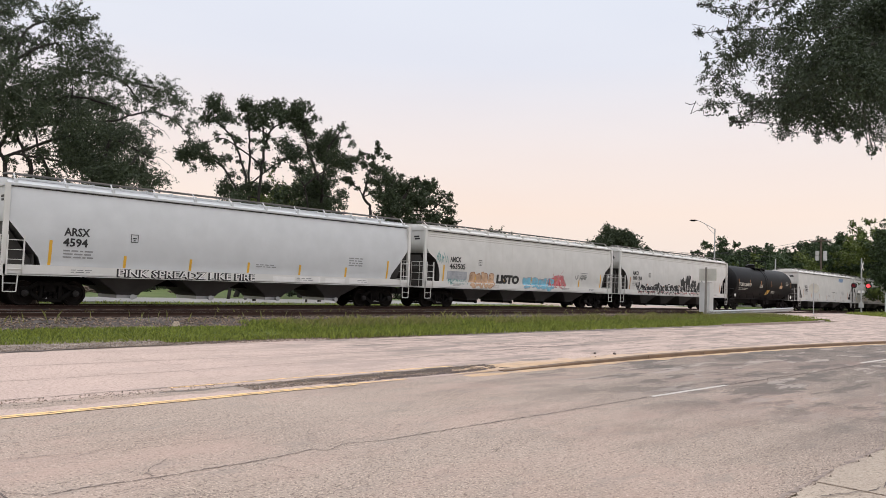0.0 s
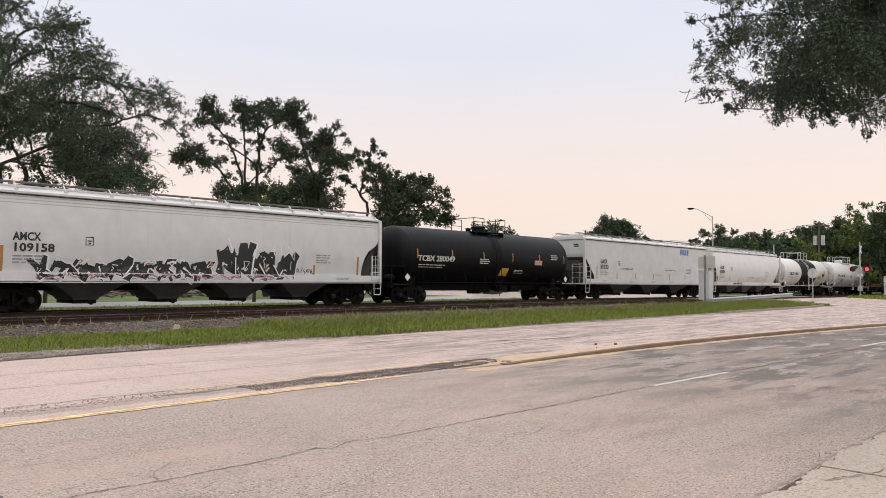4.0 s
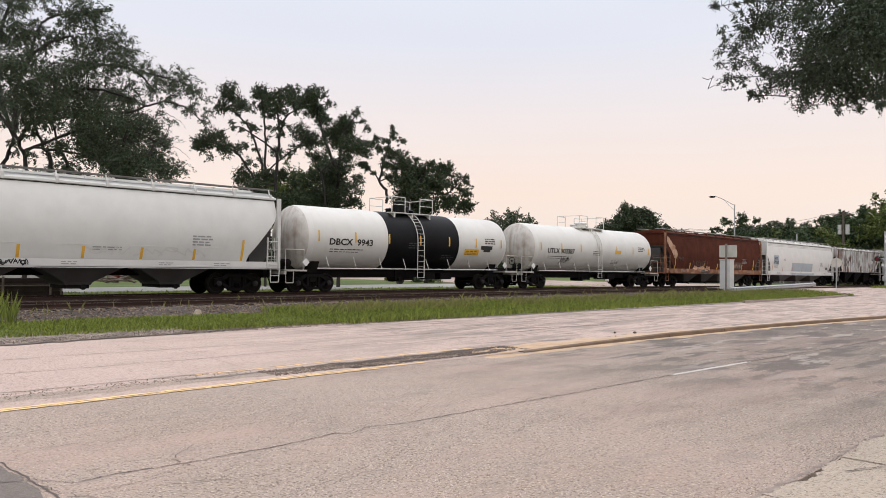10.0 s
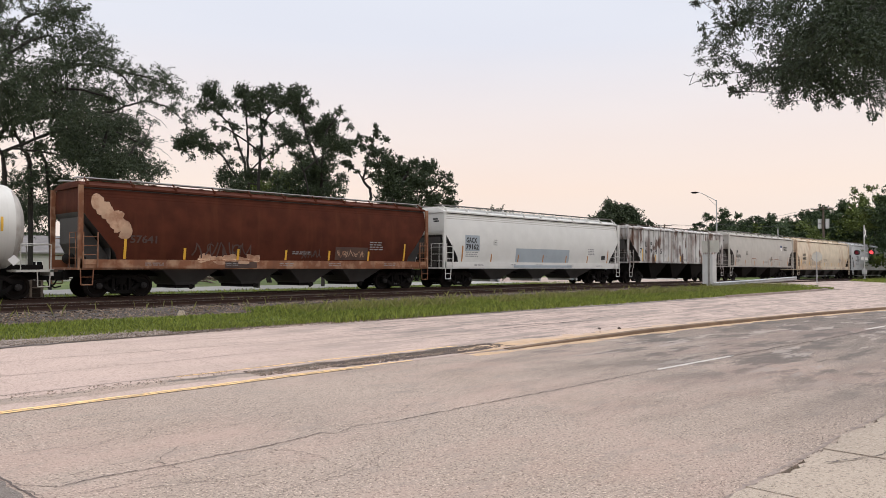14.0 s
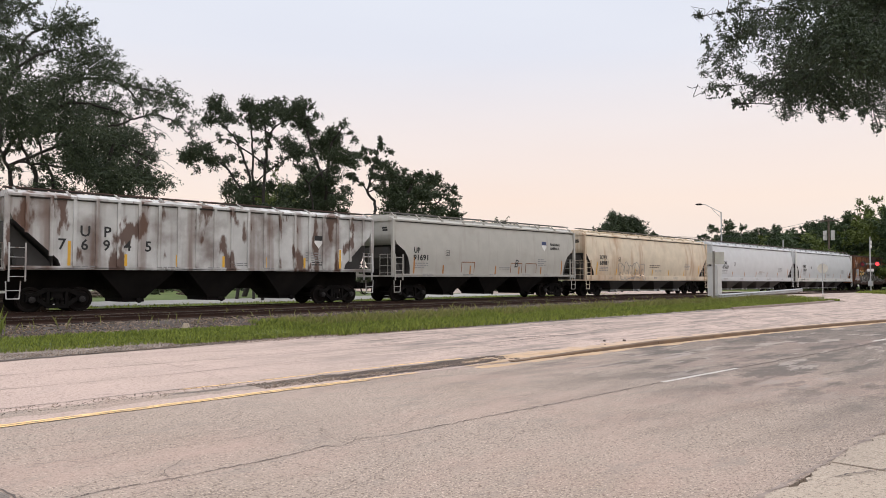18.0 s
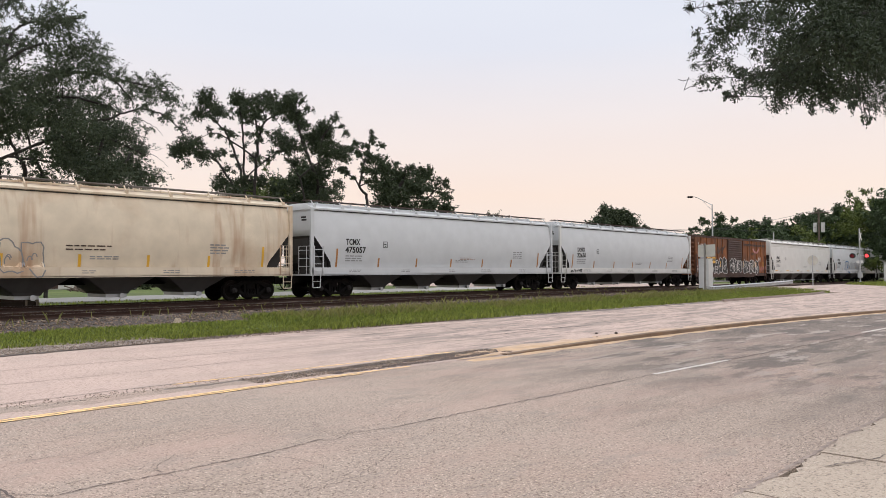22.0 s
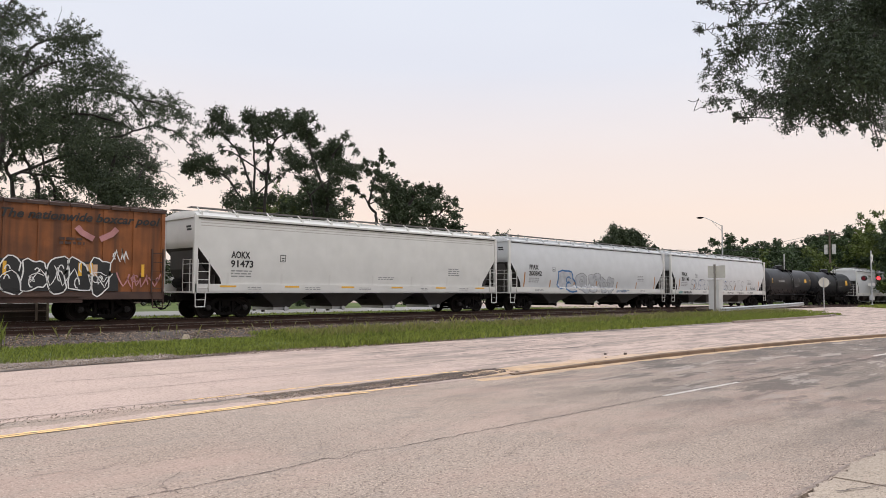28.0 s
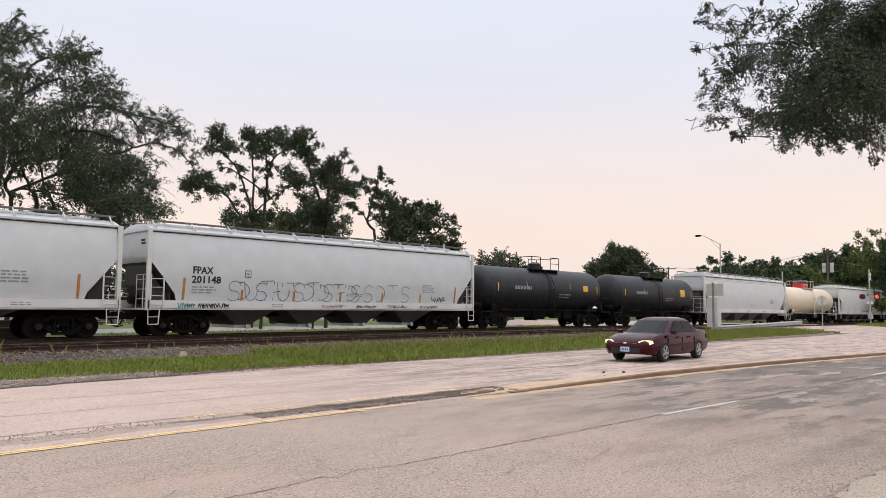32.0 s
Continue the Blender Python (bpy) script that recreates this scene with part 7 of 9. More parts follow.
def house(x, y, turn, w, d, h, roof, label, windows):
    o = root("house", label, "house", m=pose(x, y, -0.05, 0, 0, turn))
    bm = bmesh.new()
    add_box(bm, -w / 2, w / 2, -d / 2, d / 2, 0, h)
    wall = part("wall", bm, M_SIDING, o)
    for k in range(int(h / 0.22)):
        bm = bmesh.new()
        z = 0.1 + k * 0.22
        add_rings(bm, [[(xx, -d / 2 - 0.002, z), (xx, -d / 2 - 0.025, z), (xx, -d / 2 - 0.004, z + 0.2)] for xx in (-w / 2, w / 2)])
        part("siding_board", bm, M_SIDING, wall)
    bm = bmesh.new()
    add_rings(bm, [[(xx, -d / 2 - 0.4, h - 0.1), (xx, d / 2 + 0.4, h - 0.1), (xx, d / 2 + 0.4, h + 0.05), (xx, 0, h + roof), (xx, -d / 2 - 0.4, h + 0.05)] for xx in (-w / 2 - 0.3, w / 2 + 0.3)])
    part("roof", bm, M_SHINGLE, o)
    for wx, wz, ww, wh in windows:
        bm = bmesh.new()
        add_box(bm, wx - ww / 2, wx + ww / 2, -d / 2 - 0.05, -d / 2 + 0.02, wz, wz + wh)
        win = part("window", bm, M_SIGNWHITE, o)
        for cx, cz in ((-0.25, 0.25), (0.25, 0.25), (-0.25, 0.75), (0.25, 0.75)):
            bm = bmesh.new()
            add_box(bm, wx + ww * (cx - 0.2), wx + ww * (cx + 0.2), -d / 2 - 0.058, -d / 2 - 0.04, wz + wh * (cz - 0.2), wz + wh * (cz + 0.2))
            part("pane", bm, M_GLASS, win)
    bm = bmesh.new()
    add_box(bm, w * 0.28 - 0.5, w * 0.28 + 0.5, -d / 2 - 0.06, -d / 2, 0.1, 2.15)
    part("door", bm, M_BROWNDARK, o)
    return o


house(25.5, 91, -14, 13, 8, 3.1, 2.0, "white sided house with a grey shingle roof", ((-4.5, 1.0, 1.5, 1.4), (-1.2, 1.0, 1.5, 1.4), (1.6, 1.0, 1.2, 1.2)))
house(60, 112, -25, 15, 9, 3.0, 2.2, "white sided house among trees", ((-5, 1.0, 1.5, 1.4), (-1.5, 1.0, 1.5, 1.4)))
house(88, 92, -30, 14, 8, 2.9, 1.8, "low white outbuilding beyond the street", ((-4.0, 1.0, 1.4, 1.2),))


def add_wheel(bm_t, bm_r, x, y, r, w, side):
    add_revolved(bm_t, [(y - w / 2, r * 0.66), (y - w / 2, r * 0.93), (y - w * 0.35, r), (y + w * 0.35, r), (y + w / 2, r * 0.93), (y + w / 2, r * 0.66)], 22, x, r)
    yo = y + side * w * 0.53
    add_revolved(bm_r, [(y - side * w * 0.2, r * 0.64), (yo, r * 0.67), (yo, r * 0.60), (yo - side * 0.03, r * 0.55), (yo - side * 0.03, r * 0.2), (yo, r * 0.16), (yo + side * 0.01, r * 0.05)], 22, x, r)
    for k in range(5):
        a = 2 * math.pi * k / 5
        add_bar(bm_r, (x, r), (x + r * 0.6 * math.cos(a), r + r * 0.6 * math.sin(a)), min(yo - side * 0.04, yo), max(yo - side * 0.04, yo), r * 0.2)


def vehicle(name, label, category, paint, sections, cabin, wheels, r, m, lamps=True, group="", plain=False):
    """A road vehicle: sections are (x, half width, sill, belt, hood or deck) from tail to nose, cabin the glasshouse."""
    o = root(name, label, category, group, m=m)
    bm = bmesh.new()
    rings = []
    for x, hw, z0, zb, zt in sections:
        rings.append([(x, -hw * 0.90, z0), (x, -hw * 0.985, z0 + 0.10), (x, -hw, (z0 + zb) * 0.5), (x, -hw * 0.965, zb - 0.03), (x, -hw * 0.86, zt - 0.015), (x, -hw * 0.45, zt + 0.012), (x, 0, zt + 0.02),
                      (x, hw * 0.45, zt + 0.012), (x, hw * 0.86, zt - 0.015), (x, hw * 0.965, zb - 0.03), (x, hw, (z0 + zb) * 0.5), (x, hw * 0.985, z0 + 0.10), (x, hw * 0.90, z0)])
    add_rings(bm, rings)
    part("body", bm, paint, o, smooth=True)
    z0, z1 = cabin["z"]
    back, front, wide = cabin["back"], cabin["front"], cabin["wide"]

    def shell(k):
        """Ends and half width of the cabin at a share k of its height."""
        return back[0] + (back[1] - back[0]) * k, front[0] + (front[1] - front[0]) * k, wide[0] + (wide[1] - wide[0]) * k, z0 + (z1 - z0) * k

    def side_at(k, f, sgn, out=0.0):
        xb, xf, w, z = shell(k)
        x = xb + (xf - xb) * f
        return (x, sgn * (w * (1 - abs(2 * f - 1) ** 6) ** (1 / 6) + out), z)

    def end_at(k, v, at, out=0.0):
        xb, xf, w, z = shell(k)
        half = (xf - xb) / 2 * (1 - abs(v) ** 6) ** (1 / 6)
        return ((xb + xf) / 2 + at * (half + out), w * v, z)

    bm = bmesh.new()
    rings = []
    for k, shrink, dz in ((0, 1, 0), (0.45, 1, 0), (0.85, 1, 0), (0.95, 0.97, 0.0), (1.0, 0.91, 0.015), (1.0, 0.72, 0.05), (1.0, 0.4, 0.07)):
        xb, xf, w, z = shell(k)
        cx, hx = (xb + xf) / 2, (xf - xb) / 2
        ring = []
        for q in range(40):
            a = 2 * math.pi * q / 40
            c, sn = math.cos(a), math.sin(a)
            ring.append((cx + hx * shrink * math.copysign(abs(c) ** 0.36, c), w * shrink * math.copysign(abs(sn) ** 0.36, sn), z + dz))
        rings.append(ring)
    add_rings(bm, rings)
    part("roof", bm, paint, o, smooth=True)

    def pane(name, at, u0, u1, k0, k1):
        bm = bmesh.new()
        grid = [[bm.verts.new(at(k, u)) for u in np.linspace(u0, u1, 9)] for k in np.linspace(k0, k1, 5)]
        for a, b in zip(grid, grid[1:]):
            for q in range(8):
                bm.faces.new((a[q], a[q + 1], b[q + 1], b[q]))
        part(name, bm, M_GLASS, o, smooth=True)

    for sgn in (-1, 1):
        for f0, f1 in cabin["windows"]:
            pane("side_window", lambda k, u: side_at(k, u, sgn, 0.012), f0, f1, 0.10, 0.86)
    pane("windscreen", lambda k, u: end_at(k, u, 1, 0.012), -0.88, 0.88, 0.06, 0.90)
    pane("rear_window", lambda k, u: end_at(k, u, -1, 0.012), -0.86, 0.86, 0.12, 0.88)
    spin = []
    for x in wheels:
        for s in (-1, 1):
            bt, br = bmesh.new(), bmesh.new()
            add_wheel(bt, br, 0, 0, r, 0.21, s)
            for b in (bt, br):
                bmesh.ops.translate(b, vec=(0, 0, -r), verts=b.verts[:])
            hw = sections[len(sections) // 2][1]
            tyre = part("tyre", bt, M_TYRE, o, m=pose(x, s * (hw - 0.105), r), smooth=True)
            part("rim", br, M_RIM, tyre, smooth=True)
            spin.append((tyre, x, s * (hw - 0.105), r))
            # black ring that stands in for the dark gap between tyre and body
            bm = bmesh.new()
            ring = [(math.cos(a), math.sin(a)) for a in np.linspace(-0.25, math.pi + 0.25, 16)]
            add_rings(bm, [[(x + (r + 0.04) * u, s * (hw + dy), r + (r + 0.04) * w) for u, w in ring] + [(x + (r + 0.0) * u, s * (hw + dy), r + r * w) for u, w in ring[::-1]] for dy in (-0.12, 0.004)])
            part("wheel_arch", bm, M_PLASTIC, o)
    return o, spin


SEDAN_SECTIONS = ((-2.54, 0.72, 0.42, 0.78, 0.86), (-2.45, 0.84, 0.30, 0.86, 1.00), (-2.0, 0.90, 0.24, 0.90, 1.06), (-1.4, 0.915, 0.22, 0.92, 1.03), (0.0, 0.925, 0.21, 0.92, 1.00), (0.9, 0.92, 0.22, 0.90, 0.99),
                  (1.6, 0.91, 0.24, 0.84, 0.93), (2.15, 0.87, 0.26, 0.76, 0.84), (2.42, 0.78, 0.28, 0.68, 0.74), (2.54, 0.66, 0.34, 0.58, 0.62))
SEDAN_CABIN = {"z": (0.94, 1.43), "back": (-2.0, -1.18), "front": (1.32, 0.30), "wide": (0.845, 0.64), "windows": ((0.13, 0.22), (0.26, 0.51), (0.55, 0.86))}
saloon, SALOON_SPIN = vehicle("saloon_car", "maroon four-door saloon with its headlamps lit", "car", M_MAROON, SEDAN_SECTIONS, SEDAN_CABIN, (-1.40, 1.42), 0.33, pose(22, 13.3, 0.004, 0, 0, 180))
for s in (-1, 1):
    bm = bmesh.new()
    lens = [(0.46, 0.605), (0.62, 0.585), (0.80, 0.60), (0.87, 0.65), (0.85, 0.735), (0.72, 0.75), (0.56, 0.745), (0.46, 0.70)]
    add_rings(bm, [[(xo - 0.55 * max(0.0, y - 0.45) ** 1.25, s * (y * sc), z) for y, z in lens] for xo, sc in ((2.40, 1.0), (2.50, 1.0))])
    part("headlamp", bm, M_HEADLAMP, saloon, "lit headlamp")
    bm = bmesh.new()
    add_rings(bm, [[(-2.52, s * 0.40, 0.70), (-2.50, s * 0.78, 0.70), (-2.48, s * 0.78, 0.88), (-2.50, s * 0.40, 0.90)], [(-2.40, s * 0.40, 0.70), (-2.30, s * 0.87, 0.70), (-2.30, s * 0.86, 0.88), (-2.40, s * 0.40, 0.90)]])
    part("tail_lamp", bm, M_TAIL, saloon)
    bm = bmesh.new()
    add_rings(bm, [[(0.95 + dx, s * (0.93 + 0.16 * k), 0.98 + dz) for dx, dz in ((-0.05, -0.06), (0.06, -0.05), (0.05, 0.06), (-0.05, 0.07))] for k in (0, 1)])
    part("wing_mirror", bm, M_MAROON, saloon)
    for xx in (0.62, -0.35):
        bm = bmesh.new()
        add_box(bm, xx - 0.28, xx - 0.12, min(s * 0.925, s * 0.95), max(s * 0.925, s * 0.95), 0.80, 0.84)
        part("door_handle", bm, M_MAROON, saloon)
    for xx in (1.15, 0.02, -1.05):
        bm = bmesh.new()
        add_box(bm, xx - 0.005, xx + 0.005, min(s * 0.90, s * 0.928), max(s * 0.90, s * 0.928), 0.32, 0.80)
        part("door_gap", bm, M_PLASTIC, saloon)
bm = bmesh.new()
add_box(bm, 2.44, 2.515, -0.40, 0.40, 0.60, 0.68)
part("grille", bm, M_PLASTIC, saloon)
bm = bmesh.new()
add_box(bm, 2.45, 2.53, -0.40, 0.40, 0.628, 0.648)
part("grille_bar", bm, M_CHROME, saloon)
bm = bmesh.new()
add_drum(bm, 2.52, -0.055, 0.055, 0.638, 0.03, 8)
part("badge", bm, M_CHROME, saloon)
bm = bmesh.new()
add_box(bm, 2.46, 2.552, -0.52, 0.52, 0.33, 0.48)
part("lower_intake", bm, M_PLASTIC, saloon)
bm = bmesh.new()
add_box(bm, 2.55, 2.565, -0.16, 0.16, 0.36, 0.52)
pl = part("number_plate", bm, M_PLATE, saloon, "pale blue plate")
bm = bmesh.new()
for k in range(4):
    add_box(bm, 2.565, 2.568, -0.11 + k * 0.06, -0.07 + k * 0.06, 0.405, 0.465)
part("plate_bars", bm, M_NAVY, pl)

pickup, spin = vehicle("pickup_truck", "dark red pickup truck parked on the lawn", "pickup truck", M_REDPAINT,
                       ((-2.7, 0.90, 0.45, 1.05, 1.12), (-2.6, 0.96, 0.42, 1.05, 1.16), (0.0, 0.97, 0.42, 1.05, 1.16), (1.5, 0.97, 0.42, 1.05, 1.14), (2.4, 0.95, 0.42, 1.0, 1.08), (2.7, 0.88, 0.45, 0.90, 0.98)),
                       {"z": (1.12, 1.68), "back": (-0.8, -0.62), "front": (1.35, 0.75), "wide": (0.88, 0.72), "windows": ((0.12, 0.42), (0.48, 0.86))}, (-1.75, 1.75), 0.37, pose(31.5, 78.5, -0.05, 0, 0, 12))
white_car, spin = vehicle("saloon_car", "white saloon parked beyond the railway", "car", M_SIDING, SEDAN_SECTIONS, SEDAN_CABIN, (-1.40, 1.42), 0.33, pose(81, 50.5, 0.0, 0, 0, 178))


def wood_pile(x, y):
    w = root("wood_pile", "heap of grey cut branches and logs on the lawn", "wood pile", m=pose(x, y, -0.05))
    g = random.Random(31)
    for k in range(34):
        bm = bmesh.new()
        a, l = g.uniform(0, 3.14), g.uniform(0.8, 2.2)
        cx, cy, cz = g.uniform(-2.4, 2.4), g.uniform(-0.8, 0.8), g.uniform(0.08, 0.55)
        d = Vector((math.cos(a), math.sin(a), g.uniform(-0.15, 0.35))) * l / 2
        c = Vector((cx, cy, cz))
        add_tube(bm, c - d, c + d, g.uniform(0.05, 0.13), 6)
        part("log", bm, M_WOOD, w)


wood_pile(35.5, 69)
wood_pile(27.0, 71)


def tie_stack(x, y):
    """Bundled old ties between steel stakes."""
    o = root("tie_stack", "dark stack of old ties held by upright stakes", "timber stack", m=pose(x, y, -0.08))
    g = random.Random(77)
    for row in range(6):
        for k in range(4):
            bm = bmesh.new()
            add_box(bm, -1.25 + g.uniform(-0.08, 0.08), 1.25 + g.uniform(-0.08, 0.08), -0.5 + k * 0.25, -0.27 + k * 0.25, 0.05 + row * 0.19, 0.225 + row * 0.19)
            part("tie", bm, M_TIE, o)
    for dx in (-1.1, 0.75, 1.2):
        bm = bmesh.new()
        add_box(bm, dx - 0.04, dx + 0.04, -0.62, -0.54, 0.0, 1.25)
        part("stake", bm, M_WOOD, o)
    for z in (0.35, 0.85):
        bm = bmesh.new()
        add_box(bm, -1.3, 1.3, -0.585, -0.55, z, z + 0.04)
        part("band", bm, M_WOOD, o)


tie_stack(9.7, 36.0)


def drive():
    """The saloon's way and the turning of its wheels."""
    rows = [(0, 317.0, 12.4), (29.0, 50.2, 12.4), (30.0, 40.7, 12.4), (31.0, 31.7, 12.8), (31.5, 26.85, 13.05), (32.0, 22.0, 13.3)]
    walk(saloon, [(t, pose(x + 2.55, y, 0.004, 0, 0, 183.5)) for t, x, y in rows])
    ts, xs = [q[0] for q in rows], [q[1] for q in rows]
    gone = np.arange(0.0, 317.0 - 22.0, 0.50)
    times = list(np.interp(gone, [317.0 - x for x in xs], ts)) + [32.0]
    gone = list(gone) + [317.0 - 22.0]
    for tyre, x, y, r in SALOON_SPIN:
        walk(tyre, [(t, pose(x, y, r, 0, math.degrees(s / r), 0)) for t, s in zip(times, gone)])

# ---- trees: clumps of foliage as (bearing in degrees, rise, size), seen from where the camera stands ----
SPREADING_CROWN = [
    (74.8, 0.323, 0.0153), (75.8, 0.32, 0.0138), (75.5, 0.3, 0.0123), (74.3, 0.309, 0.0077), (71.9, 0.309, 0.0199), (72.8, 0.294, 0.0153), (70.9, 0.309, 0.0084), (75.8, 0.273, 0.0199),
    (74.6, 0.279, 0.0138), (75.9, 0.241, 0.0199), (73.7, 0.271, 0.0123), (70.4, 0.272, 0.0261), (71.8, 0.249, 0.0245), (68.9, 0.264, 0.0138), (69.7, 0.251, 0.0169), (74.2, 0.223, 0.0215),
    (75.5, 0.211, 0.0215), (73, 0.209, 0.0199), (72.4, 0.236, 0.0169), (67.8, 0.246, 0.0115), (66.7, 0.239, 0.0153), (65.2, 0.239, 0.0138), (64.2, 0.22, 0.0115), (63.5, 0.198, 0.0092),
    (65.7, 0.219, 0.0115), (67.3, 0.218, 0.0115), (68.7, 0.222, 0.0115),
]
SPREADING_SIDE = [
    (75.2, 0.182, 0.0199), (73.7, 0.183, 0.0184), (66.8, 0.195, 0.0092), (66, 0.182, 0.0069), (64.8, 0.198, 0.0061), (63.4, 0.182, 0.0054), (70.3, 0.215, 0.0199), (71.3, 0.2, 0.0199),
    (66.3, 0.156, 0.0123), (65.6, 0.124, 0.0123), (77.4, 0.315, 0.0215), (77.4, 0.268, 0.0245), (77.2, 0.221, 0.0245), (77, 0.178, 0.0215), (69.1, 0.204, 0.0153), (78.2, 0.278, 0.023),
    (74.8, 0.199, 0.0184), (75.8, 0.19, 0.0169), (72.7, 0.189, 0.0169), (74, 0.172, 0.0115), (72, 0.181, 0.0153), (70.9, 0.187, 0.0169),
]
SHADY = [
    (69.1, 0.165, 0.0337), (70.8, 0.169, 0.0291), (67.2, 0.137, 0.0276), (71.9, 0.133, 0.023), (70.1, 0.132, 0.0307), (68.4, 0.123, 0.0307), (66.9, 0.159, 0.0153), (67.9, 0.176, 0.0153),
    (66.3, 0.118, 0.0184), (72.3, 0.164, 0.0123), (71.2, 0.144, 0.0245),
    (71.4, 0.094, 0.0261), (69.2, 0.089, 0.0291), (67.4, 0.09, 0.0261), (65.8, 0.099, 0.0138), (72.8, 0.097, 0.0169), (65.1, 0.086, 0.0153), (70.3, 0.069, 0.0276), (67.7, 0.067, 0.0276),
    (75.5, 0.088, 0.0215), (74.2, 0.092, 0.0199), (72.9, 0.116, 0.0153), (76.8, 0.086, 0.0245), (73.8, 0.066, 0.0261), (72.2, 0.074, 0.023), (74.8, 0.124, 0.0069), (73.1, 0.142, 0.0107),
]
LOCUST_TALL = [
    (62, 0.223, 0.0115), (62.5, 0.206, 0.0092), (61.3, 0.21, 0.0107), (60.4, 0.208, 0.0061), (59.6, 0.227, 0.0107), (59.4, 0.209, 0.0092), (59, 0.198, 0.0061), (58.2, 0.224, 0.0123),
    (58.4, 0.208, 0.01), (57.3, 0.236, 0.0069), (57.2, 0.221, 0.01), (63.5, 0.158, 0.0123), (62.7, 0.168, 0.01), (64.1, 0.15, 0.0061), (62.2, 0.151, 0.0092), (63.1, 0.139, 0.0054),
    (61.2, 0.152, 0.0077), (60.7, 0.157, 0.0054), (58.4, 0.15, 0.0092), (58, 0.174, 0.0054), (60, 0.18, 0.0061), (58.6, 0.18, 0.0054), (57.6, 0.185, 0.0038), (60.9, 0.12, 0.0084),
    (61, 0.111, 0.0092), (60.4, 0.134, 0.0061), (59.2, 0.117, 0.0107), (58.1, 0.121, 0.0092), (59.9, 0.103, 0.0107),
    (59.1, 0.086, 0.0169), (57.4, 0.087, 0.0153),
]
LOCUST_BROAD = [
    (56.5, 0.217, 0.0077), (55.9, 0.226, 0.0123), (55.1, 0.23, 0.0092), (55.5, 0.21, 0.0123), (54.6, 0.219, 0.0061), (54.9, 0.195, 0.0092), (53.3, 0.189, 0.0138), (53.9, 0.172, 0.0169),
    (52.8, 0.162, 0.0138), (51.9, 0.158, 0.01), (51.1, 0.167, 0.0061), (52.3, 0.208, 0.0061), (51.9, 0.197, 0.0054), (51.7, 0.186, 0.0054), (51.6, 0.15, 0.0069), (56.5, 0.175, 0.0107),
    (55.6, 0.167, 0.0123), (56.8, 0.184, 0.0061), (57.2, 0.159, 0.0061), (52.3, 0.119, 0.0084), (52.8, 0.108, 0.0069), (52.8, 0.134, 0.0046), (52.3, 0.1, 0.0069), (54, 0.129, 0.0123),
    (54.8, 0.117, 0.0123), (53.2, 0.147, 0.0092), (55.4, 0.145, 0.0069),
    (54.5, 0.089, 0.0169), (52.7, 0.085, 0.0107), (56, 0.088, 0.0153),
]
SLIM = [
    (49.6, 0.183, 0.0054), (50.2, 0.171, 0.0054), (50.9, 0.173, 0.0054), (50.6, 0.159, 0.0069), (48.9, 0.171, 0.0054), (49.6, 0.155, 0.0092), (48.9, 0.152, 0.0069), (50.2, 0.139, 0.0069),
    (49.5, 0.136, 0.0069), (48.8, 0.14, 0.0069), (49.9, 0.12, 0.0061), (51.8, 0.138, 0.0031), (51, 0.126, 0.0031), (49.3, 0.117, 0.0069),
]
DENSE = [
    (48.4, 0.137, 0.0107), (47.8, 0.145, 0.0061), (47.5, 0.125, 0.013), (48.7, 0.117, 0.0123), (46.6, 0.137, 0.0084), (45.9, 0.129, 0.0115), (45.3, 0.137, 0.0061), (46.4, 0.109, 0.0146),
    (45.4, 0.114, 0.0084), (47.7, 0.102, 0.0138), (44.6, 0.123, 0.0061), (43.9, 0.122, 0.0038), (44.3, 0.104, 0.0069), (43.7, 0.113, 0.0046), (43.9, 0.1, 0.0069), (48.8, 0.099, 0.0107),
    (48.4, 0.079, 0.0153), (46.8, 0.083, 0.0153), (45.3, 0.089, 0.0123), (44, 0.083, 0.0107),
]
BOUGH_EDGE = [
    (24.6, 0.394, 0.0084), (23.8, 0.384, 0.0069), (23.2, 0.364, 0.0092), (21.9, 0.363, 0.013), (21, 0.38, 0.0123), (19.5, 0.369, 0.0123), (22.6, 0.347, 0.0077), (20.9, 0.336, 0.0069),
    (22.7, 0.313, 0.0184), (21.5, 0.315, 0.0138), (24, 0.325, 0.0054), (24.7, 0.299, 0.0054), (24.1, 0.286, 0.0107), (23.3, 0.296, 0.0092), (25.1, 0.28, 0.0054), (25.1, 0.265, 0.0038),
    (23.9, 0.263, 0.0107), (22.7, 0.261, 0.0092), (24.6, 0.243, 0.0069), (23.6, 0.24, 0.0084), (22, 0.249, 0.0115), (22, 0.226, 0.0077), (20.9, 0.239, 0.0138), (22.9, 0.221, 0.0046),
    (20.1, 0.268, 0.0092), (20.8, 0.297, 0.0077),
    (21.1, 0.277, 0.01), (20, 0.284, 0.0092), (22.8, 0.281, 0.0077), (19.2, 0.269, 0.0092),
]
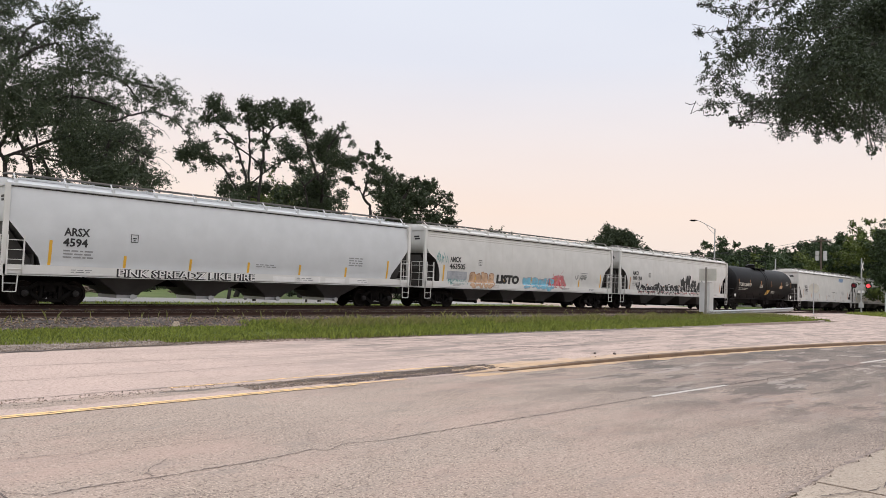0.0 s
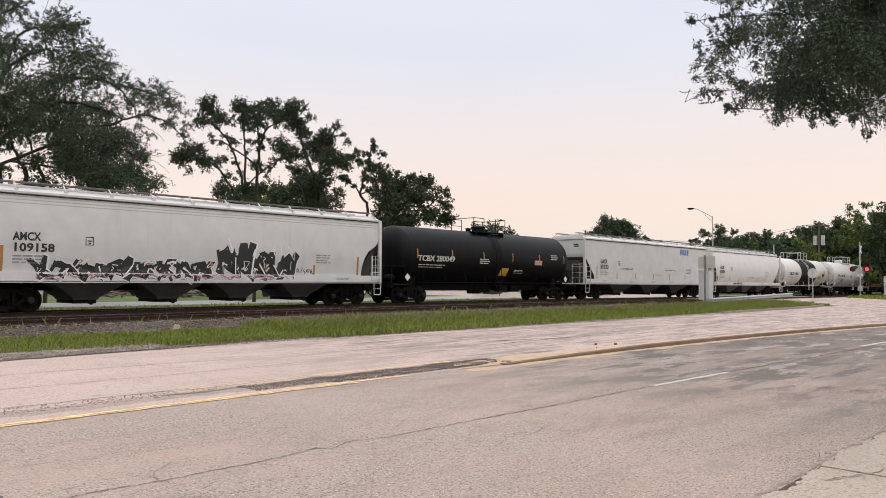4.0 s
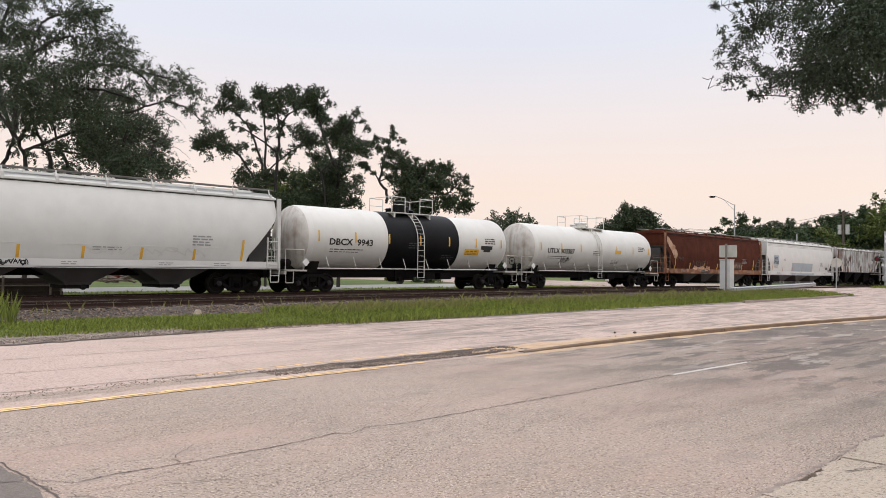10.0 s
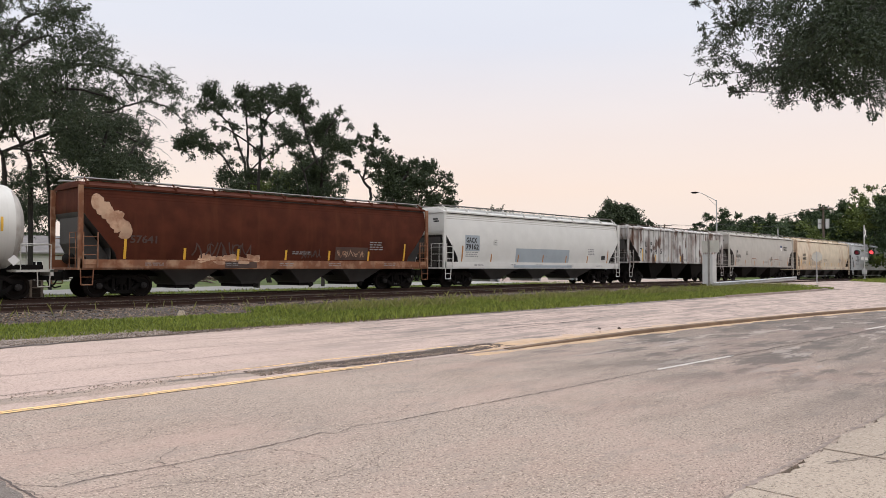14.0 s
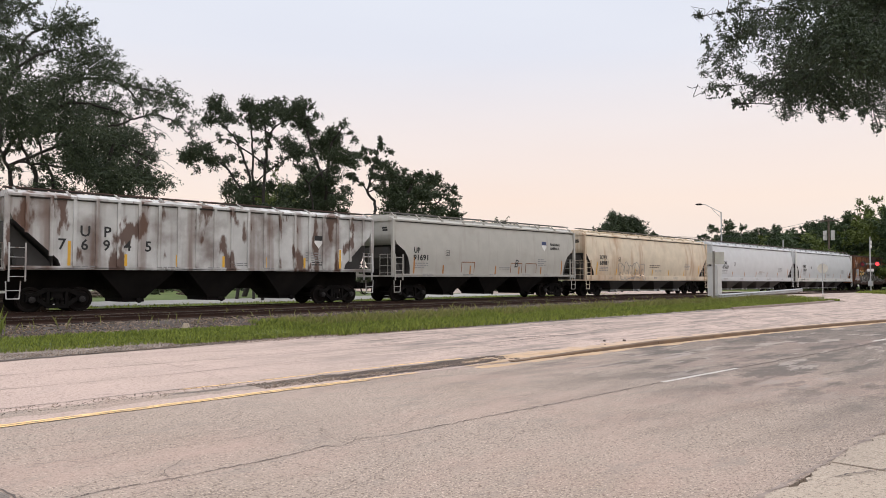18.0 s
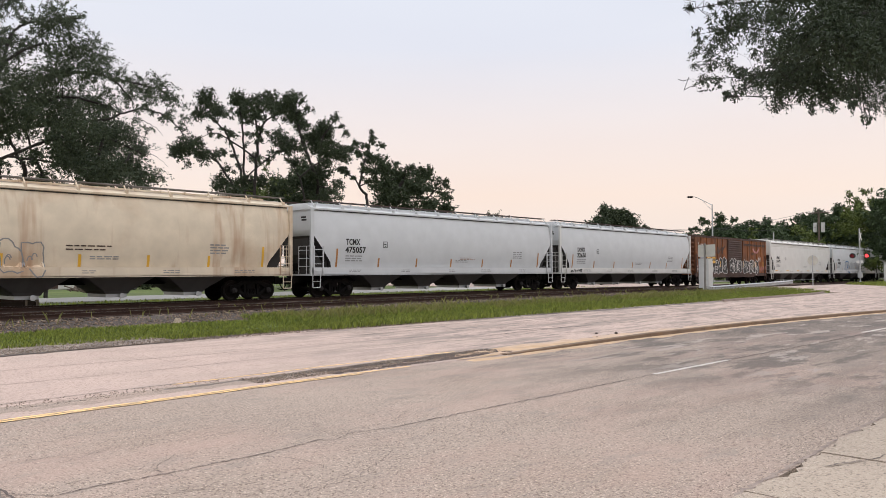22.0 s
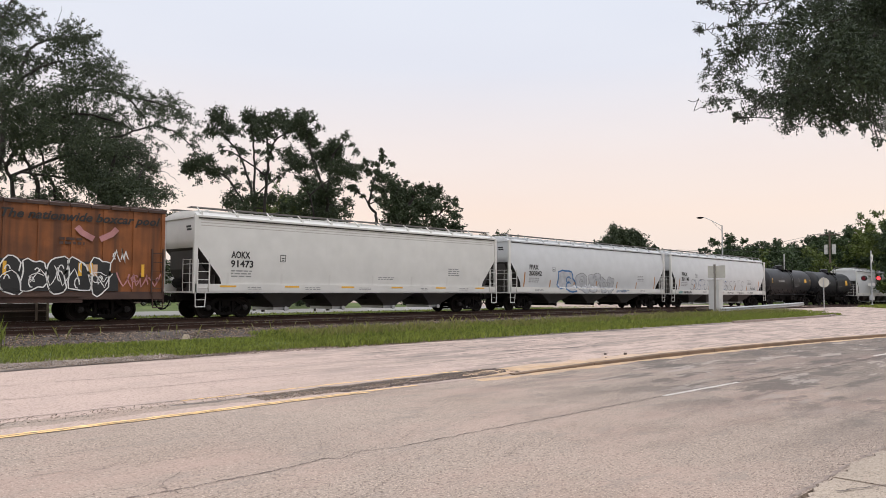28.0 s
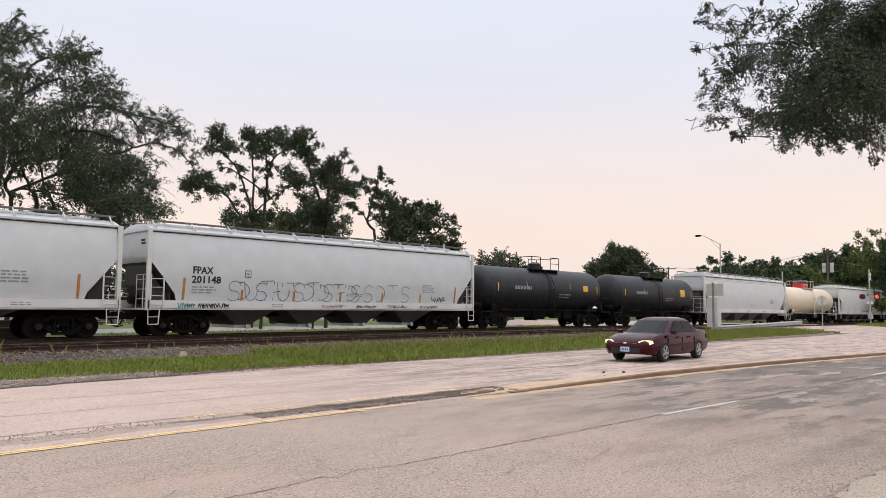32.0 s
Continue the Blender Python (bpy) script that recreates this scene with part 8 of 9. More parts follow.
BOUGH_CORE = [
    (19.7, 0.317, 0.0184), (18.6, 0.337, 0.0199), (17.4, 0.355, 0.0184), (19, 0.243, 0.0215), (17.2, 0.298, 0.0307), (17.2, 0.254, 0.0291), (15.4, 0.321, 0.0337), (14, 0.344, 0.0291),
    (15.5, 0.272, 0.0322), (13.7, 0.295, 0.0322), (13.8, 0.254, 0.0291), (19.5, 0.217, 0.0123), (18, 0.214, 0.0115), (16.3, 0.217, 0.0169), (14.6, 0.213, 0.0169), (19.5, 0.2, 0.0054),
    (17.4, 0.196, 0.0061), (16.2, 0.194, 0.0046), (14.9, 0.195, 0.0061), (13.6, 0.191, 0.0084), (14, 0.178, 0.0046), (12.1, 0.324, 0.0422), (12.1, 0.263, 0.0422), (12.2, 0.215, 0.0276),
    (18.3, 0.279, 0.0184), (16.4, 0.366, 0.0184), (10.9, 0.286, 0.0383),
]


def spot(bearing, rise, dist):
    a = radians(bearing)
    return Vector((dist * math.cos(a), dist * math.sin(a), EYE[2] + rise * dist))


def leaf_cloud(g, centres, radii, cover, size, flat=0.75, droop=0.0, slim=0.45, spray=0.5, each=14, tuft=(0.34, 0.62)):
    """Corners and faces of many small leaves on short sprays, gathered into uneven tufts inside each clump."""
    vs = []
    mean = np.mean(radii)
    for c, r in zip(centres, radii):
        tufts = int(np.clip(9 * (r / mean) ** 1.2, 5, 18))
        d = g.normal(size=(tufts, 3))
        d /= np.linalg.norm(d, axis=1)[:, None]
        mids = np.asarray(c) + d * r * g.uniform(0.1, 1.0, (tufts, 1)) * np.array((1, 1, flat))
        for mid, out in zip(mids, d):
            rt = r * g.uniform(*tuft)
            m = max(2, int(cover * g.uniform(0.45, 1.3) * math.pi * rt * rt / (size * size * slim) / each))
            q = g.normal(size=(m, 3))
            q /= np.linalg.norm(q, axis=1)[:, None]
            hub = mid + q * rt * g.uniform(0.0, 1.0, (m, 1)) ** 0.6 * np.array((1, 1, 0.5 + 0.5 * flat))
            way = q * 0.5 + out * 0.5 + g.normal(size=(m, 3)) * 0.5
            way[:, 2] -= droop
            way /= np.linalg.norm(way, axis=1)[:, None]
            reach = min(spray, rt * 1.1)
            along = g.uniform(0, 1, (m, each, 1))
            p = hub[:, None] + way[:, None] * along * reach * g.uniform(0.4, 1.3, (m, 1, 1)) + g.normal(size=(m, each, 3)) * size * 0.7
            p[..., 2] -= (droop * 0.5 * reach * along ** 2)[..., 0]
            p = p.reshape(-1, 3)
            n = len(p)
            a = np.repeat(way, each, 0) * 0.8 + g.normal(size=(n, 3)) * 0.6
            a[:, 2] -= droop * 0.6
            a /= np.linalg.norm(a, axis=1)[:, None]
            b = np.cross(a, g.normal(size=(n, 3)))
            b /= np.linalg.norm(b, axis=1)[:, None] + 1e-9
            s = size * g.uniform(0.6, 1.35, (n, 1))
            vs.append(np.stack([p - a * s, p + b * s * slim, p + a * s, p - b * s * slim], 1))
    v = np.concatenate(vs).reshape(-1, 3)
    return v, np.arange(len(v)).reshape(-1, 4)


def add_limb(bm, pts, r0, r1, sides=6):
    rings = []
    n = len(pts)
    for i, p in enumerate(pts):
        d = (pts[min(i + 1, n - 1)] - pts[max(i - 1, 0)]).normalized()
        a = d.cross(Vector((0.3, 0.2, 1)) if abs(d.z) < 0.9 else Vector((1, 0, 0))).normalized()
        b = d.cross(a)
        r = r0 + (r1 - r0) * i / (n - 1)
        rings.append([p + (a * math.cos(2 * math.pi * k / sides) + b * math.sin(2 * math.pi * k / sides)) * r for k in range(sides)])
    add_rings(bm, rings)


def limb_path(g, a, b, wobble, lift=0.0, n=7):
    out = []
    side = Vector(g.normal(size=3)) * wobble
    for k in range(n):
        t = k / (n - 1)
        p = a.lerp(b, t) + side * math.sin(math.pi * t) + Vector((0, 0, lift * math.sin(math.pi * t)))
        out.append(p + Vector(g.normal(size=3)) * wobble * 0.12)
    return out


def smooth_way(pts, n=5):
    """A curve through the given points."""
    out = []
    for i in range(len(pts) - 1):
        p0, p1, p2, p3 = pts[max(i - 1, 0)], pts[i], pts[i + 1], pts[min(i + 2, len(pts) - 1)]
        for k in range(n):
            t = k / n
            out.append(0.5 * (2 * p1 + (p2 - p0) * t + (2 * p0 - 5 * p1 + 4 * p2 - p3) * t * t + (3 * p1 - p0 - 3 * p2 + p3) * t ** 3))
    return out + [pts[-1]]


def tree(name, label, category, clumps, dist, trunks, cover, size, leaf, seed, depth=0.25, flat=0.75, droop=0.0, twigs=5, girth=0.28, slim=0.45, spread=1.0, lift=0.6,
         limbs=(), spray=0.5, each=14, fringe=0.0, bare=(), tuft=(0.34, 0.62)):
    """A tree whose boughs run from its trunks out to every clump of leaves; limbs are its main boughs as (thickness, bearings and rises)."""
    g = np.random.default_rng(seed)
    cs, rs = [], []
    for h, e, r in clumps:
        d = dist * (1 + g.uniform(-depth, depth) * 0.35)
        cs.append(spot(h, e, d))
        rs.append(r * d * spread)
    t = root(name, label, category)
    nodes = []
    bm = bmesh.new()
    for base, fork_at in trunks:
        path = limb_path(g, Vector(base), Vector(fork_at), 0.25, 0, 8)
        add_limb(bm, path, girth, girth * 0.62, 9)
        nodes += [(p, girth * (0.9 - 0.05 * i)) for i, p in enumerate(path) if i > 3]
    for thick, way in limbs:
        d = dist * (1 + g.uniform(-depth, depth) * 0.2)
        start = spot(way[0][0], way[0][1], d)
        if nodes and way[0][1] > 0:
            start = min((q[0] for q in nodes), key=lambda q: (q - start).length)
            d = math.hypot(start.x, start.y)
        pts = [start]
        for h, e in way[1:]:
            d += g.uniform(-1, 1) * 0.015 * dist
            pts.append(spot(h, e, d))
        path = [p + Vector(g.normal(size=3)) * thick * 0.25 for p in smooth_way(pts)]
        add_limb(bm, path, thick, thick * 0.38, 7)
        nodes += [(p, thick * (1 - 0.5 * i / len(path))) for i, p in enumerate(path) if p.z > 2.5]
        if fringe:
            for p in path[len(path) // 2::2]:
                cs.append(p + Vector(g.normal(size=3)) * fringe * 0.5)
                rs.append(fringe * g.uniform(0.7, 1.2))
    tops = [q[0] for q in nodes]
    order = sorted(range(len(cs)), key=lambda k: min((cs[k] - q).length for q in tops))
    for k in order:
        c, r = cs[k], rs[k]
        start, th = min(nodes, key=lambda q: (q[0] - c).length * (1.0 + max(0.0, (q[0].z - c.z)) * 0.12) - 2.0 * q[1])
        end = c + Vector((0, 0, -0.1 * r))
        dist_l = (end - start).length
        th = min(th * 0.6, girth * 0.24)
        if dist_l > 0.15:
            path = limb_path(g, start, end, 0.07 * dist_l, lift * 0.10 * dist_l, 8)
            add_limb(bm, path, th, max(0.004, th * 0.4), 5)
            nodes += [(p, th * (1 - 0.6 * i / 8)) for i, p in enumerate(path) if i > 2]
        else:
            path = [start] * 8
        for q in range(twigs):
            d = Vector(g.normal(size=3)).normalized() * r * g.uniform(0.6, 1.15)
            d.z = d.z * 0.7 - droop * 0.4 * r
            s0 = path[int(g.integers(4, 8))]
            add_limb(bm, limb_path(g, s0, c + d, 0.08 * r, 0.12 * r, 5), min(0.03, th * 0.5), 0.004, 4)
    for thick, way in bare:
        add_limb(bm, [p + Vector(g.normal(size=3)) * 0.05 for p in smooth_way([spot(h, e, dist) for h, e in way])], thick, 0.006, 4)
    part("trunk", bm, M_BARK, t, smooth=True)
    v, f = leaf_cloud(g, cs, rs, cover, size, flat, droop, slim, spray, each, tuft)
    tagged(place("crown", array_mesh("crown", v, f, leaf), t), kind="stuff")
    return t


SPREADING = (
    (0.2, ((77.5, -0.03), (77.3, 0.068), (76.5, 0.113), (76.0, 0.146))), (0.14, ((75.2, -0.03), (75.2, 0.108), (75.5, 0.133), (76.0, 0.152), (77.0, 0.176))),
    (0.15, ((73.6, -0.03), (73.7, 0.11), (74.1, 0.136), (74.6, 0.154), (75.1, 0.18))), (0.12, ((72.4, -0.03), (72.6, 0.105), (73.3, 0.14), (73.8, 0.179))),
    (0.15, ((76.0, 0.146), (75.1, 0.163), (73.8, 0.179), (72.9, 0.204))), (0.15, ((75.9, 0.15), (75.9, 0.197), (75.1, 0.242), (73.7, 0.266), (72.5, 0.276))),
    (0.09, ((75.3, 0.238), (74.7, 0.276), (73.9, 0.295), (71.9, 0.306), (70.6, 0.312))), (0.13, ((75.1, 0.18), (73.4, 0.223), (72.1, 0.239), (70.4, 0.245), (68.6, 0.242), (67.1, 0.218))),
    (0.083, ((73.6, 0.164), (69.0, 0.189), (67.6, 0.2), (66.2, 0.206), (64.6, 0.197), (63.6, 0.177))), (0.09, ((73.8, 0.179), (71.5, 0.213), (69.1, 0.208), (67.8, 0.198))),
    (0.12, ((77.0, 0.176), (77.1, 0.227), (76.4, 0.301), (75.8, 0.336), (75.2, 0.348))), (0.06, ((76.4, 0.301), (75.4, 0.311), (74.0, 0.325))),
    (0.09, ((73.7, 0.136), (71.1, 0.167), (68.4, 0.164), (66.4, 0.149))), (0.068, ((68.6, 0.242), (66.6, 0.237), (64.9, 0.229), (63.9, 0.213))), (0.075, ((74.2, 0.136), (71.9, 0.132), (68.9, 0.122))))
UPRIGHT = (
    (0.15, ((60.3, -0.03), (60.0, 0.098), (59.5, 0.122), (59.6, 0.14), (60.3, 0.173), (60.8, 0.188), (62.1, 0.206))), (0.125, ((59.1, -0.03), (59.2, 0.105), (59.3, 0.165), (59.4, 0.201), (59.7, 0.229))),
    (0.14, ((58.4, -0.03), (58.5, 0.105), (58.3, 0.157), (58.1, 0.181), (57.8, 0.197), (56.8, 0.210))), (0.085, ((58.1, 0.181), (58.4, 0.212), (57.5, 0.234))),
    (0.10, ((60.0, 0.11), (61.0, 0.139), (62.0, 0.153), (63.5, 0.158), (64.3, 0.154))), (0.075, ((60.1, 0.158), (60.9, 0.179), (61.8, 0.179))),
    (0.17, ((53.6, -0.03), (53.7, 0.089), (53.8, 0.123), (54.5, 0.153), (55.0, 0.178), (55.4, 0.205), (56.0, 0.233))), (0.125, ((53.8, 0.123), (53.6, 0.154), (53.3, 0.182), (52.3, 0.207))),
    (0.095, ((54.6, -0.03), (54.8, 0.101), (55.7, 0.143), (56.1, 0.158))), (0.075, ((58.4, 0.129), (57.4, 0.151), (56.4, 0.161))), (0.07, ((53.6, 0.138), (52.6, 0.161), (51.4, 0.161))))
FLATTOP = UPRIGHT[6:9] + UPRIGHT[10:]
BARE_TWIGS = ((0.022, ((73.1, 0.309), (72.9, 0.324), (72.7, 0.344))), (0.018, ((70.8, 0.288), (70.3, 0.301), (70.1, 0.312))), (0.02, ((70.6, 0.287), (69.9, 0.295), (69.4, 0.287), (69.9, 0.276))), (0.02, ((67.6, 0.254), (67.4, 0.26), (67.1, 0.264))), (0.018, ((76.1, 0.334), (75.8, 0.345), (75.5, 0.351))), (0.018, ((75.7, 0.328), (75.4, 0.342), (75.1, 0.344))), (0.02, ((66.4, 0.15), (65.4, 0.146), (64.6, 0.136))), (0.02, ((66.5, 0.165), (65.6, 0.155), (64.9, 0.158))), (0.02, ((66.3, 0.193), (65.5, 0.184), (65, 0.174))))
tree("spreading_tree", "broad spreading tree with dark arching boughs and fine leaves", "tree", SPREADING_CROWN + SPREADING_SIDE, 48.0, (), 0.34, 0.068, M_LEAF_WILLOW, 1, droop=0.30, twigs=6, girth=0.30,
     depth=0.45, limbs=SPREADING, spray=0.7, each=14, fringe=0.35, slim=0.42, spread=1.08, tuft=(0.38, 0.78), bare=BARE_TWIGS)
tree("shady_tree", "dark dense lower tree beneath the spreading boughs", "tree", SHADY, 52.0, (), 0.9, 0.075, M_LEAF_WILLOW, 10, droop=0.25, twigs=5, girth=0.26, depth=0.5,
     limbs=((0.20, ((69.2, 0.055), (69.4, 0.097), (69.2, 0.14), (68.9, 0.176))), (0.14, ((69.4, 0.097), (70.4, 0.131), (71, 0.166))), (0.14, ((69.3, 0.101), (68, 0.124), (67.1, 0.15)))), spray=0.7, each=14, slim=0.42)
tree("locust_tree", "tall open locust tree with three bare stems and layered foliage", "tree", LOCUST_TALL, 62.0, (), 0.75, 0.085, M_LEAF_LOCUST, 2, flat=0.62, twigs=4, girth=0.24, depth=0.25,
     limbs=UPRIGHT[:6] + UPRIGHT[9:10], spray=0.5, each=10, fringe=0.3, slim=0.5, spread=1.18, tuft=(0.34, 0.7))
tree("locust_tree", "broad dark locust tree with layered foliage", "tree", LOCUST_BROAD, 63.0, (), 0.85, 0.085, M_LEAF_LOCUST, 22, flat=0.62, twigs=4, girth=0.24, depth=0.25,
     limbs=FLATTOP, spray=0.5, each=10, fringe=0.3, slim=0.5, spread=1.18, tuft=(0.34, 0.7))
tree("slim_tree", "slim leaning tree with thin dark foliage", "tree", SLIM, 62.0, (), 0.75, 0.085, M_LEAF_LOCUST, 3, flat=0.7, girth=0.13, twigs=4, limbs=((0.14, ((50, 0.086), (50.1, 0.103), (50.6, 0.115), (50.3, 0.136), (50, 0.16), (49.6, 0.185))), (0.07, ((50.4, 0.111), (51, 0.126), (51.6, 0.134), (52.1, 0.141))), (0.06, ((50, 0.109), (49.5, 0.125), (48.9, 0.145)))), fringe=0.25, slim=0.5, spread=1.15)
tree("dense_tree", "dense lobed tree with deep green leaves", "tree", DENSE, 66.0, (), 1.0, 0.09, M_LEAF_LOCUST, 4, flat=0.7, girth=0.25, twigs=4, depth=0.4, limbs=((0.24, ((48.4, 0.056), (48.3, 0.091), (47.4, 0.118), (46.9, 0.137))), (0.12, ((48.3, 0.091), (47.1, 0.101), (46.1, 0.114), (45.3, 0.132))), (0.12, ((48.1, 0.101), (48.4, 0.122), (48.3, 0.141))), (0.10, ((46.6, 0.095), (45.5, 0.099), (44.6, 0.111), (44, 0.12)))), fringe=0.3, spray=0.5, slim=0.5, spread=1.15, tuft=(0.4, 0.75))


def random_tree(name, label, bearing, dist, width, rise, leaf, seed, count=16, cover=0.9, size=0.2, low=0.02):
    """A tree with a rounded, uneven crown of the given half width (degrees) and height."""
    g = random.Random(seed)
    cl = []
    for k in range(count):
        a, b = g.uniform(-1, 1), g.uniform(0, 1)
        if a * a + (b * 1.0) ** 2 > 1.05:
            a, b = a * 0.7, b * 0.7
        cl.append((bearing + a * width * 0.85, low + b * (rise - 0.34 * radians(width) - low), 0.42 * radians(width) * g.uniform(0.75, 1.2)))
    cl += [(bearing + a * width, (rise - 0.36 * radians(width)) * (1.0 - abs(a) * 0.45), 0.30 * radians(width)) for a in (-0.45, 0.0, 0.4)]
    base = spot(bearing, 0, dist)
    return tree(name, label, "tree", cl, dist, (((base.x, base.y, -0.1), (base.x + 0.2, base.y, 2.5 + 0.4 * low * dist)),), cover, size, leaf, seed, girth=0.2 + dist * 0.001, twigs=2, depth=0.4, flat=0.85, spray=0.9)


random_tree("leafy_shrub", "pale feathery shrub-like tree", 40.3, 95, 2.0, 0.085, M_LEAF_WILLOW, 11, 16, 0.6, 0.17)
random_tree("round_tree", "single round-headed tree standing alone", 31.6, 140, 2.15, 0.089, M_LEAF_LOCUST, 12, 34, 1.4, 0.2, 0.03)
random_tree("small_tree", "small round tree far off", 28.8, 150, 1.2, 0.063, M_LEAF_LOCUST, 13, 14, 1.1, 0.2)
random_tree("small_tree", "small fresh green tree behind the locusts", 57.6, 80, 2.2, 0.152, M_LEAF_BRIGHT, 14, 24, 0.8, 0.11, 0.05)
random_tree("small_tree", "small dark tree behind the broad locust", 55.0, 78, 2.4, 0.155, M_LEAF_LOCUST, 15, 24, 0.8, 0.11, 0.05)
random_tree("small_tree", "low dark tree at the locusts' foot", 59.8, 74, 1.8, 0.126, M_LEAF_LOCUST, 16, 18, 0.8, 0.11, 0.04)
# the tree belt behind the crossing
BELT = ((25.4, 0.057, 0.8), (24.7, 0.067, 0.9), (23.4, 0.071, 1.1), (22.6, 0.068, 0.9), (21.8, 0.061, 0.8), (21.2, 0.063, 1.0), (20.4, 0.067, 1.1), (19.3, 0.065, 1.1), (18.6, 0.066, 1.1), (17.8, 0.070, 1.1), (17.1, 0.071, 1.1), (16.3, 0.068, 1.0), (15.8, 0.080, 1.0), (15.1, 0.092, 1.2), (14.1, 0.098, 1.2), (13.1, 0.100, 1.3), (12.1, 0.095, 1.4), (11.0, 0.090, 1.6))
for k, (b, e, w) in enumerate(BELT):
    random_tree("belt_tree", "tree of a dense green belt behind the crossing", b, 150 - 18 * (k > 10) + 6 * (k % 3), w, e, M_LEAF_BRIGHT if k in (13, 14) else M_LEAF_FAR, 20 + k, 20, 1.4, 0.22, 0.006)
for k, (b, e) in enumerate(((24.9, 0.046), (23.0, 0.052), (21.3, 0.05), (19.7, 0.052), (18.0, 0.056), (16.3, 0.058), (14.6, 0.068), (12.9, 0.075), (11.0, 0.07))):
    random_tree("belt_tree", "lower tree of the green belt", b, 132, 1.7, e, M_LEAF_FAR if k % 2 else M_LEAF_BRIGHT, 40 + k, 14, 1.3, 0.22, 0.0)
for k in range(22):
    x = 8 + 5.2 * k
    y = 98 + 6 * (k % 3)
    random_tree("hedge_tree", "dark leafy tree of the row behind the lawn", math.degrees(math.atan2(y, x)), math.hypot(x, y), 2.2, 0.045, M_LEAF_LOCUST, 90 + k, 9, 0.7, 0.26, -0.012)
# low growth and trunks glimpsed under the train
for k, (x, y, w) in enumerate(((46, 66, 1.0), (52, 60, 0.8), (58, 62, 0.9), (66, 70, 1.1), (40, 88, 1.2), (20, 92, 1.4), (75, 63, 0.9))):
    random_tree("bush", "low leafy bush beyond the railway", math.degrees(math.atan2(y, x)), math.hypot(x, y), w, 0.004, M_LEAF_BRIGHT if k % 2 else M_LEAF_LOCUST, 60 + k, 8, 0.8, 0.14, -0.02)

HANGING = ((0.013, ((13.5, 0.428), (16.4, 0.39), (18.5, 0.376), (20.7, 0.364), (23.3, 0.368), (25.1, 0.376))), (0.013, ((13.0, 0.34), (16.5, 0.329), (19.8, 0.335), (23.4, 0.34), (25.8, 0.337))),
           (0.013, ((13.1, 0.284), (15.9, 0.255), (18.1, 0.248), (21.1, 0.245), (24.6, 0.244))), (0.011, ((12.8, 0.228), (15.3, 0.216), (17.6, 0.198))),
           (0.008, ((16.5, 0.329), (20.3, 0.3), (22.6, 0.308), (25.0, 0.303))), (0.008, ((15.9, 0.255), (19.6, 0.236), (22.7, 0.22))))
tree("overhanging_tree", "roadside tree whose dark leafy boughs hang over the road", "tree", BOUGH_EDGE + BOUGH_CORE, 11.5, (((12.6, -1.6, -0.1), (12.4, -1.0, 4.6)),), 0.42, 0.022, M_LEAF_NEAR, 5, droop=0.30, twigs=7, girth=0.07,
     depth=0.9, slim=0.40, lift=1.0, limbs=HANGING, spray=0.22, each=8, fringe=0.06, spread=1.15, tuft=(0.42, 0.85),
     bare=((0.004, ((23.1, 0.337), (24.5, 0.341), (25.2, 0.342), (25.9, 0.335))), (0.004, ((24.1, 0.381), (24.7, 0.379), (25.3, 0.374))), (0.004, ((24.4, 0.235), (25.4, 0.238), (25.9, 0.247))), (0.005, ((19.1, 0.248), (17.6, 0.249), (16.6, 0.254), (15.7, 0.272)))))

# ---- grass ----


def blades(name, label, n, x0, x1, y0, y1, zf, h0, h1, mat, seed, width=0.02, thin=None, lean=0.35):
    g = np.random.default_rng(seed)
    x, y = g.uniform(x0, x1, n), g.uniform(y0, y1, n)
    if thin:
        keep = np.array([noise.noise((a * thin, b * thin * 2, seed)) > -0.15 for a, b in zip(x, y)])
        x, y = x[keep], y[keep]
        n = len(x)
    z = np.array([zf(a, b) for a, b in zip(x, y)])
    h = g.uniform(h0, h1, n) * np.array([1 + 0.45 * noise.noise((a * 0.6, b, seed + 9)) for a, b in zip(x, y)])
    a = g.uniform(0, 6.28, n)
    w = width * g.uniform(0.6, 1.4, n)
    dx, dy = np.cos(a) * w, np.sin(a) * w
    lx, ly = g.normal(size=n) * lean * h, g.normal(size=n) * lean * h
    p = np.stack([np.c_[x - dx, y - dy, z - 0.03], np.c_[x + dx, y + dy, z - 0.03], np.c_[x + lx * 0.35 + dx * 0.8, y + ly * 0.35 + dy * 0.8, z + h * 0.6], np.c_[x + lx, y + ly, z + h]], 1)
    tagged(new(name, array_mesh(name, p.reshape(-1, 3), np.arange(4 * n).reshape(-1, 4), mat)), label, "grass", kind="stuff")


def verge_z(x, y):
    return max(0.0, 0.032 * (y - 19.7)) if y < 23.0 else 0.10


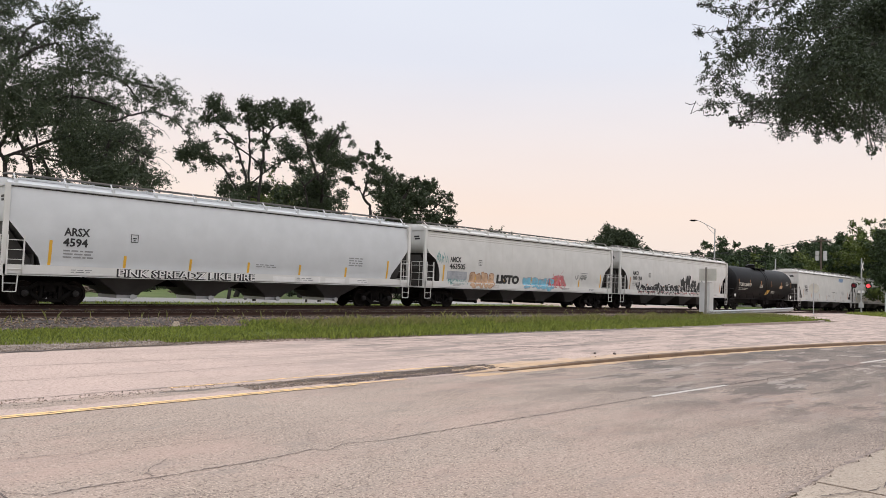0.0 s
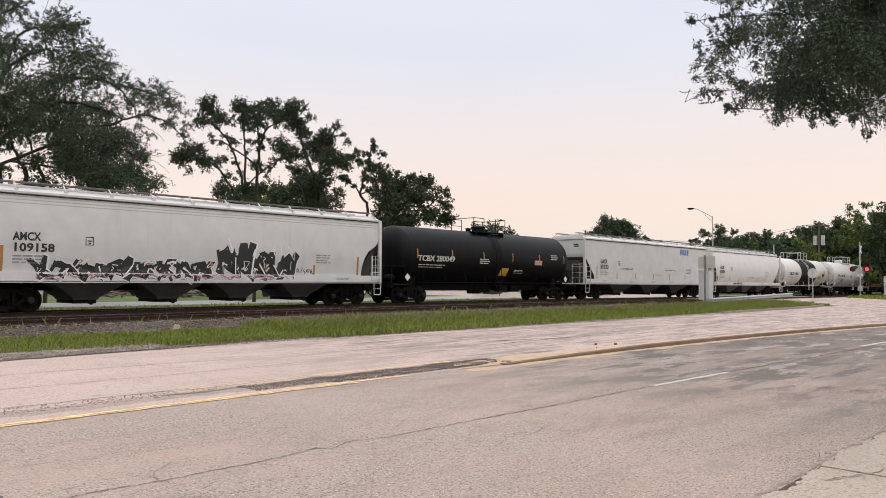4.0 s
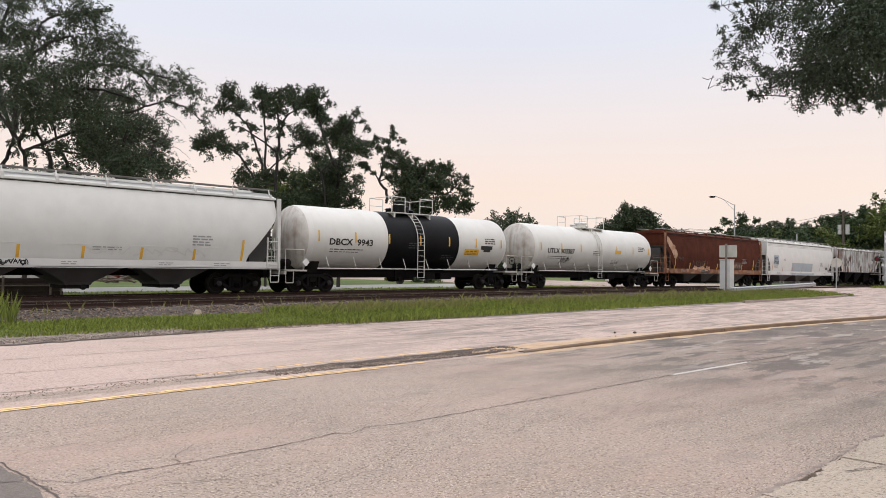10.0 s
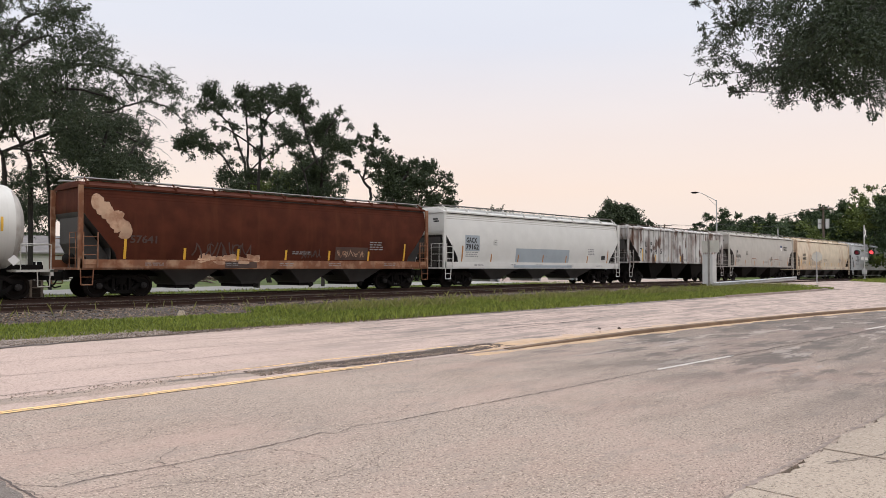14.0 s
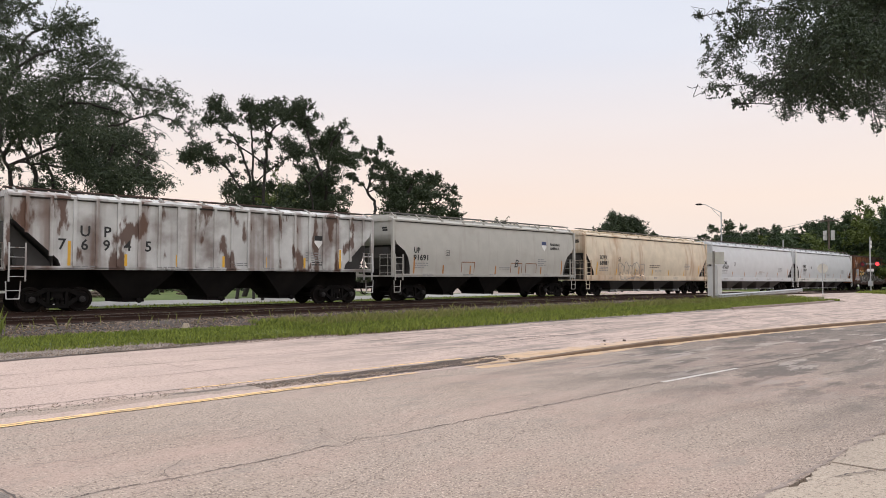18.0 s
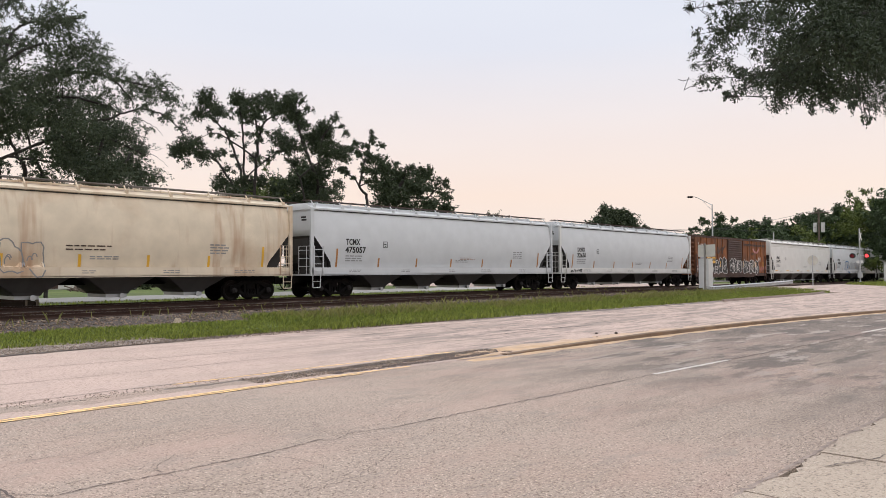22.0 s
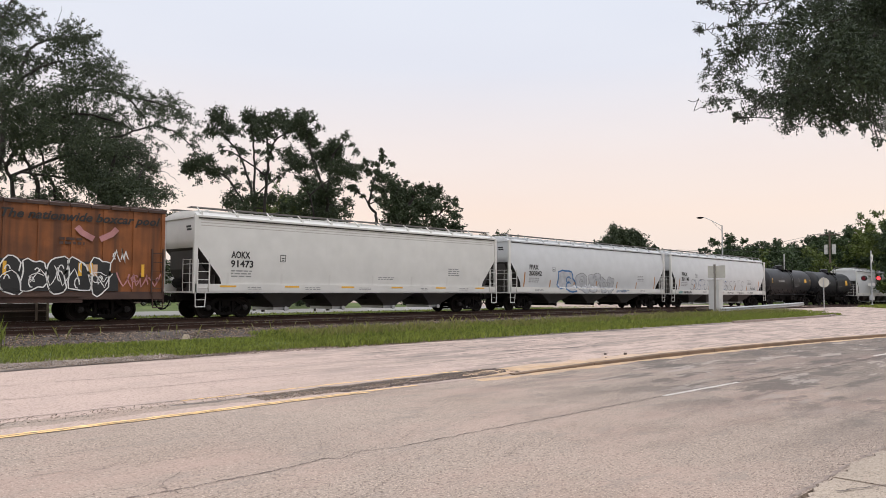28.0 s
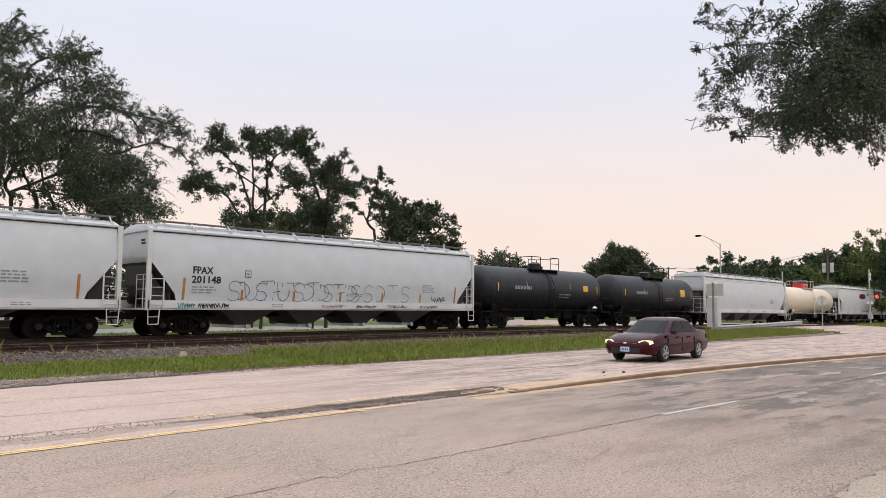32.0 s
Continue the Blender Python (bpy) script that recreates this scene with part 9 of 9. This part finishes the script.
blades("verge_grass", "thick green grass on the verge", 32000, 1, 24, 19.35, 22.7, verge_z, 0.06, 0.13, M_BLADE, 1, 0.012)
blades("verge_grass", "thick green grass on the verge", 72000, 14, 62, 18.25, 24.0, verge_z, 0.08, 0.22, M_BLADE, 11, 0.011)
blades("verge_grass", "thin grass creeping over the gravel", 3600, 9, 17, 18.75, 19.6, verge_z, 0.06, 0.15, M_BLADE, 12, 0.012)
blades("verge_grass", "paler seeding grass along the verge", 9000, 15, 62, 21.2, 23.8, verge_z, 0.16, 0.38, M_BLADE_DRY, 2, 0.008, 0.35)
blades("verge_grass", "grass beyond the crossing", 9000, 86, 125, 18.0, 24.0, verge_z, 0.15, 0.4, M_BLADE, 3, 0.03)
blades("weeds", "thin weeds growing through the ballast", 900, 1, 60, 23.2, 27.6, lambda x, y: 0.28 + grade(x), 0.10, 0.34, M_BLADE_DRY, 4, 0.010, 0.5)
blades("weeds", "long-bladed weed clump at the ballast's foot", 170, 4.9, 5.9, 22.6, 23.3, verge_z, 0.35, 0.85, M_BLADE, 5, 0.006, None, 0.16)
blades("weeds", "long-bladed weed clump at the ballast's foot", 90, 6.8, 7.4, 21.8, 22.2, verge_z, 0.12, 0.28, M_BLADE, 6, 0.006, None, 0.25)
blades("weeds", "taller grass before the guardrail", 7000, 44, 66, 20.5, 25.3, verge_z, 0.10, 0.26, M_BLADE, 7, 0.03)
blades("lawn_grass", "grass edge behind the railway", 9000, 8, 70, 34.4, 47.5, lambda x, y: -0.06, 0.06, 0.22, M_BLADE, 8, 0.035)


def motions():
    """The train rolls from right to left, and a saloon drives in on the far lanes."""
    rows = list(zip(WAY_T, WAY_S))
    for car, at, length in TRAIN:
        way = []
        for t, s in rows:
            front, rear = grade(at - s), grade(at - s + length)
            way.append((t, pose(at - s, TRACK_Y, RAIL_Z + front, 0, math.degrees(math.atan2(front - rear, length)), 0)))
        walk(car, way)
    steps = np.arange(0.0, WAY_S[-1] + 0.01, 0.69)
    times = list(np.interp(steps, WAY_S, WAY_T)) + [32.0]
    turned = [-math.degrees(s / 0.455) for s in steps] + [-math.degrees(WAY_S[-1] / 0.455)]
    for ws, x in WHEELSETS:
        walk(ws, [(t, pose(x, 0, 0.455, 0, a, 0)) for t, a in zip(times, turned)])
    drive()


motions()
